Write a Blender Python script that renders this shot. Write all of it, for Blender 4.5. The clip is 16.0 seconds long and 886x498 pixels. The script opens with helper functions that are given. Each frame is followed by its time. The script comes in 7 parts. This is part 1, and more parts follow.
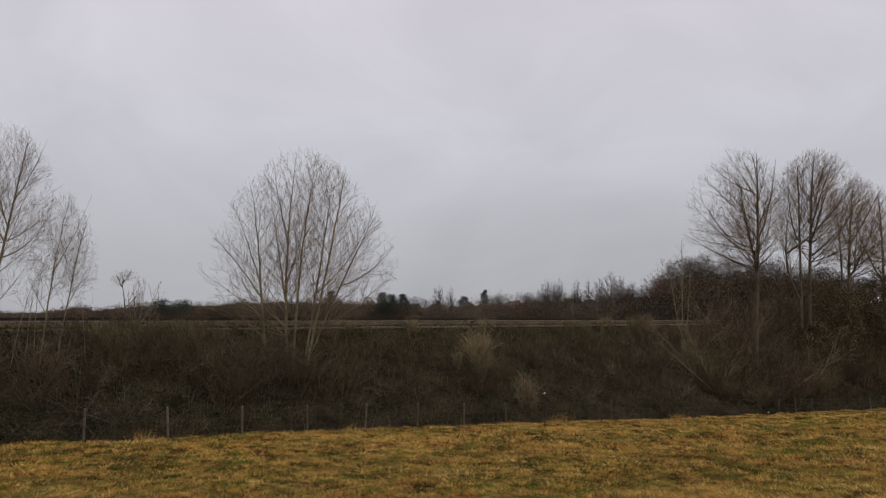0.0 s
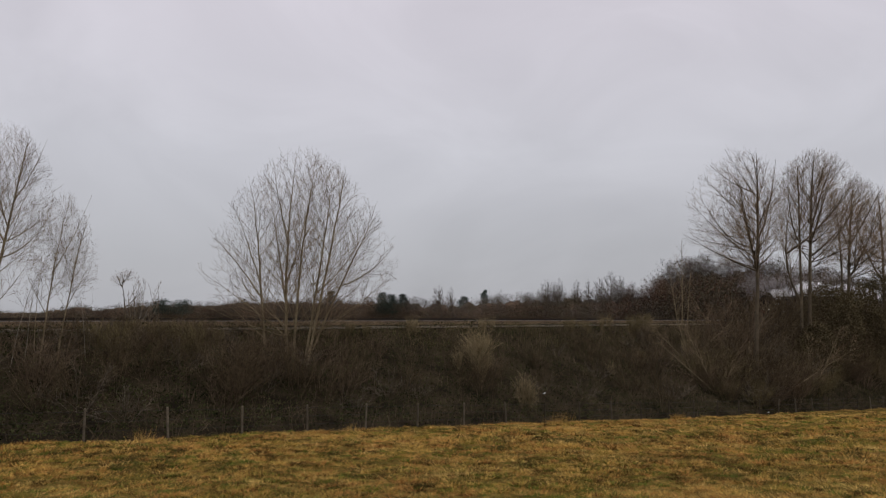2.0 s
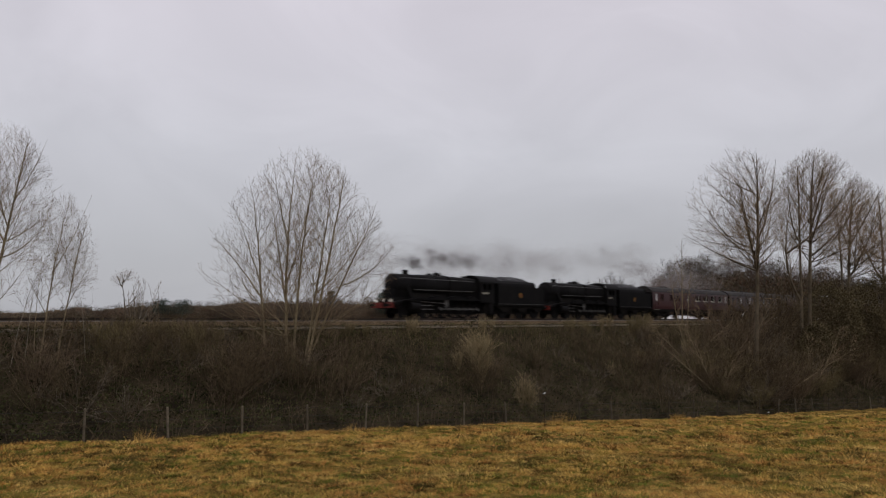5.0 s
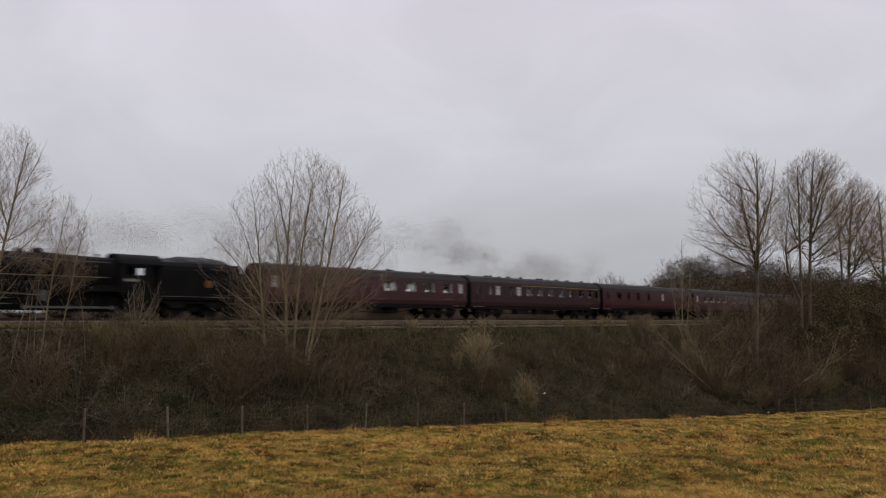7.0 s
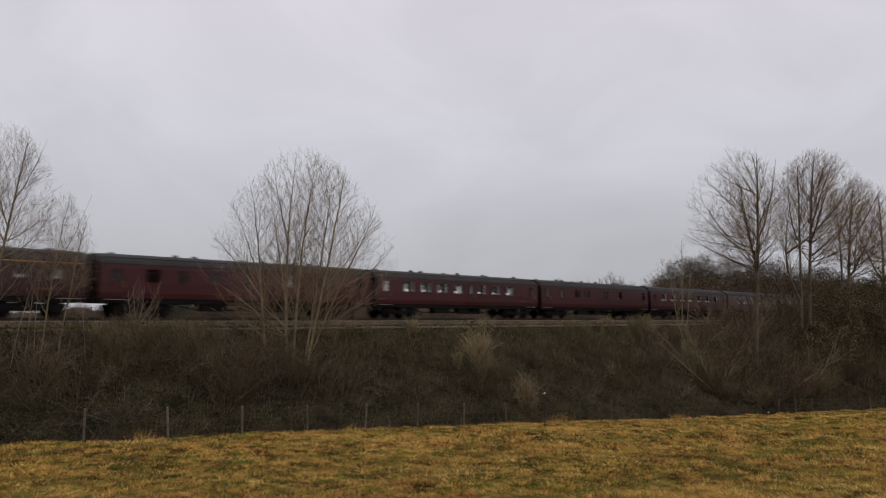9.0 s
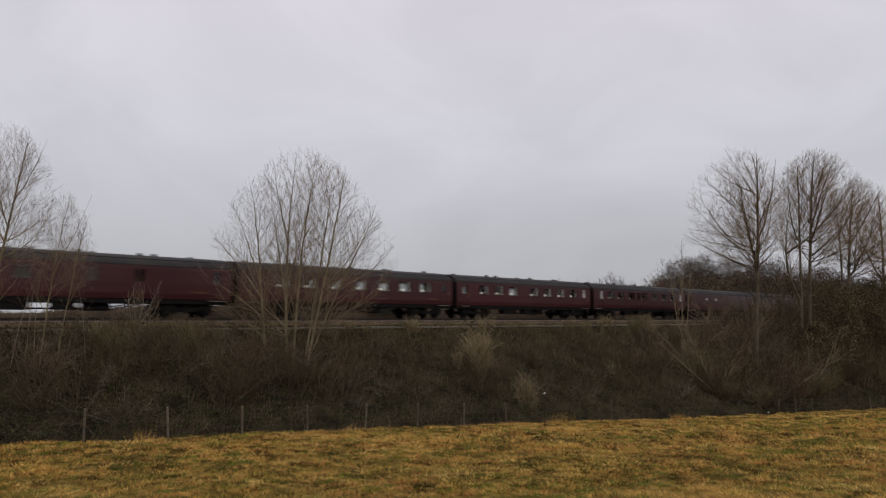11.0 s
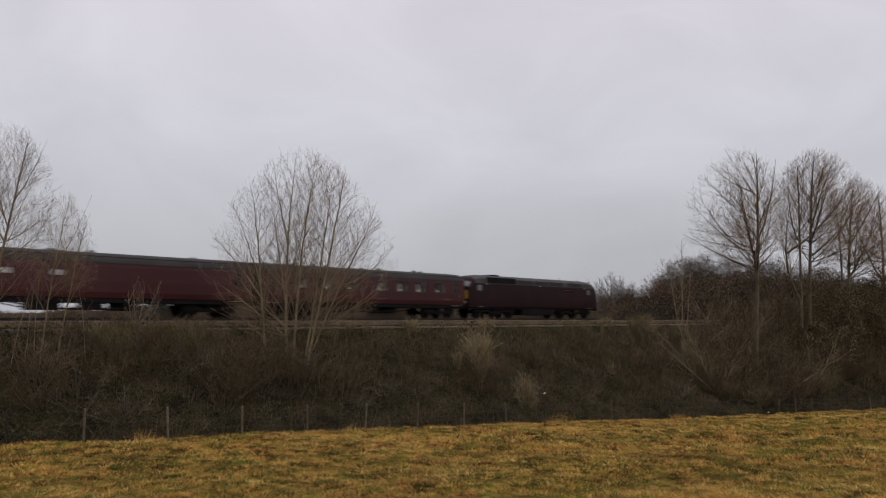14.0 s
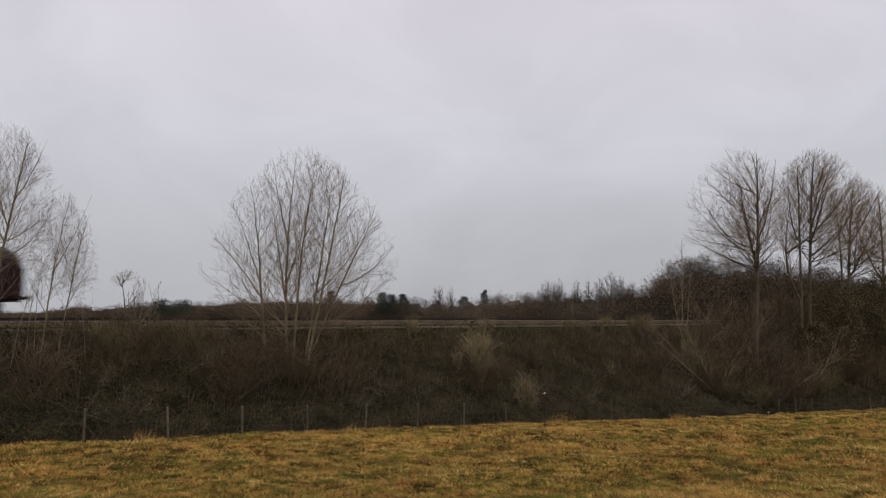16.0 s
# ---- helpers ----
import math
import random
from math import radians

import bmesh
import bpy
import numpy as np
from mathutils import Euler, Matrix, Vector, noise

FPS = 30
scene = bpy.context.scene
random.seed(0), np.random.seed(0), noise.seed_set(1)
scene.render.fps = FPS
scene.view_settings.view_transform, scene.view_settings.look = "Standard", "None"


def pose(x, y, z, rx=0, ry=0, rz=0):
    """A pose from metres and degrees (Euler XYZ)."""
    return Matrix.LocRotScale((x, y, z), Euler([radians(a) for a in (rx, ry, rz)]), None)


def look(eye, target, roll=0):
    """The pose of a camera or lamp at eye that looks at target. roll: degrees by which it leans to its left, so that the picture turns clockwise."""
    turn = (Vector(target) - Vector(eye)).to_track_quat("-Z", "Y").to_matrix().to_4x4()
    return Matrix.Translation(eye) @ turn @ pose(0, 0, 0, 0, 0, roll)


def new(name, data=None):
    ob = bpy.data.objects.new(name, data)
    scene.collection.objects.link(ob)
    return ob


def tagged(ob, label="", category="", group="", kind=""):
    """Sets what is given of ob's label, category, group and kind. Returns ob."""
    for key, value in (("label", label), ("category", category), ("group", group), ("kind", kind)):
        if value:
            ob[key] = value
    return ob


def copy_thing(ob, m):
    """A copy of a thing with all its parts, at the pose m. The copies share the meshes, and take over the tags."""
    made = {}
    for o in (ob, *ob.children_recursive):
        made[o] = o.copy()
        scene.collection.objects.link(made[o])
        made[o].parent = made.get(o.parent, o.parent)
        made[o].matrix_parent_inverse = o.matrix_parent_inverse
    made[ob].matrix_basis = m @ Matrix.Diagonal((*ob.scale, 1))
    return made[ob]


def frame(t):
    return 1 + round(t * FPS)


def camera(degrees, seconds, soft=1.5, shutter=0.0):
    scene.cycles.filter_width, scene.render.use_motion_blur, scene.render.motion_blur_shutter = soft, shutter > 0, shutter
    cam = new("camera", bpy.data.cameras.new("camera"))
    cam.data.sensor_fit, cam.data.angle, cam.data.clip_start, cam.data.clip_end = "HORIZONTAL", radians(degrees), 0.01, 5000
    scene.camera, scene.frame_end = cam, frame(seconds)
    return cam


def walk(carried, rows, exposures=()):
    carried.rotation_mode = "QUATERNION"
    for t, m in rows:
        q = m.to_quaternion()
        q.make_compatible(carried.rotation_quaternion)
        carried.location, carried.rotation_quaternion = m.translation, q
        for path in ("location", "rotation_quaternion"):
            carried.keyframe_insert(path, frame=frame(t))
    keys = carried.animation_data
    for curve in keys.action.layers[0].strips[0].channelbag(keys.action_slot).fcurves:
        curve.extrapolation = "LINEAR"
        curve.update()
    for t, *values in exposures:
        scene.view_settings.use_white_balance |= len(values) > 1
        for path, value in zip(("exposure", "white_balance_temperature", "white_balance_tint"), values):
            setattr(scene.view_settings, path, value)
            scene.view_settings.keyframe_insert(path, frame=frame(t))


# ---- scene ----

# World axes: x along the railway (trains run towards -x), y from the field towards the line, z up.
EYE = 1.6          # the camera's height above the field at its foot
RAIL = 1.7         # top of the rails
FAR_LINE = 44.46   # centre of the line the train is on
NEAR_LINE = 41.06  # centre of the other line

cam = camera(62.1, 16.0, soft=1.25, shutter=0.5)
STAND = pose(0, 0, EYE, 95.49, 0, -44.71)
walk(cam, [(0.0, STAND), (16.0, STAND)], exposures=[(0.0, -0.05), (4.2, -0.05), (6.5, 0.04), (16.0, 0.04)])

# ---------------------------------------------------------------- sky and light
world = bpy.data.worlds.new("overcast_sky")
scene.world = world
world.use_nodes = True


def build_sky():
    nt = world.node_tree
    nt.nodes.clear()
    n, ln = nt.nodes.new, nt.links.new
    out, bg = n("ShaderNodeOutputWorld"), n("ShaderNodeBackground")
    sky = n("ShaderNodeTexSky")
    sky.sky_type, sky.sun_disc = "NISHITA", False
    sky.sun_elevation, sky.sun_rotation = radians(24), radians(200)
    sky.dust_density = 3.0
    dim = n("ShaderNodeVectorMath")
    dim.operation = "SCALE"
    dim.inputs["Scale"].default_value = 0.08
    ln(sky.outputs[0], dim.inputs[0])
    tc, sep = n("ShaderNodeTexCoord"), n("ShaderNodeSeparateXYZ")
    ln(tc.outputs["Generated"], sep.inputs[0])
    grad = n("ShaderNodeValToRGB")
    e = grad.color_ramp.elements
    e[0].position, e[0].color = 0.0, (0.434, 0.438, 0.470, 1)
    e[1].position, e[1].color = 1.0, (1.32, 1.28, 1.36, 1)
    for p, c in ((0.10, (0.500, 0.503, 0.538, 1)), (0.22, (0.614, 0.612, 0.662, 1)), (0.40, (0.69, 0.66, 0.725, 1))):
        k = e.new(p)
        k.color = c
    ln(sep.outputs["Z"], grad.inputs[0])
    squash = n("ShaderNodeMapping")
    squash.inputs["Scale"].default_value = (1.0, 1.0, 1.9)
    ln(tc.outputs["Generated"], squash.inputs[0])
    puffs = n("ShaderNodeTexNoise")
    puffs.inputs["Scale"].default_value, puffs.inputs["Detail"].default_value = 3.4, 6.0
    puffs.inputs["Roughness"].default_value, puffs.inputs["Distortion"].default_value = 0.5, 0.9
    ln(squash.outputs[0], puffs.inputs["Vector"])
    shade = n("ShaderNodeMapRange")
    shade.inputs["From Min"].default_value, shade.inputs["From Max"].default_value = 0.3, 0.7
    shade.inputs["To Min"].default_value, shade.inputs["To Max"].default_value = 0.93, 1.07
    ln(puffs.outputs["Fac"], shade.inputs["Value"])
    cloud = n("ShaderNodeVectorMath")
    cloud.operation = "SCALE"
    ln(grad.outputs[0], cloud.inputs[0])
    ln(shade.outputs[0], cloud.inputs["Scale"])
    mix = n("ShaderNodeMix")
    mix.data_type = "RGBA"
    mix.inputs[0].default_value = 0.94
    ln(dim.outputs[0], mix.inputs[6])
    ln(cloud.outputs[0], mix.inputs[7])
    ln(mix.outputs[2], bg.inputs["Color"])
    ln(bg.outputs[0], out.inputs["Surface"])


build_sky()
sun = new("sun", bpy.data.lights.new("sun", "SUN"))
sun.data.energy, sun.data.angle, sun.data.color = 0.5, radians(30), (1.0, 0.96, 0.9)
sun.matrix_world = look((0, 0, 60), (0.34 * 40, 0.94 * 40, 60 - 24), 0)

# ---------------------------------------------------------------- materials


def mat(name, low, high, scale=1.0, fine=30.0, rough=0.75, metal=0.0, bump=0.25, per_object=0.0, per_island=0.0, grain=0.25, shine=0.0):
    """A surface whose colour wanders between two tones, with a finer grain and relief."""
    m = bpy.data.materials.new(name)
    m.use_nodes = True
    nt = m.node_tree
    n, ln = nt.nodes.new, nt.links.new
    b = nt.nodes["Principled BSDF"]
    b.inputs["Roughness"].default_value, b.inputs["Metallic"].default_value = rough, metal
    b.inputs["Specular IOR Level"].default_value = shine
    tc = n("ShaderNodeTexCoord")
    big, small = n("ShaderNodeTexNoise"), n("ShaderNodeTexNoise")
    big.inputs["Scale"].default_value, big.inputs["Detail"].default_value = scale, 4
    small.inputs["Scale"].default_value, small.inputs["Detail"].default_value = fine, 3
    ln(tc.outputs["Object"], big.inputs["Vector"])
    ln(tc.outputs["Object"], small.inputs["Vector"])
    spread = n("ShaderNodeMapRange")
    spread.inputs["From Min"].default_value, spread.inputs["From Max"].default_value = 0.32, 0.68
    ln(big.outputs["Fac"], spread.inputs["Value"])
    mix = n("ShaderNodeMix")
    mix.data_type = "RGBA"
    mix.inputs[6].default_value, mix.inputs[7].default_value = (*low, 1), (*high, 1)
    ln(spread.outputs[0], mix.inputs[0])
    gr = n("ShaderNodeMapRange")
    gr.inputs["From Min"].default_value, gr.inputs["From Max"].default_value = 0.3, 0.7
    gr.inputs["To Min"].default_value, gr.inputs["To Max"].default_value = 1 - grain, 1 + grain
    ln(small.outputs["Fac"], gr.inputs["Value"])
    value = gr.outputs[0]
    for amount, node, socket in ((per_object, "ShaderNodeObjectInfo", "Random"), (per_island, "ShaderNodeNewGeometry", "Random Per Island")):
        if amount:
            src, rng, mul = n(node), n("ShaderNodeMapRange"), n("ShaderNodeMath")
            rng.inputs["To Min"].default_value, rng.inputs["To Max"].default_value = 1 - amount, 1 + amount
            ln(src.outputs[socket], rng.inputs["Value"])
            mul.operation = "MULTIPLY"
            ln(value, mul.inputs[0])
            ln(rng.outputs[0], mul.inputs[1])
            value = mul.outputs[0]
    sc = n("ShaderNodeVectorMath")
    sc.operation = "SCALE"
    ln(mix.outputs[2], sc.inputs[0])
    ln(value, sc.inputs["Scale"])
    ln(sc.outputs[0], b.inputs["Base Color"])
    if bump:
        bp = n("ShaderNodeBump")
        bp.inputs["Strength"].default_value, bp.inputs["Distance"].default_value = bump, 0.02
        ln(small.outputs["Fac"], bp.inputs["Height"])
        ln(bp.outputs[0], b.inputs["Normal"])
    return m


def glow(name, colour, strength):
    m = bpy.data.materials.new(name)
    m.use_nodes = True
    b = m.node_tree.nodes["Principled BSDF"]
    b.inputs["Base Color"].default_value = (*colour, 1)
    b.inputs["Emission Color"].default_value, b.inputs["Emission Strength"].default_value = (*colour, 1), strength
    return m


def pane_material(name, tint):
    m = bpy.data.materials.new(name)
    m.use_nodes = True
    nt = m.node_tree
    nt.nodes.clear()
    out, mix = nt.nodes.new("ShaderNodeOutputMaterial"), nt.nodes.new("ShaderNodeMixShader")
    clear, gloss, facing = nt.nodes.new("ShaderNodeBsdfTransparent"), nt.nodes.new("ShaderNodeBsdfGlossy"), nt.nodes.new("ShaderNodeLayerWeight")
    steep, amount = nt.nodes.new("ShaderNodeMath"), nt.nodes.new("ShaderNodeMapRange")
    clear.inputs[0].default_value = (*tint, 1)
    gloss.inputs["Roughness"].default_value = 0.03
    facing.inputs[0].default_value = 0.5
    steep.operation = "POWER"
    steep.inputs[1].default_value = 5.0
    amount.inputs["To Min"].default_value, amount.inputs["To Max"].default_value = 0.035, 1.0
    nt.links.new(facing.outputs["Facing"], steep.inputs[0])
    nt.links.new(steep.outputs[0], amount.inputs["Value"])
    nt.links.new(amount.outputs[0], mix.inputs[0])
    nt.links.new(clear.outputs[0], mix.inputs[1])
    nt.links.new(gloss.outputs[0], mix.inputs[2])
    nt.links.new(mix.outputs[0], out.inputs[0])
    return m


def vapour(name, colour):
    """Droplets of steam or smoke: they scatter light back and let it through."""
    m = bpy.data.materials.new(name)
    m.use_nodes = True
    nt = m.node_tree
    nt.nodes.clear()
    n, ln = nt.nodes.new, nt.links.new
    out, both, dif, trl = n("ShaderNodeOutputMaterial"), n("ShaderNodeMixShader"), n("ShaderNodeBsdfDiffuse"), n("ShaderNodeBsdfTranslucent")
    dif.inputs[0].default_value = trl.inputs[0].default_value = (*colour, 1)
    both.inputs[0].default_value = 0.5
    ln(dif.outputs[0], both.inputs[1])
    ln(trl.outputs[0], both.inputs[2])
    ln(both.outputs[0], out.inputs[0])
    return m


def turf_material():
    """Pasture seen between the blades: olive, straw and russet in patches."""
    m = mat("winter_turf", (0.082, 0.062, 0.015), (0.18, 0.118, 0.030), 0.9, 7.0, 0.95, bump=0.8, grain=0.45)
    nt = m.node_tree
    n, ln = nt.nodes.new, nt.links.new
    tc = n("ShaderNodeTexCoord")
    spots, step, mix = n("ShaderNodeTexNoise"), n("ShaderNodeMapRange"), n("ShaderNodeMix")
    spots.inputs["Scale"].default_value, spots.inputs["Detail"].default_value = 2.3, 5
    ln(tc.outputs["Object"], spots.inputs["Vector"])
    step.inputs["From Min"].default_value, step.inputs["From Max"].default_value = 0.42, 0.62
    ln(spots.outputs["Fac"], step.inputs["Value"])
    mix.data_type = "RGBA"
    mix.inputs[6].default_value, mix.inputs[7].default_value = (0.17, 0.115, 0.034, 1), (0.11, 0.056, 0.017, 1)
    ln(step.outputs[0], mix.inputs[0])
    first = [k for k in nt.nodes if k.type == "MIX" and k != mix][0]
    ln(mix.outputs[2], first.inputs[7])
    bp = [k for k in nt.nodes if k.type == "BUMP"][0]
    bp.inputs["Distance"].default_value = 0.09
    return m


M_TURF = turf_material()
M_LITTER = mat("leaf_litter", (0.017, 0.0135, 0.009), (0.044, 0.034, 0.021), 0.7, 12.0, 0.95, bump=0.6, grain=0.4)
M_FAR_FIELD = mat("far_ground", (0.05, 0.045, 0.025), (0.09, 0.07, 0.04), 0.05, 2.0, 0.95)
M_STRAW = mat("dead_grass_blade", (0.255, 0.149, 0.040), (0.54, 0.346, 0.106), 4.0, 9.0, 0.85, bump=0, per_island=0.22)
M_GREEN = mat("green_grass_blade", (0.085, 0.090, 0.017), (0.25, 0.205, 0.045), 1.8, 7.0, 0.75, bump=0, per_island=0.4)
CLUMPS = [mat("clump_" + name, low, high, 5.0, 11.0, 0.9, bump=0, per_island=0.22, grain=0.35) for name, low, high in (
    ("pale_straw", (0.40, 0.258, 0.080), (0.62, 0.415, 0.135)), ("straw", (0.34, 0.202, 0.049), (0.53, 0.328, 0.086)), ("russet", (0.30, 0.140, 0.040), (0.45, 0.222, 0.066)),
    ("brown", (0.040, 0.025, 0.009), (0.085, 0.050, 0.018)), ("olive", (0.145, 0.120, 0.022), (0.25, 0.198, 0.040)), ("green", (0.060, 0.092, 0.015), (0.125, 0.168, 0.030)))]
M_TUSSOCK = mat("coarse_tussock_blade", (0.040, 0.038, 0.012), (0.090, 0.074, 0.024), 0.9, 5.0, 0.8, bump=0, per_island=0.45)
M_LITTER_BIT = mat("white_plastic_scrap", (0.44, 0.44, 0.43), (0.58, 0.58, 0.57), 6.0, 30.0, 0.6, bump=0.1)
M_FROSTED = mat("frosted_lavatory_glass", (0.30, 0.30, 0.29), (0.42, 0.42, 0.41), 6.0, 60.0, 0.5, bump=0.1, shine=0.3)
M_CURTAIN = mat("pale_curtain", (0.44, 0.40, 0.34), (0.62, 0.57, 0.49), 5.0, 40.0, 0.95)
M_BALLAST = mat("ballast_stone", (0.062, 0.043, 0.025), (0.118, 0.083, 0.049), 0.8, 22.0, 0.95, bump=1.0, grain=0.5)
M_STONE = mat("loose_ballast", (0.062, 0.048, 0.034), (0.14, 0.112, 0.084), 2.0, 20.0, 0.9, per_island=0.5)
M_RAIL = mat("rusty_rail", (0.012, 0.008, 0.006), (0.024, 0.015, 0.010), 2.0, 30.0, 0.7, 0.3, shine=0.4)
M_SLEEPER = mat("concrete_sleeper", (0.20, 0.18, 0.16), (0.30, 0.27, 0.24), 2.0, 30.0, 0.9)
M_TROUGH = mat("trough_concrete", (0.20, 0.172, 0.138), (0.32, 0.28, 0.23), 1.2, 25.0, 0.9)
M_POST = mat("weathered_post", (0.054, 0.045, 0.033), (0.112, 0.093, 0.067), 3.0, 25.0, 0.9, per_object=0.5)
M_WIRE = mat("galvanised_wire", (0.0200, 0.0200, 0.0200), (0.0320, 0.0320, 0.0320), 3.0, 30.0, 0.5, 0.6, bump=0, shine=0.4)
M_BARK = mat("grey_brown_bark", (0.060, 0.048, 0.034), (0.125, 0.101, 0.070), 1.2, 14.0, 0.9, bump=0.5)
M_BARK_PALE = mat("willow_bark", (0.115, 0.091, 0.056), (0.245, 0.196, 0.122), 1.0, 12.0, 0.9, bump=0.4)
M_BARK_BIRCH = mat("pale_birch_bark", (0.12, 0.105, 0.08), (0.25, 0.22, 0.175), 1.2, 14.0, 0.9, bump=0.3)
M_TWIG = mat("bare_twig", (0.116, 0.082, 0.053), (0.230, 0.167, 0.109), 0.5, 8.0, 0.9, bump=0, per_island=0.3)
M_TWIG_OLIVE = mat("olive_brown_twig", (0.090, 0.073, 0.038), (0.190, 0.152, 0.080), 0.5, 8.0, 0.9, bump=0, per_island=0.4)
M_TWIG_WARM = mat("warm_brown_twig", (0.126, 0.087, 0.055), (0.252, 0.178, 0.112), 0.5, 8.0, 0.9, bump=0, per_island=0.3)
M_TWIG_RED = mat("reddish_twig", (0.070, 0.050, 0.034), (0.155, 0.114, 0.076), 0.35, 8.0, 0.9, bump=0, per_island=0.3)
M_TWIG_DARK = mat("thicket_twig", (0.038, 0.029, 0.018), (0.124, 0.093, 0.056), 0.45, 8.0, 0.9, bump=0, per_island=0.45)
M_TWIG_PALE = mat("grey_tangled_twig", (0.070, 0.056, 0.042), (0.15, 0.122, 0.092), 0.5, 8.0, 0.9, bump=0, per_island=0.4)
M_PALE_STEM = mat("pale_dead_stem", (0.145, 0.113, 0.064), (0.295, 0.233, 0.135), 1.0, 8.0, 0.9, bump=0, per_island=0.35)
M_BRAMBLE = mat("bramble_leaf", (0.013, 0.017, 0.0075), (0.055, 0.058, 0.023), 0.6, 10.0, 0.7, bump=0, per_island=0.5)
M_CREST = mat("brown_dead_grass", (0.105, 0.082, 0.038), (0.21, 0.160, 0.080), 0.4, 6.0, 0.9, bump=0, per_island=0.4)
M_IVY = mat("ivy_leaf", (0.055, 0.045, 0.025), (0.110, 0.088, 0.050), 0.8, 10.0, 0.7, bump=0, per_island=0.25)
# distance haze is mixed into this green: lighter and bluer than the needles
M_CONIFER = mat("hazed_conifer_needle", (0.030, 0.042, 0.034), (0.058, 0.073, 0.057), 0.5, 6.0, 0.8, bump=0, per_island=0.4)
M_WOOD_HEART = mat("far_wood_heart", (0.056, 0.048, 0.033), (0.118, 0.080, 0.056), 0.075, 1.1, 0.95, bump=0.8, grain=0.35)
M_WOOD_GREY = mat("far_grey_wood", (0.060, 0.050, 0.043), (0.112, 0.093, 0.079), 0.10, 1.5, 0.95, bump=0, per_island=0.08, grain=0.14)
M_WOOD_RUSSET = mat("far_russet_wood", (0.074, 0.046, 0.033), (0.124, 0.076, 0.051), 0.10, 1.5, 0.95, bump=0, per_island=0.08, grain=0.14)
M_WOOD_OLIVE = mat("far_olive_wood", (0.062, 0.051, 0.034), (0.106, 0.087, 0.058), 0.10, 1.5, 0.95, bump=0, per_island=0.08, grain=0.14)

M_MAROON = mat("maroon_coach_paint", (0.033, 0.0048, 0.0062), (0.045, 0.0068, 0.0080), 0.35, 18.0, 0.42, bump=0.04, grain=0.10, per_object=0.06, shine=0.36)
# darker, browner maroon for the second coach
M_MAROON_DARK = mat("darker_maroon_paint", (0.020, 0.0060, 0.0068), (0.029, 0.0085, 0.0090), 0.5, 14.0, 0.45, bump=0.05, grain=0.2, shine=0.32)
M_MAROON_DULL = mat("dulled_maroon_paint", (0.029, 0.0062, 0.0074), (0.040, 0.0088, 0.0096), 0.4, 16.0, 0.42, bump=0.05, grain=0.15, shine=0.4)
M_ROOF = mat("grey_coach_roof", (0.0168, 0.0147, 0.0140), (0.0294, 0.0252, 0.0238), 0.6, 14.0, 0.75, bump=0.15, shine=0.2)
M_BLACK = mat("sooty_black_paint", (0.0030, 0.0029, 0.0032), (0.0066, 0.0060, 0.0060), 0.8, 16.0, 0.65, bump=0.1, shine=0.08)
M_UNDER = mat("underframe_grime", (0.0055, 0.0052, 0.005), (0.012, 0.0105, 0.0095), 1.0, 14.0, 0.85, bump=0.3, shine=0.1)
M_STEEL = mat("oily_steel", (0.07, 0.068, 0.066), (0.16, 0.155, 0.15), 2.0, 20.0, 0.4, 0.8, bump=0.1, shine=0.4)
M_RED = mat("red_buffer_beam", (0.11, 0.015, 0.012), (0.16, 0.024, 0.018), 1.5, 20.0, 0.5, bump=0.05, shine=0.2)
M_GOLD = mat("gold_lining", (0.2520, 0.1500, 0.0480), (0.3300, 0.2100, 0.0720), 2.0, 20.0, 0.5, bump=0, shine=0.2)
M_CREST_GOLD = mat("worn_gold_crest", (0.13, 0.075, 0.026), (0.19, 0.115, 0.038), 4.0, 30.0, 0.6, bump=0)
M_CREAM = mat("cream_paint", (0.52, 0.47, 0.36), (0.62, 0.57, 0.45), 2.0, 20.0, 0.6, bump=0, shine=0.2)
M_STEP = mat("worn_step_edge", (0.22, 0.20, 0.17), (0.36, 0.33, 0.28), 3.0, 20.0, 0.7)
M_RED_DULL = mat("dull_red_plate", (0.22, 0.050, 0.026), (0.32, 0.085, 0.04), 3.0, 20.0, 0.6, bump=0)
M_YELLOW = mat("warning_yellow", (0.40, 0.23, 0.028), (0.50, 0.30, 0.042), 1.5, 20.0, 0.5, bump=0.03, shine=0.2)
M_COAL = mat("coal", (0.005, 0.005, 0.0055), (0.014, 0.014, 0.015), 3.0, 10.0, 0.5, bump=0.8, shine=0.2)
M_DIESEL = mat("dark_maroon_loco_paint", (0.0125, 0.0046, 0.0054), (0.0205, 0.0072, 0.0080), 0.6, 9.0, 0.6, bump=0.1, grain=0.3, shine=0.14)
M_DIESEL_ROOF = mat("loco_roof_grey", (0.032, 0.030, 0.031), (0.060, 0.056, 0.057), 0.7, 14.0, 0.7, bump=0.2, shine=0.2)
M_GRILLE = mat("dark_grille", (0.010, 0.010, 0.010), (0.020, 0.020, 0.020), 2.0, 40.0, 0.8)
M_SEAT = mat("seat_moquette", (0.10, 0.05, 0.04), (0.18, 0.09, 0.07), 2.0, 30.0, 0.95)
M_CLOTH = mat("white_tablecloth", (0.70, 0.68, 0.64), (0.80, 0.78, 0.74), 2.0, 30.0, 0.9)
M_INSIDE = mat("coach_interior_panel", (0.22, 0.15, 0.09), (0.34, 0.25, 0.16), 1.0, 20.0, 0.7)
M_GLASS = pane_material("window_glass", (0.84, 0.85, 0.84))
# grey tint dims the sky seen through most coaches, in place of darker interiors
M_GLASS_DIM = pane_material("dimmed_window_glass", (0.60, 0.58, 0.55))
M_SHADE = glow("lit_lamp_shade", (1.0, 0.90, 0.76), 0.42)
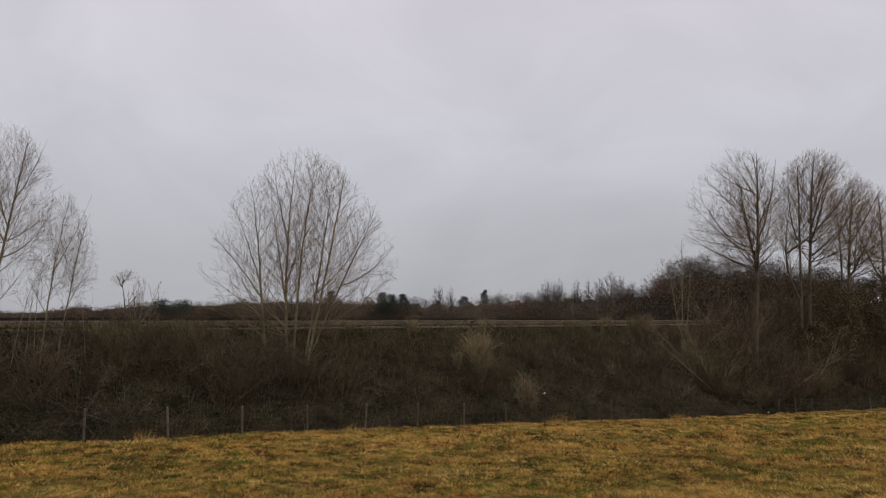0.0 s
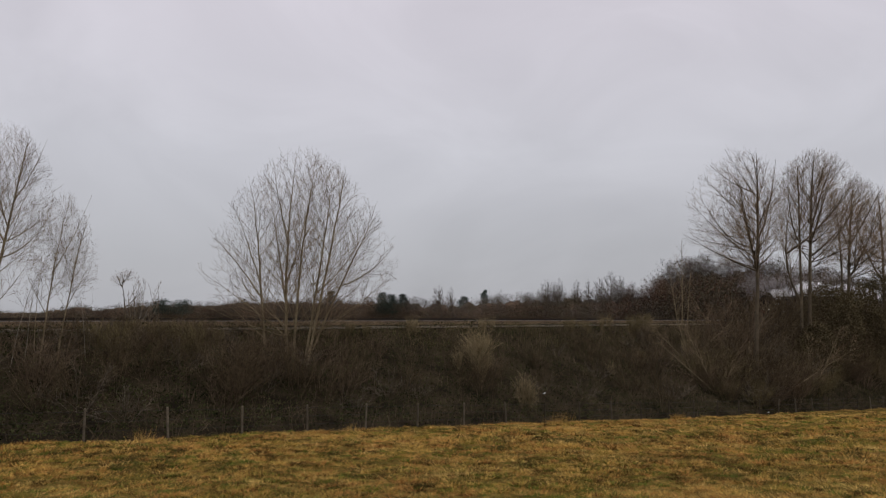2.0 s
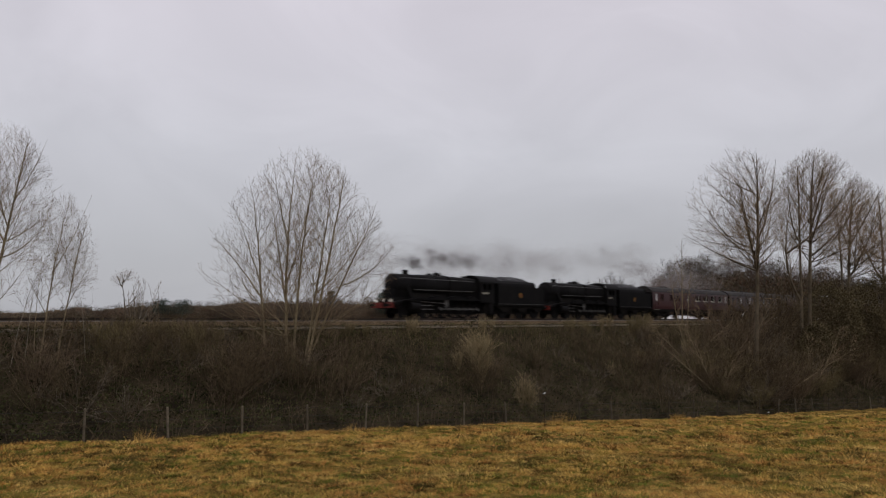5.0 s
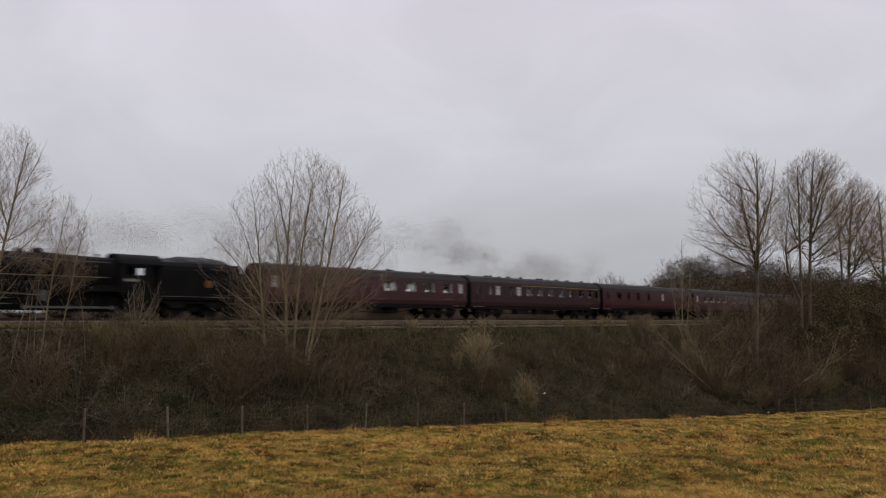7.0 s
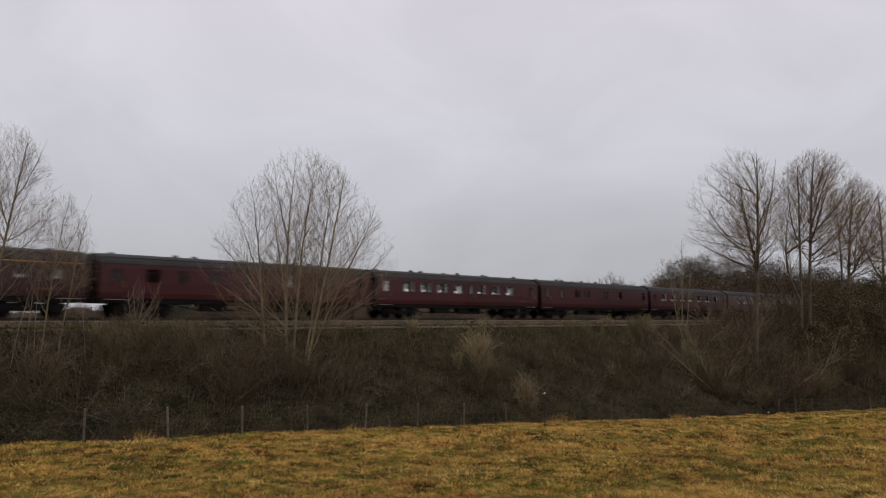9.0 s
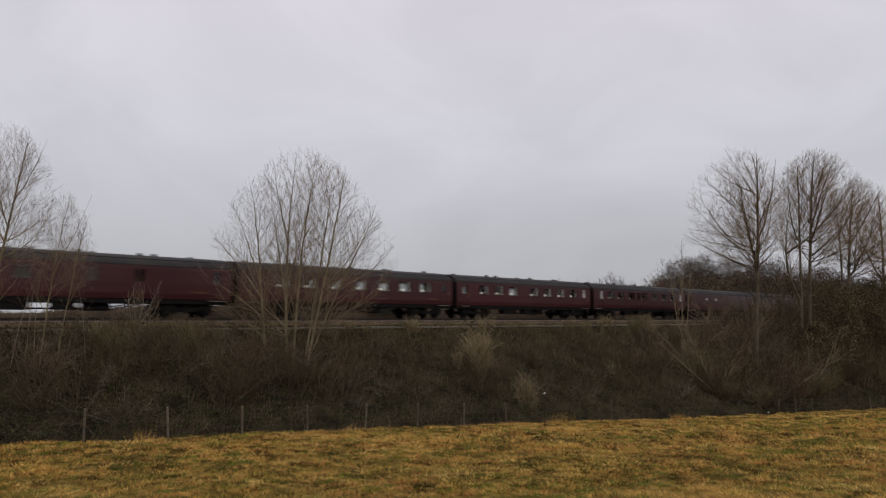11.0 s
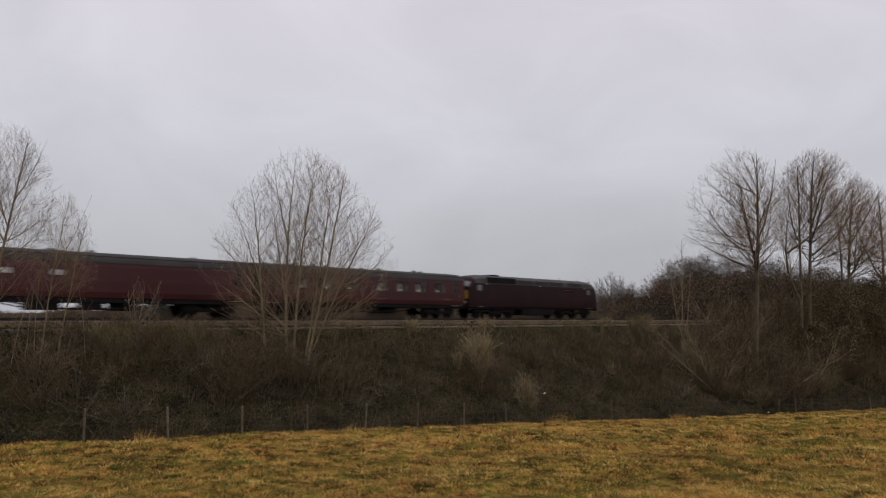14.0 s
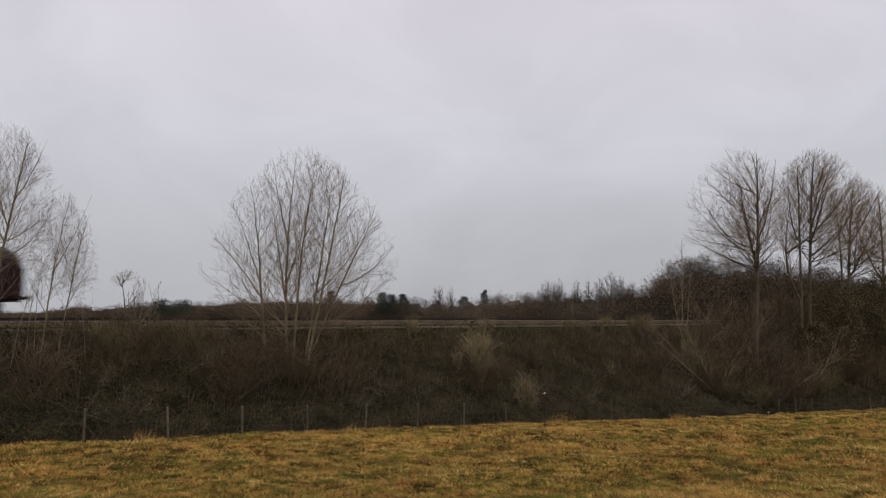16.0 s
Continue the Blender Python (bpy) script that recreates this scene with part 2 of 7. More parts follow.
M_LAMP = glow("lit_head_lamp", (1.0, 0.93, 0.80), 0.4)
M_STEAM = vapour("white_steam", (0.99, 0.985, 0.99))
M_SMOKE = vapour("grey_smoke", (0.20, 0.185, 0.185))
M_HAZE = vapour("thin_smoke_haze", (0.36, 0.33, 0.32))

# ---------------------------------------------------------------- mesh helpers


def mesh_ob(name, verts, faces, material, parent=None, label="", smooth=False):
    me = bpy.data.meshes.new(name)
    me.from_pydata(verts, [], faces)
    for m in (material if isinstance(material, (list, tuple)) else [material]):
        me.materials.append(m)
    if smooth:
        me.polygons.foreach_set("use_smooth", [True] * len(me.polygons))
    ob = new(name, me)
    if parent is not None:
        ob.parent = parent
    if label:
        ob["label"] = label
    return ob


def part(name, bm, material, parent=None, label="", smooth=False):
    bmesh.ops.recalc_face_normals(bm, faces=bm.faces)
    me = bpy.data.meshes.new(name)
    bm.to_mesh(me)
    bm.free()
    me.materials.append(material)
    if smooth:
        me.polygons.foreach_set("use_smooth", [True] * len(me.polygons))
        me.set_sharp_from_angle(angle=radians(38))
    ob = new(name, me)
    if parent is not None:
        ob.parent = parent
    if label:
        ob["label"] = label
    return ob


def again(ob, x=0.0, y=0.0, z=0.0, parent=None, rz=0.0, pieces=False):
    """Another piece on the same mesh."""
    o = ob.copy()
    scene.collection.objects.link(o)
    o.parent = parent or ob.parent
    o.matrix_basis = pose(x, y, z, 0, 0, rz)
    if pieces:
        for child in ob.children:
            again(child, parent=o).matrix_basis = child.matrix_basis
    return o


def box(bm, x0, x1, y0, y1, z0, z1, bevel=0.0):
    r = bmesh.ops.create_cube(bm, size=1.0, matrix=Matrix.LocRotScale(((x0 + x1) / 2, (y0 + y1) / 2, (z0 + z1) / 2), None, (abs(x1 - x0), abs(y1 - y0), abs(z1 - z0))))
    if bevel:
        edges = {e for v in r["verts"] for e in v.link_edges}
        bmesh.ops.bevel(bm, geom=list(edges), offset=bevel, segments=2, affect="EDGES")
    return bm


def rod(bm, a, b, r0, r1=None, n=16):
    a, b = Vector(a), Vector(b)
    r1 = r0 if r1 is None else r1
    m = Matrix.Translation((a + b) / 2) @ (b - a).to_track_quat("Z", "Y").to_matrix().to_4x4()
    bmesh.ops.create_cone(bm, cap_ends=True, segments=n, radius1=r0, radius2=r1, depth=(b - a).length, matrix=m)
    return bm


def lathe(bm, profile, axis_at, n=24):
    """Turns (x, r) pairs round an axis along x."""
    ax, ay, az = axis_at
    rings = []
    for x, r in profile:
        rings.append([bm.verts.new((ax + x, ay + r * math.cos(2 * math.pi * i / n), az + r * math.sin(2 * math.pi * i / n))) for i in range(n)])
    for p, q in zip(rings, rings[1:]):
        for i in range(n):
            bm.faces.new((p[i], p[(i + 1) % n], q[(i + 1) % n], q[i]))
    bm.faces.new(rings[0][::-1])
    bm.faces.new(rings[-1])
    return bm


def turned(bm, profile, x, y, n=20):
    """Turns (z, r) pairs round an upright axis."""
    rings = []
    for z, r in profile:
        rings.append([bm.verts.new((x + r * math.cos(2 * math.pi * i / n), y + r * math.sin(2 * math.pi * i / n), z)) for i in range(n)])
    for p, q in zip(rings, rings[1:]):
        for i in range(n):
            bm.faces.new((p[i], p[(i + 1) % n], q[(i + 1) % n], q[i]))
    bm.faces.new(rings[0][::-1])
    bm.faces.new(rings[-1])
    return bm


def loft(bm, rings, caps=True):
    loops = [[bm.verts.new(p) for p in ring] for ring in rings]
    n = len(loops[0])
    for p, q in zip(loops, loops[1:]):
        for i in range(n):
            bm.faces.new((p[i], p[(i + 1) % n], q[(i + 1) % n], q[i]))
    if caps:
        bm.faces.new(loops[0][::-1])
        bm.faces.new(loops[-1])
    return bm


def outline(bm, points, y0, y1):
    """A plate with an (x, z) outline, from y0 to y1."""
    a = [bm.verts.new((x, y0, z)) for x, z in points]
    b = [bm.verts.new((x, y1, z)) for x, z in points]
    n = len(points)
    for i in range(n):
        bm.faces.new((a[i], a[(i + 1) % n], b[(i + 1) % n], b[i]))
    bm.faces.new(a[::-1])
    bm.faces.new(b)
    return bm


def thing(name, m, label, category, group=""):
    ob = new(name)
    ob.empty_display_size = 0.3
    ob.matrix_basis = m
    return tagged(ob, label, category, group)


def smoothstep(a, b, x):
    t = min(1.0, max(0.0, (x - a) / (b - a)))
    return t * t * (3 - 2 * t)


# ---------------------------------------------------------------- ground
CREST = 37.2


def fence_y(x):
    return 28.05 - (min(130.0, max(-40.0, x)) - 9.7) * 0.0915


def field_z(x, y):
    near_fence = 1 - smoothstep(2.5, 12.0, fence_y(x) - y)
    return -0.13 * near_fence - 0.0639 * min(130.0, max(-40.0, x)) - 0.0706 * min(34.0, max(-60.0, y)) - 0.15 * smoothstep(18, 50, x) * smoothstep(8, 20, y)


def ground_z(x, y):
    fy = fence_y(x)
    rough = noise.noise((x * 0.35, y * 0.35, 0)) * 0.10 + noise.noise((x * 1.1, y * 1.1, 5)) * 0.09
    if y <= fy:
        return field_z(x, y) + rough
    foot = field_z(x, fy) - 0.1
    top = RAIL - 0.62
    if y < CREST:
        t = max(0.0, (y - fy - 0.6) / (CREST - fy - 0.6))
        return foot + (top - foot) * min(1.0, t) + rough * 2.0 * (1 - t)
    if y < 48.2:
        return top
    far = -2.0 + smoothstep(95, 280, y) * (3.0 + 5.0 * smoothstep(150, 320, x))
    return top + (far - top) * smoothstep(48.2, 55.0, y)


def build_ground():
    xs = [-3000, -1500, -700, -300, -150, -80, -50] + list(np.arange(-30, 30, 0.5)) + list(np.arange(30, 110, 1.0)) + [115, 122, 130, 145, 165, 190, 220, 260, 310, 380, 480, 650, 900, 1400, 3000]
    before = [-3000, -1200, -500, -200, -100, -60, -40, -30] + list(np.arange(-26, 0.01, 0.5))
    slope = [0.04, 0.1, 0.2, 0.3, 0.4, 0.5, 0.6, 0.7, 0.8, 0.9, 1.0]
    after = [39, 43, 47, 48.2, 49.5, 51, 53, 55, 60, 75, 95, 120, 150, 180, 220, 280, 400, 700, 1500, 3000]
    verts, faces, kinds = [], [], []
    rows = len(before) + len(slope) + len(after)
    for x in xs:
        fy = fence_y(x)
        ys = [fy + o for o in before] + [fy + (CREST - fy) * k for k in slope] + after
        verts += [(x, y, ground_z(x, y)) for y in ys]
    for i in range(len(xs) - 1):
        for j in range(rows - 1):
            a = i * rows + j
            faces.append((a, a + rows, a + rows + 1, a + 1))
            kinds.append(0 if j < len(before) - 1 else 1 if j < len(before) + len(slope) + 6 else 2)
    ob = mesh_ob("ground", verts, faces, [M_TURF, M_LITTER, M_FAR_FIELD], smooth=True)
    ob.data.polygons.foreach_set("material_index", kinds)
    tagged(ob, "sloping winter pasture and railway embankment under dead leaves", "ground", kind="structure")


build_ground()

# ---------------------------------------------------------------- railway


def build_railway():
    x0, x1 = -420.0, 620.0
    top = RAIL - 0.20
    prof = [(37.75, RAIL - 0.66), (38.75, top - 0.06), (39.1, top), (46.4, top), (47.2, RAIL - 0.66)]
    xs = [x0, -200, -100, -50] + list(np.arange(-20, 130, 1.0)) + [150, 200, 300, 450, x1]
    verts = [(x, y + (noise.noise((x * 0.9, y, 3)) * 0.05 if k in (0, 1) else 0), z + noise.noise((x * 0.7, y * 2, 9)) * 0.025) for x in xs for k, (y, z) in enumerate(prof)]
    n = len(prof)
    faces = [(i * n + j, (i + 1) * n + j, (i + 1) * n + j + 1, i * n + j + 1) for i in range(len(xs) - 1) for j in range(n - 1)]
    bed = mesh_ob("ballast_bed", verts, faces, M_BALLAST, smooth=True)
    tagged(bed, "brown-grey stone ballast bed with a sloping shoulder under the rails", "ballast", kind="structure")
    head = [(-0.07, -0.16), (0.07, -0.16), (0.07, -0.145), (0.012, -0.125), (0.012, -0.045), (0.036, -0.035), (0.036, 0.0), (-0.036, 0.0), (-0.036, -0.035), (-0.012, -0.045), (-0.012, -0.125), (-0.07, -0.145)]
    for line in (NEAR_LINE, FAR_LINE):
        for side in (-0.752, 0.752):
            bm = loft(bmesh.new(), [[(x, line + side + y, RAIL + z) for y, z in head] for x in (x0, x1)])
            tagged(part("rail", bm, M_RAIL), "rusty steel rail on concrete sleepers", "rail", kind="structure")
    v, f = [], []
    for line in (NEAR_LINE, FAR_LINE):
        for i in range(int((180 + 30) / 0.65)):
            x = -30 + i * 0.65
            b = len(v)
            v += [(x + a, line + c, RAIL - d) for a in (-0.13, 0.13) for c in (-1.26, 1.26) for d in (0.30, 0.165)]
            f += [tuple(b + k for k in q) for q in ((0, 1, 3, 2), (4, 6, 7, 5), (0, 4, 5, 1), (2, 3, 7, 6), (1, 5, 7, 3))]
    tagged(mesh_ob("sleeper", v, f, M_SLEEPER), "grey concrete sleepers bedded in the ballast", "sleeper", kind="stuff")
    # loose stones on the shoulder
    rng = np.random.default_rng(4)
    v, f = [], []
    for _ in range(9000):
        x = rng.uniform(5, 112) if rng.random() < 0.8 else rng.uniform(-10, 130)
        k = rng.random()
        y = 37.6 + k * 1.7
        z = RAIL - 0.66 + min(1, k * 1.6) * 0.44
        r = rng.uniform(0.025, 0.06)
        b = len(v)
        for d in ((1, 0, 0), (-1, 0, 0), (0, 1, 0), (0, -1, 0), (0, 0, 1), (0, 0, -0.6)):
            v.append((x + d[0] * r * rng.uniform(0.6, 1.3), y + d[1] * r * rng.uniform(0.6, 1.3), z + d[2] * r * rng.uniform(0.6, 1.2)))
        f += [(b + p, b + q, b + 4) for p, q in ((0, 2), (2, 1), (1, 3), (3, 0))] + [(b + q, b + p, b + 5) for p, q in ((0, 2), (2, 1), (1, 3), (3, 0))]
    tagged(mesh_ob("loose_stone", v, f, M_STONE), "loose angular ballast stones on the shoulder", "stones", kind="stuff")
    # concrete cable trough, and a dark bar of rail section added behind it
    tr = thing("cable_trough", pose(0, 0, 0), "pale concrete cable trough along the foot of the ballast", "trough")
    x = -25.0
    i = 0
    first = None
    while x < 135:
        if first is None:
            first = part("trough_lid", box(bmesh.new(), 0, 0.99, -0.19, 0.19, 0, 0.07, 0.012), M_TROUGH, tr)
            lid = first
        else:
            lid = again(first, parent=tr)
        lid.matrix_basis = pose(x, 37.25 + 0.02 * math.sin(i * 1.7), RAIL - 0.60 + 0.012 * math.sin(i * 2.3), 0.6 * math.sin(i), 0, 0.4 * math.cos(i * 3.1))
        x += 1.0
        i += 1
    part("trough_body", box(bmesh.new(), -25, 135, 37.1, 37.4, RAIL - 0.85, RAIL - 0.605), M_TROUGH, tr)
    bm = loft(bmesh.new(), [[(x, 37.68 + 1.3 * y, RAIL - 0.44 + 1.4 * z) for y, z in head] for x in (-20, 128)])
    tagged(part("spare_rail", bm, M_RAIL), "dark bar of rail section along the ballast's foot", "rail")


build_railway()


def build_fence():
    fence = thing("post_and_wire_fence", pose(0, 0, 0), "weathered wooden post and wire fence at the embankment's foot", "fence")
    rng = random.Random(3)
    first = None
    tops = []
    dx, dy = math.cos(radians(-5.23)), math.sin(radians(-5.23))
    for k in range(-6, 36):
        x = 9.72 + 3.0 * k * dx
        y = 28.05 + 3.0 * k * dy
        z = field_z(x, y)
        if first is None:
            bm = rod(bmesh.new(), (0, 0, -0.35), (0, 0, 1.14), 0.05, 0.045, 8)
            rod(bm, (0, 0, 1.14), (0, 0, 1.18), 0.045, 0.028, 8)
            post = first = part("post", bm, M_POST, fence)
        else:
            post = again(first, parent=fence)
        post.matrix_basis = pose(x, y, z, rng.uniform(-4, 4), rng.uniform(-4, 4), rng.uniform(0, 90))
        tops.append((x, y, z))
    for h in (0.35, 0.7, 1.05):
        bm = bmesh.new()
        for a, b in zip(tops, tops[1:]):
            rod(bm, (a[0], a[1] - 0.06, a[2] + h), (b[0], b[1] - 0.06, b[2] + h), 0.004, 0.004, 4)
        part("wire", bm, M_WIRE, fence)


build_fence()


def build_litter():
    """Scraps of white plastic caught on the bank."""
    rng = random.Random(17)
    for x, y, r in ((37.2, 28.6, 0.075), (59.5, 23.75, 0.07)):
        bm = bmesh.new()
        bmesh.ops.create_icosphere(bm, subdivisions=2, radius=r)
        for v in bm.verts:
            v.co = Vector((v.co.x * 1.3, v.co.y * 0.7, v.co.z * 0.45)) * (1 + 0.5 * noise.noise(v.co * 9 + Vector((x, y, 0))))
        ob = part("plastic_scrap", bm, M_LITTER_BIT)
        ob.matrix_basis = pose(x, y, ground_z(x, y) + r * 0.35 + 0.25, rng.uniform(-30, 30), rng.uniform(-30, 30), rng.uniform(0, 180))
        tagged(ob, "crumpled white plastic scrap caught in the brambles", "litter", "scraps of litter")


build_litter()

# ---------------------------------------------------------------- rolling stock
# A vehicle stands with its leading end at x = 0, rails at z = 0; its y = 0 is the middle of the line.


def wheelset(bm, x, r, gauge=0.72):
    for s in (-1, 1):
        lathe_y(bm, x, s * gauge, r)
    rod(bm, (x, -gauge, r), (x, gauge, r), 0.09, 0.09, 10)


def lathe_y(bm, x, y, r, width=0.13, n=28):
    s = 1 if y > 0 else -1
    prof = [(0.0, r + 0.03), (0.03, r + 0.03), (0.035, r), (width, r - 0.005), (width, r - 0.07), (width - 0.04, r - 0.08), (width - 0.05, 0.2 * r), (width + 0.02, 0.18 * r), (width + 0.02, 0.03)]
    rings = []
    for d, q in prof:
        rings.append([bm.verts.new((x + q * math.cos(2 * math.pi * i / n), y + s * (d - width / 2), r + q * math.sin(2 * math.pi * i / n))) for i in range(n)])
    for p, q in zip(rings, rings[1:]):
        for i in range(n):
            bm.faces.new((p[i], p[(i + 1) % n], q[(i + 1) % n], q[i]))
    bm.faces.new(rings[0])
    bm.faces.new(rings[-1])


def bogie(parent, x, wheelbase, r, axles=2):
    """A bogie whose side frames, springs and axle boxes stand outside the wheels."""
    bm = bmesh.new()
    half = wheelbase * (axles - 1) / 2
    for s in (-1, 1):
        pts = [(-half - 0.55, 0.62), (-half - 0.45, 0.78), (-0.75, 0.80), (-0.55, 0.60), (0.55, 0.60), (0.75, 0.80), (half + 0.45, 0.78), (half + 0.55, 0.62), (half + 0.35, 0.55), (0.9, 0.58), (0.6, 0.38), (-0.6, 0.38), (-0.9, 0.58), (-half - 0.35, 0.55)]
        outline(bm, pts, s * 0.93, s * 1.05)
        for i in range(axles):
            ax = -half + i * wheelbase
            box(bm, ax - 0.16, ax + 0.16, s * 0.92, s * 1.14, r - 0.17, r + 0.2, 0.03)
            for q in (-0.34, 0.34):
                rod(bm, (ax + q, s * 0.99, 0.36), (ax + q, s * 0.99, 0.66), 0.085, 0.085, 10)
        rod(bm, (0, s * 0.99, 0.28), (0, s * 0.99, 0.62), 0.14, 0.14, 12)
    box(bm, -0.3, 0.3, -1.0, 1.0, 0.42, 0.85)
    frame_part = part("bogie", bm, M_UNDER, parent, smooth=True)
    frame_part.matrix_basis = pose(x, 0, 0)
    first = None
    for i in range(axles):
        if first is None:
            bm = bmesh.new()
            wheelset(bm, 0, r)
            first = part("wheelset", bm, M_UNDER, frame_part, "worn steel wheels on their axle", smooth=True)
            w = first
        else:
            w = again(first, parent=frame_part)
        w.matrix_basis = pose(-half + i * wheelbase, 0, 0)
    return frame_part


def buffers(parent, x, way, z=1.05, y=0.86):
    for s in (-1, 1):
        bm = rod(bmesh.new(), (x, s * y, z), (x + way * 0.32, s * y, z), 0.10, 0.085, 14)
        rod(bm, (x + way * 0.32, s * y, z), (x + way * 0.46, s * y, z), 0.06, 0.06, 12)
        rod(bm, (x + way * 0.46, s * y, z), (x + way * 0.50, s * y, z), 0.22, 0.22, 20)
        part("buffer", bm, M_UNDER, parent, "black round-headed buffer", smooth=True)


SIDE = ((1.14, 1.315), (1.45, 1.365), (2.06, 1.372), (2.90, 1.345), (3.10, 1.325))
ROOF_ARC = [(1.325, 3.10), (1.24, 3.27), (1.08, 3.44), (0.84, 3.59), (0.56, 3.70), (0.28, 3.76), (0.0, 3.78)]
LENGTH = 19.66


def coach_side(bm, s, windows, length):
    cuts = sorted({0.0, length} | {round(c + k * w / 2, 3) for c, w in windows for k in (-1, 1)})
    holes = {(round(c - w / 2, 3), round(c + w / 2, 3)) for c, w in windows}
    for depth in (0.0, 0.07):
        for xa, xb in zip(cuts, cuts[1:]):
            for k in range(len(SIDE) - 1):
                if k == 2 and (xa, xb) in holes:
                    continue
                (z0, y0), (z1, y1) = SIDE[k], SIDE[k + 1]
                bm.faces.new([bm.verts.new((x, s * (y - depth), z)) for x, y, z in ((xa, y0, z0), (xb, y0, z0), (xb, y1, z1), (xa, y1, z1))])
    (z0, y0), (z1, y1) = SIDE[2], SIDE[3]
    for xa, xb in holes:
        ring = [(xa, y0, z0), (xb, y0, z0), (xb, y1, z1), (xa, y1, z1)]
        for p, q in zip(ring, ring[1:] + ring[:1]):
            bm.faces.new([bm.verts.new((x, s * (y - d), z)) for (x, y, z), d in ((p, 0), (q, 0), (q, 0.07), (p, 0.07))])
    bmesh.ops.remove_doubles(bm, verts=bm.verts, dist=0.0005)


WINDOW_MESH = {}


def coach_window(parent, x, w, s, frosted=False, glass=None):
    """An edged window with a sliding ventilator over a large pane."""
    key = (round(w, 2), s, frosted, glass)
    z0, z1 = SIDE[2][0], SIDE[3][0]
    yo = s * 1.345
    if key not in WINDOW_MESH:
        bm = bmesh.new()
        t = 0.035
        for xa, xb, za, zb in ((-w / 2, -w / 2 + t, z0, z1), (w / 2 - t, w / 2, z0, z1), (-w / 2 + t, w / 2 - t, z0, z0 + t), (-w / 2 + t, w / 2 - t, z1 - t, z1), (-w / 2 + t, w / 2 - t, z0 + 0.56, z0 + 0.60)):
            box(bm, xa, xb, yo - 0.03, yo + 0.012, za, zb)
        if w > 1.0:
            box(bm, -0.015, 0.015, yo - 0.028, yo + 0.008, z0 + 0.60, z1 - t)
        a = part("window", bm, M_MAROON, parent)
        bm = box(bmesh.new(), -w / 2 + t, w / 2 - t, yo - 0.012, yo - 0.004, z0 + t, z1 - t)
        b = part("pane", bm, M_FROSTED if frosted else glass or M_GLASS, a, "pale frosted pane" if frosted else "")
        b.visible_shadow = frosted
        WINDOW_MESH[key] = (a, b)
        a.matrix_basis = pose(x, 0, 0)
        return
    a0, b0 = WINDOW_MESH[key]
    a = again(a0, x=x, parent=parent)
    again(b0, parent=a)


SHARED = {}


def shared(key, make, parent, x=0.0, y=0.0, z=0.0, rz=0.0):
    """A part that many vehicles have: made once, its mesh used again."""
    if key not in SHARED:
        SHARED[key] = make(parent)
        SHARED[key].matrix_basis = pose(x, y, z, 0, 0, rz)
        return SHARED[key]
    return again(SHARED[key], x, y, z, parent, rz, True)


def make_vent(parent):
    return part("roof_vent", turned(bmesh.new(), [(3.70, 0.17), (3.80, 0.17), (3.86, 0.15), (3.89, 0.08)], 0, 0, 12), M_ROOF, parent, smooth=True)


def make_gangway(parent):
    bm = bmesh.new()
    for i in range(4):
        k = 0.04 if i % 2 else 0.0
        box(bm, -0.27 + i * 0.068, -0.27 + (i + 1) * 0.068, -0.56 + k, 0.56 - k, 1.22 + k, 3.34 - k)
    return part("gangway_bellows", bm, M_UNDER, parent, "black folded gangway bellows")


def make_seat(parent):
    bm = bmesh.new()
    box(bm, -0.08, 0.08, -1.22, -0.32, 1.25, 2.26, 0.04)
    for k in (-1, 1):
        box(bm, k * 0.08, k * 0.48, -1.22, -0.32, 1.42, 1.66, 0.04)
    return part("seat", bm, M_SEAT, parent)


def make_table(parent):
    bm = bmesh.new()
    box(bm, -0.36, 0.36, -1.27, -0.45, 1.93, 1.97, 0.012)
    box(bm, -0.36, 0.36, -1.27, -1.255, 1.78, 1.93)
    box(bm, -0.03, 0.03, -0.62, -0.56, 1.2, 1.93)
    return part("table", bm, M_CLOTH, parent, "table under a white cloth")


def make_lamp(parent):
    bm = turned(bmesh.new(), [(1.97, 0.05), (1.99, 0.05), (2.0, 0.012), (2.14, 0.012)], 0, 0, 10)
    stand = part("table_lamp", bm, M_GOLD, parent)
    part("lamp_shade", turned(bmesh.new(), [(2.15, 0.105), (2.31, 0.065)], 0, 0, 14), M_SHADE, stand, "lit cream lamp shade", smooth=True)
    return stand


def make_curtain(parent):
    """A gathered curtain beside a window."""
    bm = bmesh.new()
    n = 9
    rings = []
    for z in (2.03, 2.35, 2.93):
        k = 0.75 if z == 2.35 else 1.0
        rings.append([(0.15 * k * i / n, -1.235 + 0.018 * (-1) ** i, z) for i in range(n + 1)] + [(0.15 * k * i / n, -1.215 + 0.018 * (-1) ** i, z) for i in range(n, -1, -1)])
    return part("curtain", loft(bm, rings), M_CURTAIN, parent, "pale gathered curtain")


def make_headrest(parent):
    bm = bmesh.new()
    for k in (-1, 1):
        box(bm, k * 0.082, k * 0.10, -1.16, -0.72, 2.0, 2.275, 0.006)
    return part("headrest_cloth", bm, M_CLOTH, parent, "white headrest cloths")


def make_footboard(parent):
    return part("footboard", box(bmesh.new(), 0, 1.25, -1.40, -1.28, 1.045, 1.075, 0.008), M_STEP, parent, "pale worn footboard")


def make_handle(parent):
    bm = rod(bmesh.new(), (0, -1.42, 1.75), (0, -1.42, 2.15), 0.012, 0.012, 8)
    for z in (1.77, 2.13):
        rod(bm, (0, -1.36, z), (0, -1.42, z), 0.014, 0.014, 6)
    return part("grab_rail", bm, M_GOLD, parent, "brass grab rail")


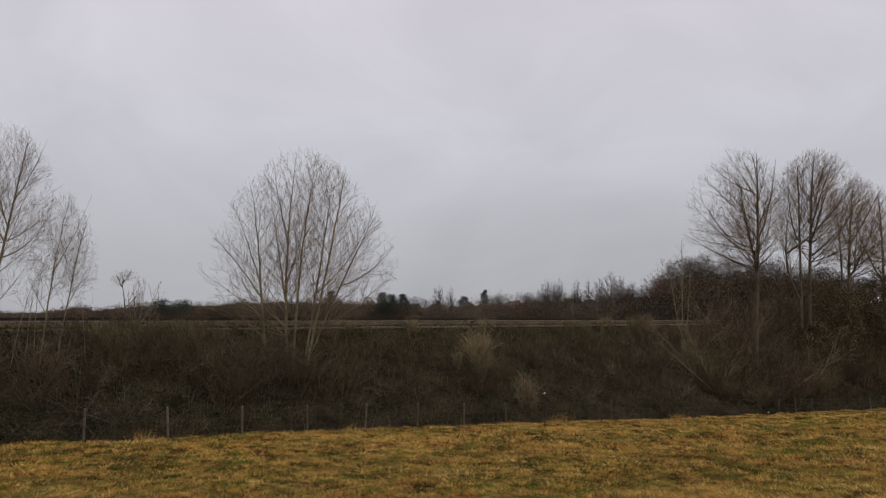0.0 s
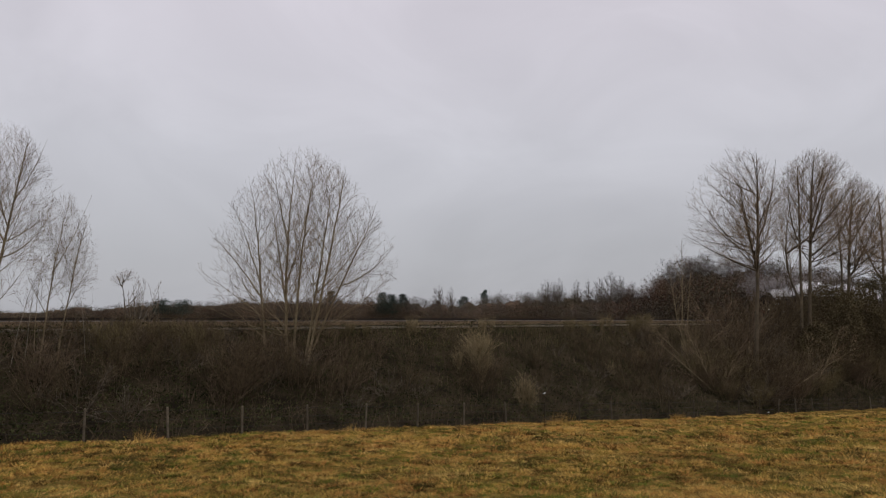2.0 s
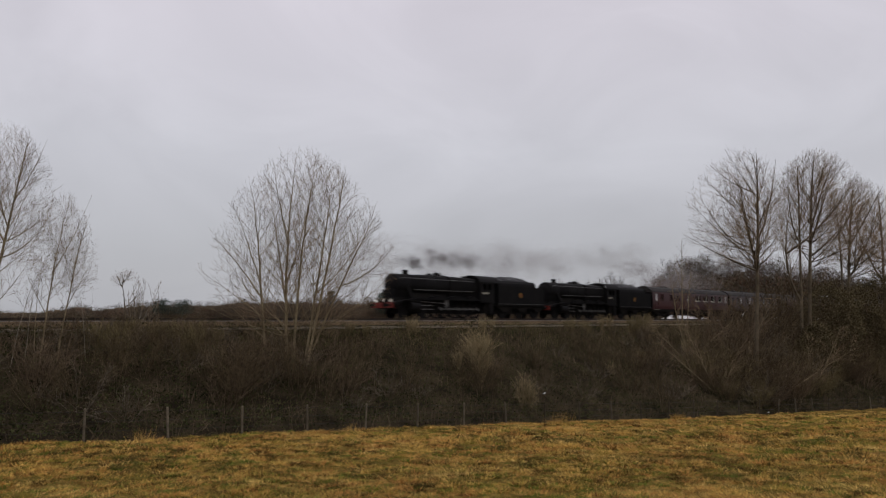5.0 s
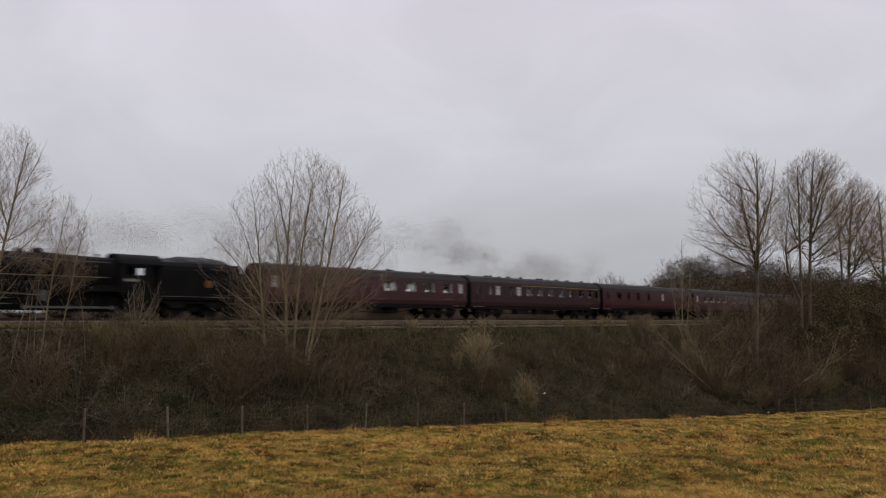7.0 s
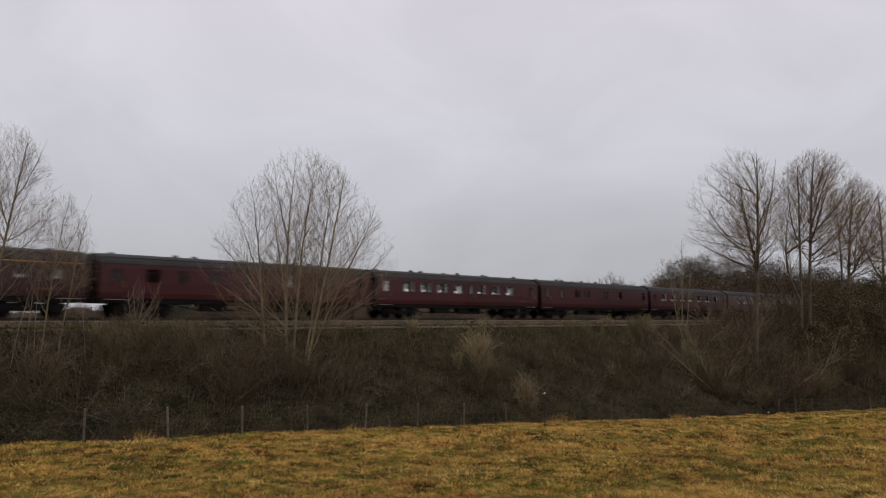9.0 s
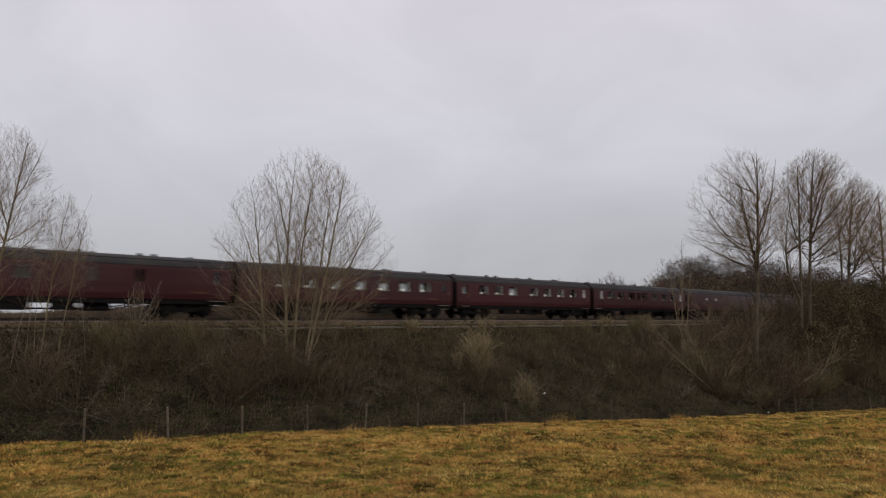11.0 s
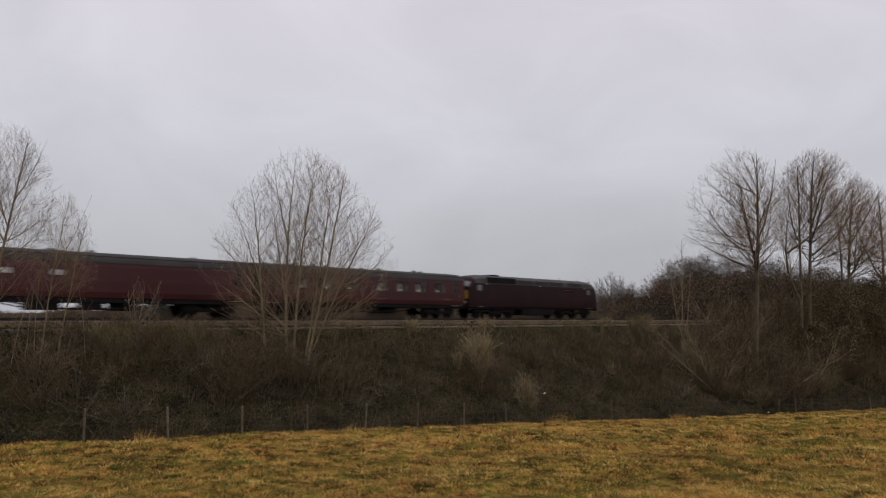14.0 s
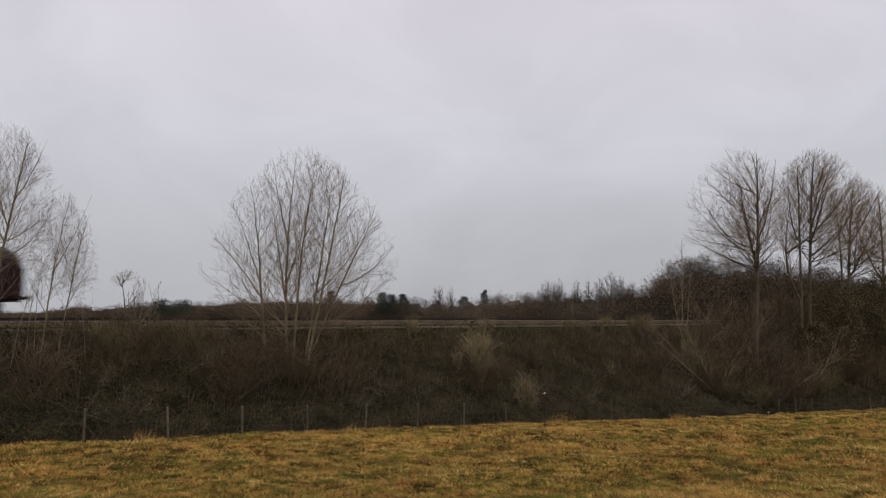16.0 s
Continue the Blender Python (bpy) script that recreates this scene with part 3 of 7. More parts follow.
def make_door_edge(parent):
    pts = [(-0.37, 2.05), (-0.37, 1.18), (0.37, 1.18), (0.37, 2.05), (0.355, 2.05), (0.355, 1.195), (-0.355, 1.195), (-0.355, 2.05)]
    return part("door_edge", outline(bmesh.new(), pts, -1.379, -1.366), M_BLACK, parent, "dark gap round the door")


def make_lettering(parent):
    return part("lettering_bar", box(bmesh.new(), 0, 0.11, -1.374, -1.369, 1.54, 1.61), M_CREST_GOLD, parent, "gold bar of painted lettering")


def coach(windows, doors, label, dining=True, stripe=None, vents=9, far_windows=None, frosted=(), hatches=(), paint=None, clear=False):
    """windows: (middle, width) along the side; doors: middles of the doors."""
    body_ob = thing("railway_coach", pose(0, 0, 0), label, "railway coach", "coaches of the train")
    drops = [(d, 0.52) for d in doors]
    near = list(windows) + drops
    distant = ([(p, 0.8 if w > 1.0 else w) for p, w in windows] if far_windows is None else far_windows) + drops
    bm = bmesh.new()
    coach_side(bm, -1, near, LENGTH)
    coach_side(bm, 1, distant, LENGTH)
    part("body_side", bm, paint or M_MAROON, body_ob, "glossy maroon painted body sides")
    bm = bmesh.new()
    arc = ROOF_ARC + [(-y, z) for y, z in ROOF_ARC[-2::-1]]
    rings = []
    for x, drop in ((-0.02, 0.12), (0.35, 0.02), (1.0, 0.0), (LENGTH - 1.0, 0.0), (LENGTH - 0.35, 0.02), (LENGTH + 0.02, 0.12)):
        rings.append([(x, y, 3.10 + (z - 3.10) * (1 - drop)) for y, z in arc] + [(x, -1.2, 3.06), (x, 1.2, 3.06)])
    part("roof", loft(bm, rings), M_ROOF, body_ob, "sooty grey curved roof", smooth=True)
    bm = bmesh.new()
    for s in (-1, 1):
        box(bm, 0.0, LENGTH, s * 1.33, s * 1.352, 3.095, 3.125)
        box(bm, 0.3, LENGTH - 0.3, s * 1.0, s * 1.03, 3.49, 3.515)
    part("rain_strip", bm, M_ROOF, body_ob)
    wall = [(1.315, 1.14), (1.365, 1.45), (1.372, 2.06), (1.345, 2.90)] + [(y, z - 0.02) for y, z in ROOF_ARC]
    wall = wall + [(-y, z) for y, z in wall[-2::-1]]
    for x in (0.0, LENGTH):
        inner = 0.06 if x == 0 else -0.06
        bm = loft(bmesh.new(), [[(x + k, y * 0.995, z) for y, z in wall] for k in (0.001, inner)])
        part("end_wall", bm, M_BLACK, body_ob, "black coach end")
    shared("gangway", make_gangway, body_ob, 0, 0, 0)
    shared("gangway", make_gangway, body_ob, LENGTH, 0, 0, 180)
    bm = box(bmesh.new(), 0.07, LENGTH - 0.07, -1.23, 1.23, 1.15, 1.22)
    part("floor", bm, M_INSIDE, body_ob)
    bm = bmesh.new()
    box(bm, 0.1, LENGTH - 0.1, -1.2, 1.2, 3.035, 3.05)
    part("ceiling_panel", bm, M_CLOTH, body_ob, "white ceiling inside the coach")
    bm = bmesh.new()
    for s in (-1, 1):
        box(bm, 0.05, LENGTH - 0.05, s * 1.16, s * 1.26, 0.86, 1.142)
    for x in (0.05, LENGTH - 0.15):
        box(bm, x, x + 0.1, -1.24, 1.24, 0.86, 1.13)
    part("solebar", bm, M_UNDER, body_ob)
    bm = bmesh.new()
    box(bm, 6.3, 8.1, -1.15, -0.55, 0.42, 0.9, 0.02)
    box(bm, 9.2, 10.4, -1.15, -0.5, 0.45, 0.9, 0.02)
    box(bm, 11.4, 12.9, 0.5, 1.15, 0.42, 0.9, 0.02)
    rod(bm, (11.1, -0.7, 0.6), (12.3, -0.7, 0.6), 0.2, 0.2, 14)
    for s in (-1, 1):
        for a, b in (((5.2, 0.9), (7.2, 0.52)), ((7.2, 0.52), (12.4, 0.52)), ((12.4, 0.52), (14.4, 0.9))):
            rod(bm, (a[0], s * 1.12, a[1]), (b[0], s * 1.12, b[1]), 0.035, 0.035, 6)
    part("underframe_gear", bm, M_UNDER, body_ob, "grimy battery boxes, cylinders and truss rods")
    bogie(body_ob, 2.75, 2.59, 0.457)
    bogie(body_ob, LENGTH - 2.75, 2.59, 0.457)
    for s, group in ((-1, near), (1, distant)):
        for c, w in group:
            coach_window(body_ob, c, w, s, s < 0 and c in frosted, M_GLASS if clear else M_GLASS_DIM)
    for h in hatches:
        bm = bmesh.new()
        for xa, xb, za, zb in ((-0.36, 0.36, 2.30, 2.34), (-0.36, 0.36, 2.62, 2.66), (-0.36, -0.32, 2.34, 2.62), (0.32, 0.36, 2.34, 2.62)):
            box(bm, xa, xb, -1.385, -1.35, za, zb)
        w = part("window", bm, M_MAROON, body_ob)
        w.matrix_basis = pose(h, 0, 0)
        part("pane", box(bmesh.new(), -0.32, 0.32, -1.376, -1.35, 2.34, 2.62), M_FROSTED, w, "pale frosted pane")
    for d in doors:
        shared("handle", make_handle, body_ob, d + 0.42)
        shared("door", make_door_edge, body_ob, d)
    for x in (0.35, LENGTH - 1.6):
        shared("footboard", make_footboard, body_ob, x)
    for k in range(5):
        shared("lettering", make_lettering, body_ob, LENGTH - 2.6 + 0.19 * k)
    for k in range(vents):
        x = 1.2 + (LENGTH - 2.4) * (k + 0.5 * (k % 2)) / max(1, vents)
        shared("vent", make_vent, body_ob, x, -0.32 if k % 3 else 0.25, 0)
    if stripe:
        part("gold_line", box(bmesh.new(), stripe[0], stripe[1], -1.352, -1.345, 2.985, 3.03), M_GOLD, body_ob, "gold line above the windows")
    if dining:
        big = [c for c, w in windows if w > 0.9]
        for c in big:
            for s, turn in ((1, 0), (-1, 180)):
                shared("table", make_table, body_ob, c, 0, 0, turn)
                if s == 1:
                    shared("lamp", make_lamp, body_ob, c - 0.05, -1.10, 0)
            half = 0.61 if max(w for p, w in windows if p == c) > 1.0 else 0.45
            shared("curtain", make_curtain, body_ob, c - half, 0, 0)
            shared("curtain", make_curtain, body_ob, c + half - 0.15, 0, 0)
        for a, b in zip(big, big[1:]):
            if b - a < 2.6:
                for turn in (0, 180):
                    shared("seat", make_seat, body_ob, (a + b) / 2, 0, 0, turn)
                shared("headrest", make_headrest, body_ob, (a + b) / 2, 0, 0)
    else:
        bm = bmesh.new()
        box(bm, 0.4, LENGTH - 0.4, 0.25, 0.29, 1.2, 3.08)
        part("corridor_partition", bm, M_INSIDE, body_ob)
    return body_ob


def even(first, last, n, w=1.22):
    return [(round(first + (last - first) * k / (n - 1), 3), w) for k in range(n)]


ENDS = (1.0, LENGTH - 1.0)
COACHES = [
    coach(even(11.1, 17.4, 4, 1.3) + [(2.2, 0.6), (4.3, 0.6), (6.0, 0.6), (8.5, 0.6)], (0.9, 5.2, 18.9), "maroon brake coach with blank van side and large windows", dining=True, far_windows=even(12.2, 18.2, 4, 1.75), frosted=(0.9, 18.9), paint=M_MAROON_DULL, clear=True),
    coach([(2.6, 0.6), (3.5, 0.6), (5.5, 0.6), (6.4, 0.6)] + even(8.0, 18.0, 7, 0.95), (1.0, 18.95), "maroon dining coach with a gold line above its windows", stripe=(6.8, 19.4), vents=14, frosted=(3.5, 6.4), paint=M_MAROON_DARK),
    coach([(3.1, 0.9), (5.0, 0.6), (7.0, 0.6), (9.3, 0.6), (12.5, 0.5), (15.5, 0.6)], ENDS, "maroon kitchen coach with a mostly blank side", dining=False, far_windows=[(7.0, 0.6), (12.5, 0.5), (15.5, 0.6)], vents=7, frosted=(12.5,)),
    coach([(3.35, 1.2), (5.2, 1.2), (7.05, 1.2), (8.9, 1.2), (11.8, 1.2), (13.7, 1.2), (15.6, 1.2)], (0.95, 10.4, 18.7), "maroon open coach with seven big windows and table lamps", vents=8, frosted=(0.95,), clear=True),
    coach([(3.3, 0.6), (5.9, 0.9), (7.6, 0.9), (11.1, 0.6), (13.8, 0.6)], ENDS, "maroon corridor coach with few narrow windows", dining=False, far_windows=[(5.9, 0.9), (7.6, 0.9)], vents=10, clear=True),
    coach(even(3.2, 16.6, 7, 1.3), ENDS, "maroon open coach with wide windows and table lamps", vents=8, clear=True),
    coach([(3.4, 1.2), (5.4, 1.2), (7.4, 1.2), (10.4, 1.2), (12.5, 1.2), (14.6, 1.2), (16.7, 1.2)], (1.0, 18.5), "maroon open coach with windows in two groups", vents=7, frosted=(18.5,), clear=True),
    coach([(3.3, 1.2), (5.25, 1.2), (7.5, 1.2), (10.2, 1.2), (12.45, 1.2), (14.65, 1.2), (16.7, 1.2)], (1.5, 8.9, 18.5), "maroon open coach with lit table lamps and pale door windows", vents=8, frosted=(1.5, 18.5)),
    coach([], (1.0, 18.6), "maroon van with two small windows in a blank side", dining=False, far_windows=[], vents=4, hatches=(5.2, 7.8)),
    coach([(3.3, 1.2), (5.45, 1.2), (7.6, 1.2), (10.5, 1.2), (12.6, 1.2), (14.6, 1.2), (16.7, 1.2)], (1.0, 18.55), "maroon open coach with frosted-looking windows, last of the train", vents=7),
]
COACH_PITCH = 20.2


# ---------------------------------------------------------------- steam locomotives
def driver(parent, x, r, crank):
    """A spoked driving wheel pair; it turns about its axle."""
    bm = bmesh.new()
    for s in (-1, 1):
        y = s * 0.72
        for ro, ri, w in ((r, r - 0.10, 0.13), (r + 0.03, r - 0.05, 0.03)):
            n = 40
            off = -0.065 if w < 0.1 else 0.0
            rings = []
            for q, d in ((ro, -w / 2), (ro, w / 2), (ri, w / 2), (ri, -w / 2)):
                rings.append([bm.verts.new((q * math.cos(2 * math.pi * i / n), y + s * (d + off), q * math.sin(2 * math.pi * i / n))) for i in range(n)])
            for p, q in zip(rings, rings[1:] + rings[:1]):
                for i in range(n):
                    bm.faces.new((p[i], p[(i + 1) % n], q[(i + 1) % n], q[i]))
        for i in range(19):
            a = 2 * math.pi * i / 19
            rod(bm, (0.1 * math.cos(a), y, 0.1 * math.sin(a)), ((r - 0.08) * math.cos(a), y, (r - 0.08) * math.sin(a)), 0.035, 0.025, 5)
        rod(bm, (0, y - s * 0.09, 0), (0, y + s * 0.12, 0), 0.17, 0.15, 16)
        a = crank + (0 if s < 0 else math.pi / 2)
        rod(bm, (0.33 * math.cos(a), y, 0.33 * math.sin(a)), (0.33 * math.cos(a), y + s * 0.16, 0.33 * math.sin(a)), 0.09, 0.09, 12)
        b = [(-(r - 0.1) * math.cos(a + k), -(r - 0.1) * math.sin(a + k)) for k in (-0.55, -0.3, 0, 0.3, 0.55)]
        outline(bm, b, y - 0.04, y + 0.04)
    rod(bm, (0, -0.72, 0), (0, 0.72, 0), 0.11, 0.11, 12)
    w = part("driving_wheel", bm, M_BLACK, parent, "black spoked driving wheel pair", smooth=True)
    w.matrix_basis = pose(x, 0, r)
    return w


def steam_engine(label, lamps=True):
    e = thing("steam_locomotive", pose(0, 0, 0), label, "steam locomotive", "engines at the train's head")
    bz = 2.72
    bm = lathe(bmesh.new(), [(1.27, 0.70), (1.33, 0.84), (1.39, 0.865), (2.75, 0.865), (2.76, 0.83), (3.0, 0.83), (3.02, 0.845), (4.9, 0.875), (7.2, 0.92)], (0, 0, bz), 32)
    part("boiler", bm, M_BLACK, e, "sooty black tapered boiler and smokebox", smooth=True)
    for x in (3.02, 4.3, 5.7, 7.0):
        bm = lathe(bmesh.new(), [(x, 0.862 + (x - 3) * 0.014), (x, 0.878 + (x - 3) * 0.014), (x + 0.06, 0.878 + (x - 3) * 0.014), (x + 0.06, 0.862 + (x - 3) * 0.014)], (0, 0, bz), 32)
        part("boiler_band", bm, M_BLACK, e, smooth=True)
    bm = lathe(bmesh.new(), [(1.15, 0.05), (1.17, 0.42), (1.21, 0.60), (1.28, 0.68)], (0, 0, bz), 28)
    rod(bm, (1.09, 0, bz), (1.19, 0, bz), 0.05, 0.05, 10)
    for a in (20, 140):
        rod(bm, (1.10, 0, bz), (1.10, 0.26 * math.cos(radians(a)), bz + 0.26 * math.sin(radians(a))), 0.018, 0.014, 6)
    part("smokebox_door", bm, M_BLACK, e, "round smokebox door with its handles", smooth=True)
    bm = bmesh.new()
    bel = [(0.62, 1.45), (0.72, 1.9), (0.93, 2.4), (0.96, 2.95), (0.90, 3.28), (0.74, 3.47), (0.45, 3.56), (0.0, 3.58)]
    bel2 = bel + [(-y, z) for y, z in bel[-2::-1]]
    rings = [[(7.1, y, z) for y, z in bel2], [(7.2, y * 1.01, z) for y, z in bel2], [(10.5, y * 1.0, z - 0.10 if z > 2 else z) for y, z in bel2]]
    part("firebox", loft(bm, rings), M_BLACK, e, "square-shouldered firebox casing", smooth=True)
    bm = turned(bmesh.new(), [(3.52, 0.34), (3.57, 0.27), (3.62, 0.225), (3.82, 0.23), (3.86, 0.27), (3.91, 0.27), (3.93, 0.22)], 2.85, 0, 24)
    part("chimney", bm, M_BLACK, e, smooth=True)
    bm = turned(bmesh.new(), [(3.5, 0.42), (3.58, 0.33), (3.74, 0.32), (3.82, 0.26), (3.86, 0.12)], 6.4, 0, 24)
    part("dome", bm, M_BLACK, e, smooth=True)
    bm = turned(bmesh.new(), [(3.5, 0.30), (3.6, 0.24), (3.72, 0.22), (3.77, 0.12)], 5.5, 0, 20)
    part("top_feed", bm, M_BLACK, e, smooth=True)
    for y in (-0.16, 0.16):
        part("safety_valve", turned(bmesh.new(), [(3.45, 0.07), (3.62, 0.06), (3.68, 0.08), (3.71, 0.04)], 9.6, y, 10), M_STEEL, e, smooth=True)
    bm = bmesh.new()
    outline(bm, [(0.50, 1.06), (0.50, 1.22), (1.55, 1.42), (3.15, 1.62), (11.4, 1.62), (11.4, 1.56), (3.2, 1.56), (1.6, 1.34), (0.9, 1.06)], -1.28, 1.28)
    part("running_plate", bm, M_BLACK, e)
    bm = bmesh.new()
    for s in (-1, 1):
        box(bm, 3.2, 10.5, s * 1.285, s * 1.30, 1.50, 1.63)
    part("valance", bm, M_BLACK, e)
    for s in (-1, 1):
        for x0, x1 in ((4.7, 6.75), (6.85, 8.9), (9.1, 10.48)):
            q = (x0 + x1) / 2
            bm = outline(bmesh.new(), [(q + (x1 - x0) / 2 * math.cos(a), 1.62 + 0.28 * math.sin(a)) for a in np.linspace(0, math.pi, 12)], s * 0.66, s * 1.0)
            part("splasher", bm, M_BLACK, e)
    part("buffer_beam", box(bmesh.new(), 0.46, 0.56, -1.27, 1.27, 0.82, 1.25, 0.015), M_RED, e, "red-painted front buffer beam")
    buffers(e, 0.46, -1)
    for y, z in ((-0.88, 1.42), (0.88, 1.42), (0.0, 1.46)) if lamps else ():
        bm = box(bmesh.new(), -0.08, 0.08, -0.08, 0.08, -0.16, 0.08, 0.02)
        rod(bm, (0, 0, 0.08), (0, 0, 0.14), 0.05, 0.04, 10)
        l = part("head_lamp", bm, M_STEP, e, "white lit head lamp")
        l.matrix_basis = pose(0.62, y, z)
        part("lamp_lens", rod(bmesh.new(), (-0.11, 0, -0.03), (-0.078, 0, -0.03), 0.055, 0.06, 14), M_LAMP, l, "glowing lens")
    for s in (-1, 1):
        bm = bmesh.new()
        rod(bm, (2.35, s * 1.08, 0.95), (3.45, s * 1.08, 0.90), 0.36, 0.36, 20)
        rod(bm, (2.3, s * 1.05, 1.42), (3.5, s * 1.05, 1.38), 0.2, 0.2, 16)
        box(bm, 2.5, 3.3, s * 0.7, s * 1.1, 0.9, 1.5, 0.03)
        part("cylinder", bm, M_BLACK, e, smooth=True)
    for s in (-1, 1):
        bm = bmesh.new()
        box(bm, 3.5, 5.0, s * 1.06, s * 1.12, 1.03, 1.09)
        box(bm, 3.5, 5.0, s * 1.06, s * 1.12, 0.72, 0.78)
        rod(bm, (3.5, s * 1.1, 1.36), (6.6, s * 1.1, 1.22), 0.035, 0.035, 8)
        outline(bm, [(6.3, 1.56), (6.75, 1.56), (6.7, 0.98), (6.55, 0.9), (6.4, 0.98)], s * 1.03, s * 1.08)
        part("slide_bar", bm, M_STEEL, e, "bright steel slide bars and valve gear")
    bm = bmesh.new()
    for s in (-1, 1):
        rod(bm, (1.45, s * 1.0, 3.22), (9.9, s * 1.06, 3.16), 0.02, 0.02, 6)
        rod(bm, (3.0, s * 0.93, 2.3), (9.9, s * 1.0, 2.3), 0.03, 0.03, 6)
        for x in (1.6, 3.2, 5.3, 7.4, 9.6):
            rod(bm, (x, s * 0.86, 3.08), (x, s * 1.03, 3.2), 0.015, 0.015, 5)
    part("handrail", bm, M_STEEL, e, "thin steel handrail")
    # cab: side sheets with two windows, roof, front and floor
    for s in (-1, 1):
        bm = bmesh.new()
        y0, y1 = s * 1.29, s * 1.26
        for x0, x1, z0, z1 in ((10.5, 12.3, 1.45, 2.5), (10.5, 10.84, 2.5, 3.02), (11.26, 11.46, 2.5, 3.02), (11.9, 12.3, 2.5, 3.02), (10.5, 12.3, 3.02, 3.18)):
            box(bm, x0, x1, y0, y1, z0, z1)
        part("cab_side", bm, M_BLACK, e, "black cab side sheet with open windows")
    bm = bmesh.new()
    box(bm, 10.5, 10.54, -1.26, 1.26, 1.45, 3.2)
    box(bm, 10.5, 10.54, -0.95, 0.95, 3.2, 3.6)
    box(bm, 10.5, 12.5, -1.26, 1.26, 1.38, 1.46)
    part("cab_front", bm, M_BLACK, e)
    part("boiler_backhead", box(bmesh.new(), 10.54, 11.15, -0.85, 0.85, 1.46, 3.25, 0.08), M_UNDER, e)
    part("drag_box", box(bmesh.new(), 11.3, 12.55, -1.0, 1.0, 0.45, 1.38, 0.03), M_UNDER, e)
    for s in (-1, 1):
        part("cab_steps", outline(bmesh.new(), [(11.75, 0.35), (12.25, 0.35), (12.3, 1.4), (11.7, 1.4)], s * 1.12, s * 1.22), M_BLACK, e)
    bm = bmesh.new()
    roof = [(1.32, 3.14), (1.22, 3.36), (0.95, 3.60), (0.55, 3.75), (0.0, 3.80)]
    roof = roof + [(-y, z) for y, z in roof[-2::-1]]
    rings = [[(x, y, z) for y, z in roof] + [(x, y * 0.97, z - 0.05) for y, z in roof[::-1]] for x in (10.38, 13.0)]
    part("cab_roof", loft(bm, rings), M_BLACK, e, smooth=True)
    for k in range(5):
        part("number_bar", box(bmesh.new(), 10.75 + k * 0.17, 10.86 + k * 0.17, -1.297, -1.291, 2.12, 2.28), M_STEP, e, "pale bar in place of a number")
    part("front_bogie_frame", box(bmesh.new(), 1.6, 4.3, -0.5, 0.5, 0.45, 0.8), M_UNDER, e)
    bm = bmesh.new()
    wheelset(bm, 0, 0.5)
    w = part("bogie_wheelset", bm, M_BLACK, e, smooth=True)
    w.matrix_basis = pose(1.98, 0, 0)
    again(w, 3.96, 0, 0, e)
    part("main_frame", box(bmesh.new(), 0.6, 11.8, -0.62, 0.62, 0.75, 1.55), M_UNDER, e)
    bm = loft(bmesh.new(), [[(x, y, z) for y, z in ((-0.62, 1.3), (0.62, 1.3), (0.58, 1.7), (0.74, 2.3), (-0.74, 2.3), (-0.58, 1.7))] for x in (1.05, 2.95)])
    part("smokebox_saddle", bm, M_BLACK, e)
    part("frame_stretcher", box(bmesh.new(), 2.95, 7.2, -0.56, 0.56, 1.5, 2.1), M_UNDER, e)
    bm = box(bmesh.new(), 4.6, 8.2, -0.5, 0.5, 0.42, 0.8)
    part("brake_gear", bm, M_UNDER, e)
    for s in (-1, 1):
        bm = rod(bmesh.new(), (2.35, s * 0.80, 2.55), (2.75, s * 1.02, 1.5), 0.16, 0.18, 14)
        part("steam_pipe", bm, M_BLACK, e, smooth=True)
    bm = box(bmesh.new(), 8.2, 10.6, -0.6, 0.6, 0.35, 0.8)
    part("ashpan", bm, M_UNDER, e)
    drivers = [driver(e, x, 0.914, 0.0) for x in (5.69, 7.83, 10.26)]
    rods = []
    for s in (-1, 1):
        bm = box(bmesh.new(), 5.69, 10.26, -0.03, 0.03, -0.06, 0.06)
        for x in (5.69, 7.83, 10.26):
            rod(bm, (x, -0.045, 0), (x, 0.045, 0), 0.12, 0.12, 14)
        k = part("coupling_rod", bm, M_STEEL, e, "bright steel coupling rod")
        rods.append((k, s))
    # tender, coupled close behind
    t = thing("tender", pose(0, 0, 0), "black flush-sided tender heaped with coal behind its engine", "tender", "tenders")
    half = [(1.27, 1.22), (1.30, 1.3), (1.30, 2.9), (1.24, 3.16), (1.06, 3.38)]
    bm = bmesh.new()
    sec = half + [(-y, z) for y, z in half[::-1]]
    part("tank", loft(bm, [[(x, y, z) for y, z in sec] for x in (0.25, 5.6)]), M_BLACK, t, "black tender tank with inward-curved top")
    bm = loft(bmesh.new(), [[(x, y * 0.98, min(z, 2.87)) for y, z in sec] for x in (5.6, 6.95)])
    part("rear_tank", bm, M_BLACK, t)
    bm = bmesh.new()
    bmesh.ops.create_grid(bm, x_segments=26, y_segments=12, size=0.5, matrix=Matrix.LocRotScale((2.9, 0, 3.32), None, (5.0, 2.1, 1)))
    for v in bm.verts:
        u, q = (v.co.x - 2.9) / 2.5, v.co.y / 1.05
        h = max(0, 1 - q * q) * max(0, 1 - u ** 4) * 0.52
        v.co.z += h + noise.noise(v.co * 4.0) * 0.13 * min(1, h * 5)
        v.co.z -= 0.1 if h < 0.05 else 0
    part("coal_load", bm, M_COAL, t, "heaped lumps of black coal")
    part("lining", box(bmesh.new(), 0.3, 6.9, -1.312, -1.302, 1.285, 1.315), M_STEEL, t, "thin pale line along the tank's foot")
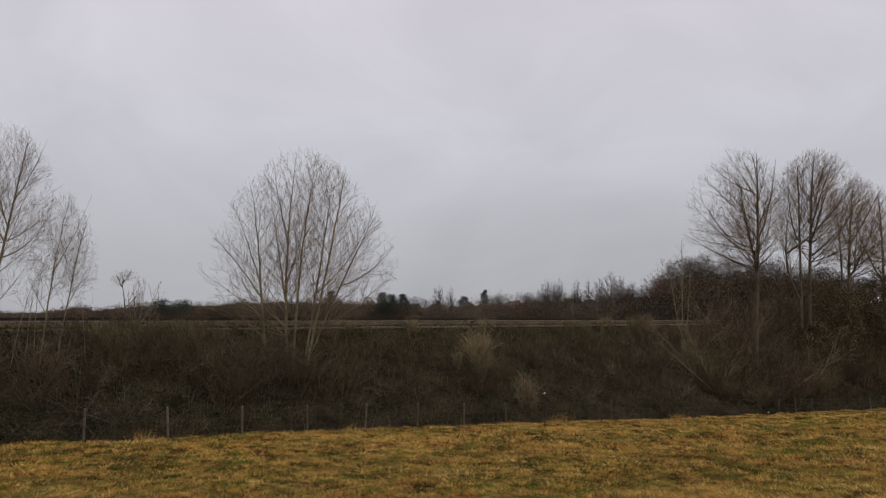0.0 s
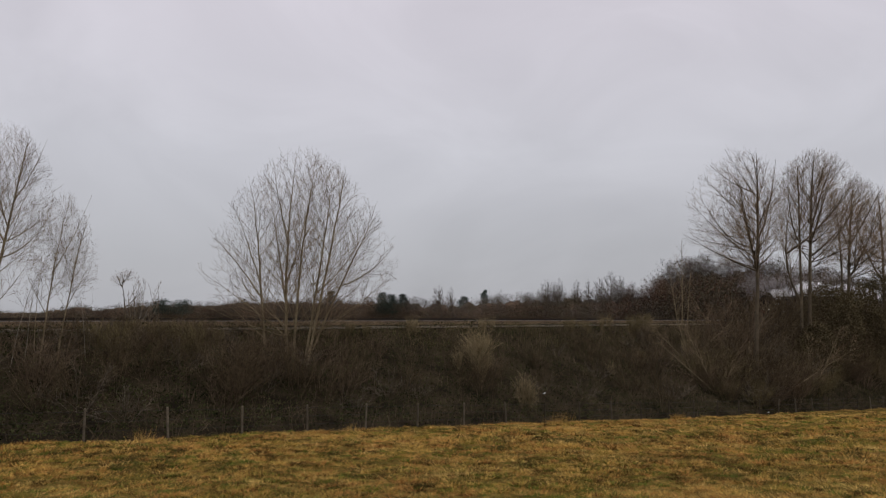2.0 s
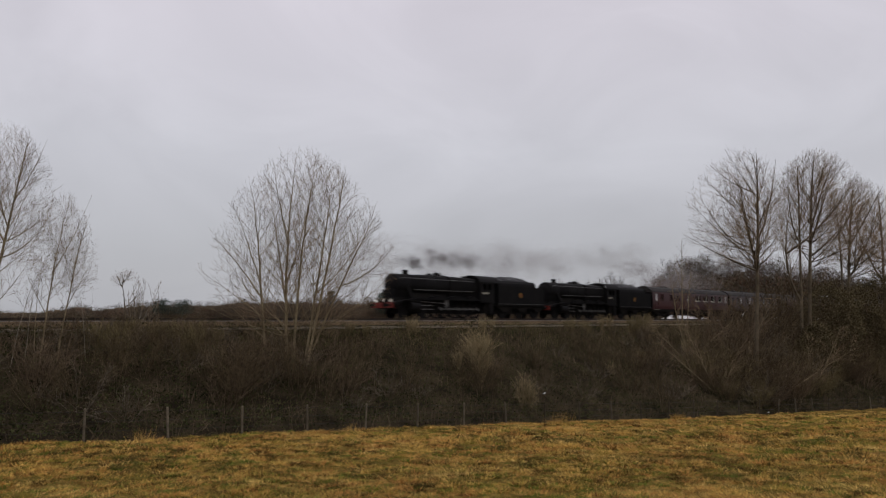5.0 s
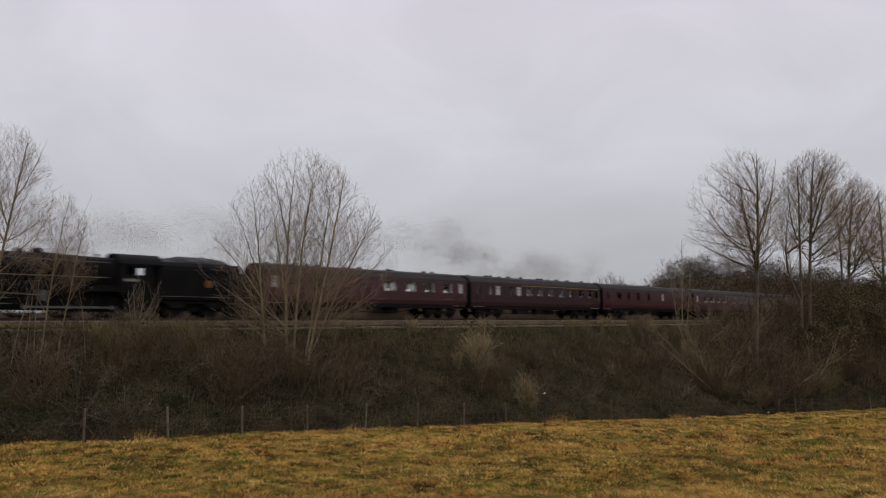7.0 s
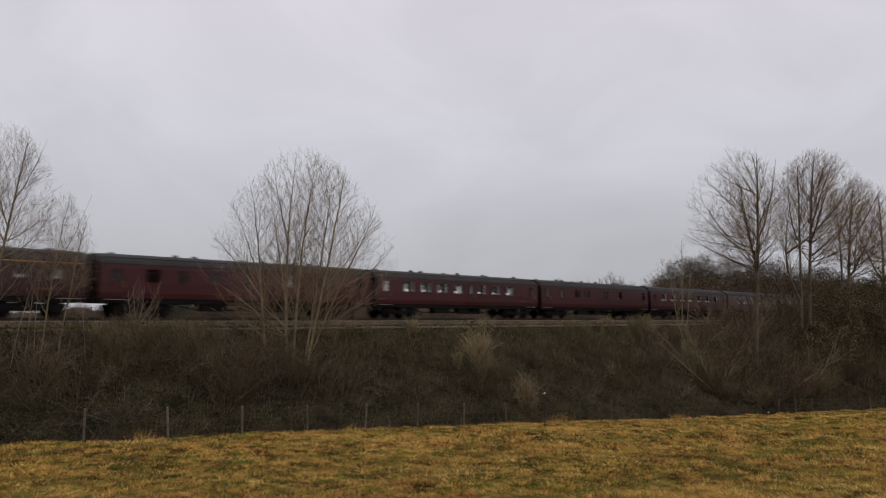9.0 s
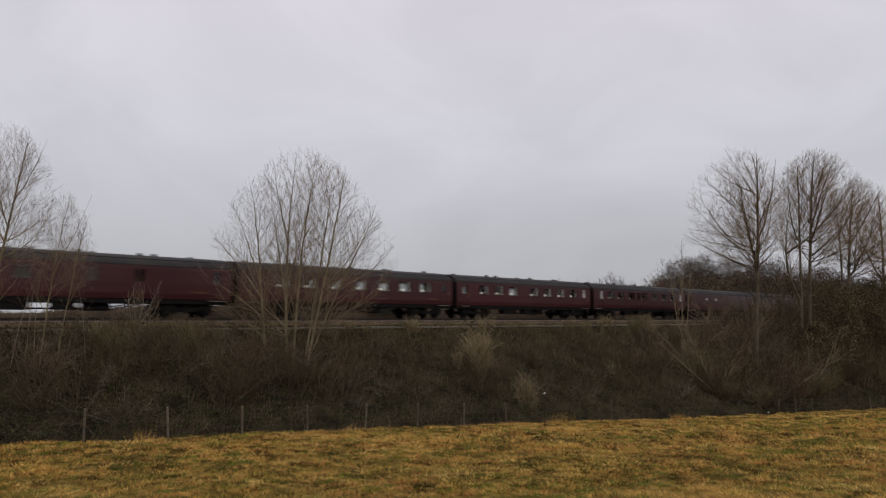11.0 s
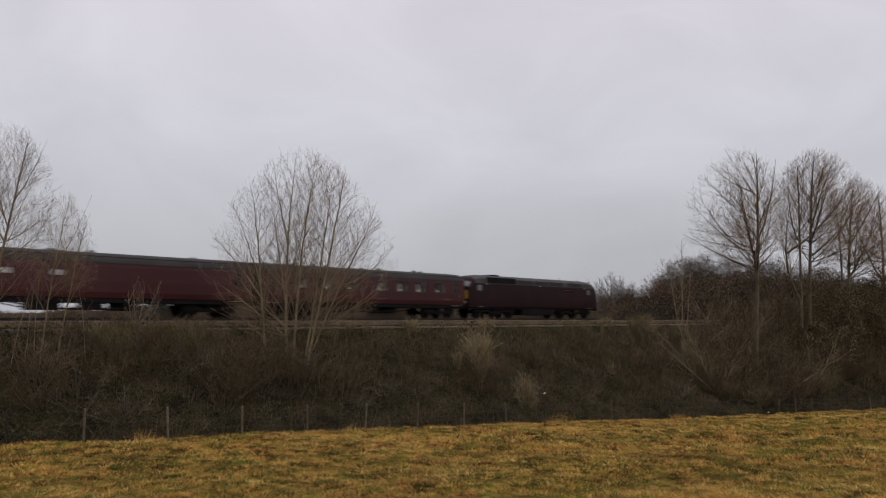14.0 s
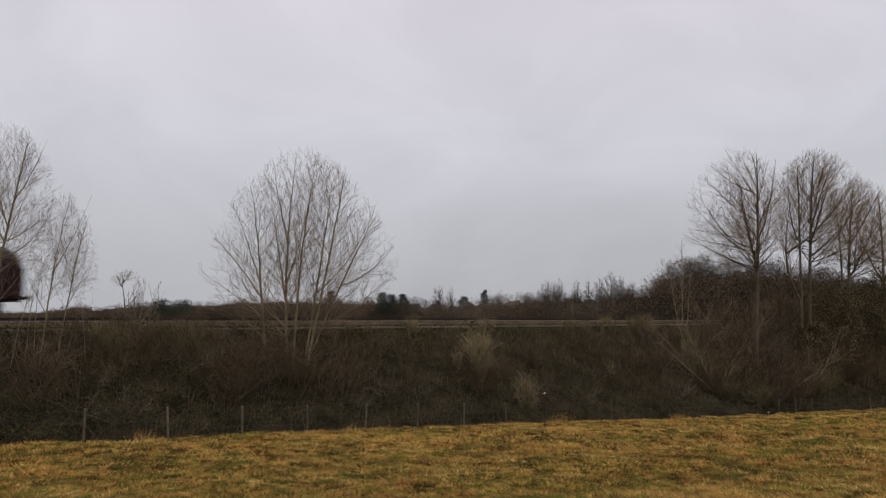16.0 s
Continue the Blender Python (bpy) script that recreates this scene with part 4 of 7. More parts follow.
    bm = rod(bmesh.new(), (3.35, -1.318, 2.12), (3.35, -1.303, 2.12), 0.23, 0.23, 24)
    part("crest", bm, M_CREST_GOLD, t, "round gold and red painted crest", smooth=True)
    bm = rod(bmesh.new(), (3.35, -1.322, 2.12), (3.35, -1.316, 2.12), 0.11, 0.11, 16)
    part("crest_centre", bm, M_RED, t)
    bm = bmesh.new()
    for s in (-1, 1):
        outline(bm, [(0.3, 1.2), (6.95, 1.2), (6.95, 0.95), (6.4, 0.62), (5.9, 0.62), (5.6, 0.9), (4.5, 0.9), (4.2, 0.62), (3.5, 0.62), (3.2, 0.9), (2.1, 0.9), (1.8, 0.62), (1.1, 0.62), (0.8, 0.9), (0.3, 0.95)], s * 0.98, s * 1.04)
    part("tender_frame", bm, M_UNDER, t)
    bm = box(bmesh.new(), 0.1, 7.05, -1.27, 1.27, 1.14, 1.22)
    part("footplate", bm, M_BLACK, t)
    part("tank_well", box(bmesh.new(), 0.6, 6.8, -0.6, 0.6, 0.42, 1.16), M_UNDER, t)
    first = None
    for x in (1.4, 3.69, 5.97):
        if first is None:
            bm = bmesh.new()
            wheelset(bm, 0, 0.648)
            first = w = part("tender_wheelset", bm, M_BLACK, t, smooth=True)
        else:
            w = again(first, parent=t)
        w.matrix_basis = pose(x, 0, 0)
    buffers(t, 6.62, 1)
    return e, t, drivers, rods


ENGINES = [
    steam_engine("black express steam locomotive with red buffer beam and lit lamps"),
    steam_engine("second black steam locomotive, sooty, coupled behind a tender", lamps=False),
]
TENDER_AT = 12.6
ENGINE_AT = (-39.6, -19.75)


# ---------------------------------------------------------------- diesel at the tail
def diesel():
    d = thing("diesel_locomotive", pose(0, 0, 0), "dark maroon diesel locomotive with grey roof at the train's tail", "diesel locomotive")
    n_len = 19.2
    rings = []

    def ring(x, w, top, cant):
        roof = [(w, cant), (w * 0.93, cant + (top - cant) * 0.55), (w * 0.72, cant + (top - cant) * 0.85), (w * 0.38, cant + (top - cant) * 0.97), (0.0, top)]
        half = [(w * 0.97, 1.02), (w, 1.16), (w, 1.9)] + roof
        return [(x, y, z) for y, z in half + [(-y, z) for y, z in half[-2::-1]]]

    for x, w, top, cant in ((0.0, 1.24, 2.58, 2.42), (0.04, 1.31, 2.70, 2.52), (0.09, 1.335, 2.80, 2.60), (0.36, 1.345, 3.42, 2.92), (0.46, 1.35, 3.54, 2.96), (0.62, 1.355, 3.65, 2.99), (0.95, 1.36, 3.76, 3.01), (1.9, 1.36, 3.84, 3.02)):
        rings.append((x, w, top, cant))
    stations = rings + [(n_len - x, w, top, cant) for x, w, top, cant in rings[::-1]]
    part("body", loft(bmesh.new(), [ring(*r) for r in stations]), M_DIESEL, d, "dark maroon body, smooth-sided", smooth=True)
    bm = bmesh.new()
    arc = [(1.34, 3.06), (1.285, 3.49), (0.99, 3.725), (0.52, 3.825), (0.0, 3.855)]
    arc = arc + [(-y, z) for y, z in arc[-2::-1]]
    rr = [[(x, y * 1.012, 3.06 + (z - 3.06) * f + 0.006) for y, z in arc] + [(x, -1.2, 3.0), (x, 1.2, 3.0)] for x, f in ((0.64, 0.765), (0.95, 0.89), (1.9, 1.0), (n_len - 1.9, 1.0), (n_len - 0.95, 0.89), (n_len - 0.64, 0.765))]
    part("roof", loft(bm, rr), M_DIESEL_ROOF, d, "weathered grey roof with hatches", smooth=True)
    for s in (-1, 1):
        bm = bmesh.new()
        for k in range(18):
            x = 2.3 + 3.9 * k / 18
            outline(bm, [(x, 3.12), (x + 0.19, 3.12), (x + 0.19, 3.60), (x, 3.60)], s * 1.22, s * 1.372)
        box(bm, 2.28, 6.2, s * 1.20, s * 1.345, 3.10, 3.62)
        part("side_grille", bm, M_GRILLE, d, "row of dark louvred grilles")
    for x, wide in ((6.5, 2.15), (8.95, 1.95), (11.15, 2.1), (14.2, 2.2)):
        bm = box(bmesh.new(), x, x + wide, -1.376, -1.20, 3.15, 3.50)
        for v in bm.verts:
            if v.co.z > 3.4 and v.co.y < -1.3:
                v.co.y = -1.328
        part("roof_hatch", bm, M_ROOF, d, "darker hatch in the roof's shoulder")
    part("roof_fan", turned(bmesh.new(), [(3.8, 0.75), (3.9, 0.75), (3.93, 0.68)], 4.2, 0, 24), M_GRILLE, d, smooth=True)
    for s in (-1, 1):
        for x in (0.98, n_len - 1.78):
            bm = box(bmesh.new(), x, x + 0.55, s * 1.352, s * 1.366, 2.42, 2.90, 0.004)
            part("cab_side_window", bm, M_GLASS_DARK, d, "dark cab side window")
    for x, w in ((0, 1), (n_len, -1)):
        for s in (-1, 1):
            bm = bmesh.new()
            q = [(x + w * 0.10, s * 0.06, 2.82), (x + w * 0.12, s * 1.20, 2.70), (x + w * 0.33, s * 1.16, 3.16), (x + w * 0.33, s * 0.06, 3.30)]
            off = Vector((-w * 0.05, 0, 0.03))
            loft(bm, [[Vector(p) for p in q], [Vector(p) + off for p in q]])
            part("windscreen", bm, M_GLASS_DARK, d, "raked cab windscreen")
        bm = box(bmesh.new(), x - w * 0.012, x - w * 0.002, -1.12, 1.12, 1.72, 2.44)
        part("warning_panel", bm, M_YELLOW, d, "yellow warning panel on the cab front")
        bm = bmesh.new()
        for s in (-1, 1):
            rod(bm, (x - w * 0.02, s * 0.8, 1.42), (x - w * 0.05, s * 0.8, 1.42), 0.11, 0.11, 14)
        part("marker_light", bm, M_CREAM, d)
        buffers(d, x + w * 0.06, -w)
    for k in range(5):
        part("name_bar", box(bmesh.new(), 13.6 + k * 0.26, 13.79 + k * 0.26, -1.372, -1.364, 2.71, 2.78), M_RED_DULL, d, "dull red bar of a nameplate")
    part("nameplate", box(bmesh.new(), 13.52, 14.92, -1.366, -1.355, 2.60, 2.88, 0.004), M_BLACK, d, "dark nameplate backing")
    for x in (2.15, 9.6, n_len - 2.15):
        part("side_lamp", box(bmesh.new(), x, x + 0.09, -1.385, -1.36, 2.96, 3.06, 0.01), M_CREAM, d, "small pale side fitting")
    for x in (1.0, n_len - 1.7):
        bm = box(bmesh.new(), x, x + 0.7, -1.40, -1.30, 1.0, 1.03)
        part("cab_step", bm, M_STEP, d, "pale cab step")
    bm = bmesh.new()
    box(bm, 0.1, n_len - 0.1, -1.2, 1.2, 0.85, 1.08)
    box(bm, 7.2, 12.0, -1.25, 1.25, 0.32, 0.95, 0.06)
    part("underframe", bm, M_UNDER, d, "grimy underframe and fuel tanks")
    bogie(d, 3.6, 2.2, 0.57, 3)
    bogie(d, n_len - 3.6, 2.2, 0.57, 3)
    return d


def dark_glass():
    m = bpy.data.materials.new("dark_cab_glass")
    m.use_nodes = True
    b = m.node_tree.nodes["Principled BSDF"]
    b.inputs["Base Color"].default_value, b.inputs["Roughness"].default_value = (0.09, 0.095, 0.10, 1), 0.08
    b.inputs["Specular IOR Level"].default_value = 0.9
    return m


M_GLASS_DARK = dark_glass()
DIESEL = diesel()

# ---------------------------------------------------------------- trees and scrub


class Tubes:
    """Collects tapered tubes into one mesh."""

    def __init__(self):
        self.v, self.f = [], []

    def add(self, pts, radii, n):
        base = len(self.v)
        for k, (p, r) in enumerate(zip(pts, radii)):
            d = (pts[min(k + 1, len(pts) - 1)] - pts[max(k - 1, 0)]).normalized()
            a = d.orthogonal().normalized()
            b = d.cross(a)
            for i in range(n):
                t = 2 * math.pi * i / n
                q = p + a * (r * math.cos(t)) + b * (r * math.sin(t))
                self.v.append((q.x, q.y, q.z))
        for k in range(len(pts) - 1):
            for i in range(n):
                j = (i + 1) % n
                self.f.append((base + k * n + i, base + k * n + j, base + (k + 1) * n + j, base + (k + 1) * n + i))


def sway(rng, d, amount):
    return (d + Vector((rng.uniform(-1, 1), rng.uniform(-1, 1), rng.uniform(-1, 1))) * amount).normalized()


def lean_off(rng, d, low, high):
    """A direction that leaves d by an angle between low and high degrees."""
    side = d.orthogonal().normalized()
    side.rotate(Matrix.Rotation(rng.uniform(0, 2 * math.pi), 3, d))
    a = radians(rng.uniform(low, high))
    return (d * math.cos(a) + side * math.sin(a)).normalized()


def grow(rng, wood, twigs, p, d, length, r, level, plan):
    seg = plan["segments"][level]
    pts, radii = [p.copy()], [r]
    q, w = p.copy(), d.copy()
    end = plan["taper"][level]
    for k in range(seg):
        w = sway(rng, w, plan["wiggle"][level])
        w = (w + Vector((0, 0, plan["up"][level]))).normalized()
        q = q + w * (length / seg)
        pts.append(q.copy())
        radii.append(r * (1 - (1 - end) * (k + 1) / seg))
    (wood if level < plan["split"] else twigs).add(pts, radii, plan["sides"][level])
    if level + 1 >= len(plan["segments"]):
        return
    count = plan["count"][level]
    for i in range(count):
        lo = plan["bare"][level]
        t = lo + (1 - lo) * (i + rng.random()) / count
        k = min(seg - 1, int(t * seg))
        f = t * seg - k
        at = pts[k].lerp(pts[k + 1], f)
        along = (pts[k + 1] - pts[k]).normalized()
        cr = radii[k] + (radii[k + 1] - radii[k]) * f
        cl = length * plan["ratio"][level] * (1 - plan["shrink"][level] * t) * rng.uniform(0.7, 1.2)
        grow(rng, wood, twigs, at, lean_off(rng, along, *plan["angle"][level]), cl, max(plan["thin"] * (1.6, 1.2, 0.75)[level], cr * plan["child"][level]), level + 1, plan)


TREE = dict(segments=(9, 6, 4, 3), wiggle=(0.07, 0.10, 0.14, 0.18), up=(0.03, 0.10, 0.06, 0.03), taper=(0.12, 0.2, 0.3, 0.35), sides=(7, 4, 3, 3),
            count=(17, 9, 5), bare=(0.22, 0.15, 0.15), ratio=(0.50, 0.46, 0.50), shrink=(0.55, 0.45, 0.3), angle=((24, 46), (22, 48), (20, 50)), child=(0.55, 0.6, 0.6), thin=0.0055, split=2)


def bare_tree(name, x, y, stems, label, seed, bark=None, twig=None, plan=None, category="tree", group="", sink=0.15, size=1.0):
    """stems: (lean east, lean north, length, radius, offset) of each stem that rises from the foot."""
    rng = random.Random(seed)
    plan = {**TREE, **(plan or {})}
    wood, twigs = Tubes(), Tubes()
    for ex, ey, length, r, off in stems:
        d = Vector((ex, ey, 1.0)).normalized()
        p = Vector((off * ex, off * ey, 0)) - d * sink
        grow(rng, wood, twigs, p, d, length * size, r, 0, plan)
    t = thing(name, pose(x, y, ground_z(x, y)), label, category, group)
    mesh_ob("trunk", wood.v, wood.f, bark or M_BARK, t, smooth=True)
    mesh_ob("crown", twigs.v, twigs.f, twig or M_TWIG, t, "fine bare twigs")
    return t


def fan(rng, n, spread, length, r, off=0.6, jitter=0.25):
    out = []
    for i in range(n):
        a = 2 * math.pi * (i + rng.uniform(-0.3, 0.3)) / n
        k = spread * math.sqrt(rng.uniform(0.05, 1))
        out.append((k * math.cos(a), k * math.sin(a), length * rng.uniform(1 - jitter, 1.05) * (1 - 0.12 * k), r * rng.uniform(0.7, 1.1), off))
    return out


# Directions as seen from the camera: E runs to its right, N away from it.
def seen(e, n):
    c, s = math.cos(radians(44.71)), math.sin(radians(44.71))
    return c * e + s * n, -s * e + c * n


def stems_of(rows):
    return [(*seen(e, n), length, r, off) for e, n, length, r, off in rows]


def limbed_tree(name, x, y, label, seed, stems, crown, thin, bark, twig, group="", category="tree", gaps=(0.42, 0.30, 0.17), reach=(0.50, 0.46), spur=0.34, angle=(30, 50), flat=0.8, extra=0, slim=0.35):
    """A bare tree of straight stems that carry straight side branches, branchlets and twigs, all kept inside a crown.
    stems: across and height at the foot, half way and at the tip, depth at half way and at the tip, radius at the foot;
    a stem whose foot is in the air springs from the nearest stem before it. Heights are above sea level, across is as seen from the field.
    crown: middle across, middle height, half width, half depth, reach up, reach down. gaps: between branches, branchlets and twigs."""
    rng = np.random.default_rng(seed)
    g = ground_z(x, y)
    mid = np.array([crown[0], 0.0, crown[1] - g])
    world = np.array([[*seen(1, 0), 0], [*seen(0, 1), 0], [0, 0, 1]])
    wood, twigs = Tubes(), Tubes()
    lines = []

    def room(p, d):
        """How far a branch may run from p along d before it leaves the crown."""
        size = np.array([crown[2], crown[3], crown[4] if p[2] + d[2] > mid[2] else crown[5]])
        size[:2] *= 1 - slim * min(1.0, max(0.0, (p[2] - mid[2]) / crown[4]))
        u, w = (p - mid) / size, d / size
        A, B, C = w @ w, 2 * u @ w, u @ u - 1
        k = B * B - 4 * A * C
        return max(0.0, (-B + math.sqrt(k)) / (2 * A)) if k > 0 else 0.0

    def tube(heap, pts, radii, n):
        heap.add([Vector(q) for q in np.asarray(pts) @ world], radii, n)

    def off(d, k):
        """A direction that leaves d, branch by branch round the stem."""
        side = np.cross(d, (0.3, 0.2, 1.0) if abs(d[2]) < 0.9 else (1.0, 0.1, 0.0))
        side /= np.linalg.norm(side)
        turn = 2.39996 * k + rng.uniform(-0.5, 0.5)
        side = side * math.cos(turn) + np.cross(d, side) * math.sin(turn)
        side[1] *= flat
        t = radians(rng.uniform(*angle))
        v = d * math.cos(t) + side * math.sin(t)
        return v / np.linalg.norm(v)

    def branch(p, d, length, r, level, k0):
        n = 5 if level == 1 else 3
        pts, radii, v = [p], [r], d
        for i in range(n):
            v = v + np.array([0, 0, (0.035, 0.03)[level - 1]]) + rng.normal(0, 0.03, 3)
            v = v / np.linalg.norm(v)
            pts.append(pts[-1] + v * length / n)
            radii.append(max(thin * 0.6, r * (1 - 0.8 * (i + 1) / n)))
        tube(wood if level == 1 and r > thin * 2.2 else twigs, pts, radii, 4 if level == 1 else 3)
        grow_from(pts, radii, length, level, 0.12, k0)

    def grow_from(pts, radii, length, level, bare, k0):
        pts = np.array(pts)
        n = max(1, int(length * (1 - bare) / gaps[level]))
        for k in range(n):
            t = bare + (1 - bare) * (k + rng.uniform(0.1, 0.9)) / n
            f = t * (len(pts) - 1)
            i = min(len(pts) - 2, int(f))
            p = pts[i] + (pts[i + 1] - pts[i]) * (f - i)
            d = pts[i + 1] - pts[i]
            v = off(d / np.linalg.norm(d), k + k0)
            if level == 2:
                l = spur * rng.uniform(0.4, 1.2)
                v = v + np.array([0, 0, 0.12])
                tube(twigs, [p, p + v * l], (thin * 0.72, thin * 0.35), 3)
                continue
            free = room(p, v)
            l = min(free * rng.uniform(0.72, 1.04), (reach[level] * length * (1 - 0.55 * t) + 0.25) * rng.uniform(0.65, 1.15))
            if l < 0.25:
                continue
            r = max(thin * (1.5 if level == 0 else 1.0), min(radii[i] * 0.5, thin * (0.9 + 0.9 * l)))
            branch(p, v, l, r, level + 1, rng.integers(0, 9))

    # further limbs, set evenly round the crown
    stems = list(stems)
    for k in range(extra):
        h, turn = 0.9 - 1.45 * (k + 0.5) / extra, 2.39996 * k + rng.uniform(-0.3, 0.3)
        w = math.sqrt(1 - h * h) * (1 - slim * max(0.0, h)) * rng.uniform(0.8, 0.98)
        e2, n2, z2 = crown[0] + crown[2] * w * math.cos(turn), crown[3] * w * math.sin(turn), crown[1] + h * (crown[4] if h > 0 else crown[5])
        z0 = max(crown[1] - crown[5] * rng.uniform(0.35, 1.0), z2 - rng.uniform(1.0, 1.6) * math.hypot(e2 - crown[0], n2) - 0.5)
        e0 = stems[0][0] + (stems[0][4] - stems[0][0]) * (z0 - g) / max(1.0, stems[0][5] - g)
        stems.append((e0, z0, e0 + (e2 - e0) * 0.56, z0 + (z2 - z0) * 0.46, e2, z2, n2 * 0.56, n2, stems[0][8] * 0.26))
    for e0, z0, e1, z1, e2, z2, n1, n2, r in stems:
        a, m, b = np.array([e0, 0.0, z0 - g]), np.array([e1, n1, z1 - g]), np.array([e2, n2, z2 - g])
        if lines and z0 - g > 1.0:
            near = np.concatenate(lines)
            a = near[np.argmin(np.linalg.norm((near - a) * (1, 0.4, 1), axis=1))]
        else:
            a[2] = min(a[2], -0.25) if z0 - g < 1.0 else a[2]
        c = 2 * m - (a + b) / 2
        length = np.linalg.norm(m - a) + np.linalg.norm(b - m)
        n = max(6, int(length / 0.55))
        pts, radii = [], []
        for i in range(n + 1):
            t = i / n
            pts.append(a * (1 - t) ** 2 + 2 * c * t * (1 - t) + b * t * t + rng.normal(0, 0.012, 3) * (0 < i))
            radii.append(max(thin, r * (1 - t) ** 0.85))
        lines.append(np.array(pts))
        tube(wood, pts, radii, 7)
        low = min(0.8, max(0.06, (crown[1] - crown[5] - z0) / (z2 - z0))) if z2 > z0 else 0.1
        grow_from(pts, radii, length, 0, low, rng.integers(0, 9))
    t = thing(name, pose(x, y, g), label, category, group)
    mesh_ob("trunk", wood.v, wood.f, bark, t, smooth=True)
    mesh_ob("crown", twigs.v, twigs.f, twig, t, "fine bare twigs")
    return t


def above(x, y, z):
    return z - ground_z(x, y)


# many-stemmed tree on the slope before the line
ASH_STEMS = [(-0.6, -1, -0.75, 4.9, -0.4, 10.6, 0.1, 0.3, 0.105), (-0.3, -1, 0.1, 5.1, 0.9, 10.2, -0.2, -0.5, 0.09), (0.3, -1, 1.15, 5.6, 1.5, 9.2, 0.4, 0.9, 0.08), (0.4, -1, 1.75, 5.8, 2.5, 9.8, -0.3, -0.8, 0.085),
             (0.3, -1, 2.5, 4.2, 4.2, 7.6, 0.2, 0.4, 0.075), (-1.8, -1, -2.2, 4.9, -2.6, 8.4, -0.2, -0.4, 0.075)]
ASH_LIMBS = [(2.0, 3.2, 3.7, 4.2, 5.0, 5.6, 0.3, 0.2, 0.035), (-0.9, 2.6, -1.35, 5.3, -2.1, 9.4, 0.7, 1.2, 0.055), (-0.5, 6.0, -1.2, 8.2, -1.4, 10.0, -0.3, -0.7, 0.04), (-2.2, 3.0, -3.6, 4.8, -5.0, 6.2, 0.2, 0.4, 0.04),
             (-0.6, 0.6, -2.7, 2.4, -4.9, 4.0, -0.5, -0.9, 0.04), (-2.2, 3.2, -2.7, 5.6, -3.5, 7.8, -0.6, -1.0, 0.04), (0.9, 2.9, 2.4, 4.9, 3.4, 7.2, 1.2, 2.2, 0.045)]
ASH_SKIRT = [(0.4, 0.8, 2.6, 1.9, 4.6, 3.2, -0.6, -1.0, 0.03), (0.4, 1.0, 3.0, 2.4, 4.9, 4.2, 0.7, 1.2, 0.03), (-1.9, 0.8, -3.4, 1.9, -4.6, 3.0, 0.4, 0.8, 0.028), (-0.6, 1.2, -2.8, 2.9, -4.4, 5.0, 1.0, 1.6, 0.03), (-0.6, 3.4, -0.2, 6.4, 0.3, 9.9, 1.3, 1.8, 0.045),
             (0.3, 0.6, 2.2, 1.5, 4.0, 2.3, -1.2, -2.0, 0.025), (-0.6, 0.5, -2.6, 1.4, -4.2, 2.2, -1.2, -2.0, 0.025), (0.3, 1.4, 1.6, 2.8, 3.2, 4.0, -1.4, -2.4, 0.025)]
limbed_tree("bare_ash_tree", 22.5, 33.7, "bare many-stemmed winter tree fanning out on the embankment slope", 11, ASH_STEMS + ASH_LIMBS + ASH_SKIRT,
            (0.0, 4.7, 5.4, 4.6, 6.3, 4.4), 0.0048, M_BARK_PALE, M_TWIG, gaps=(0.26, 0.23, 0.15), reach=(0.34, 0.46), spur=0.34, angle=(32, 46))

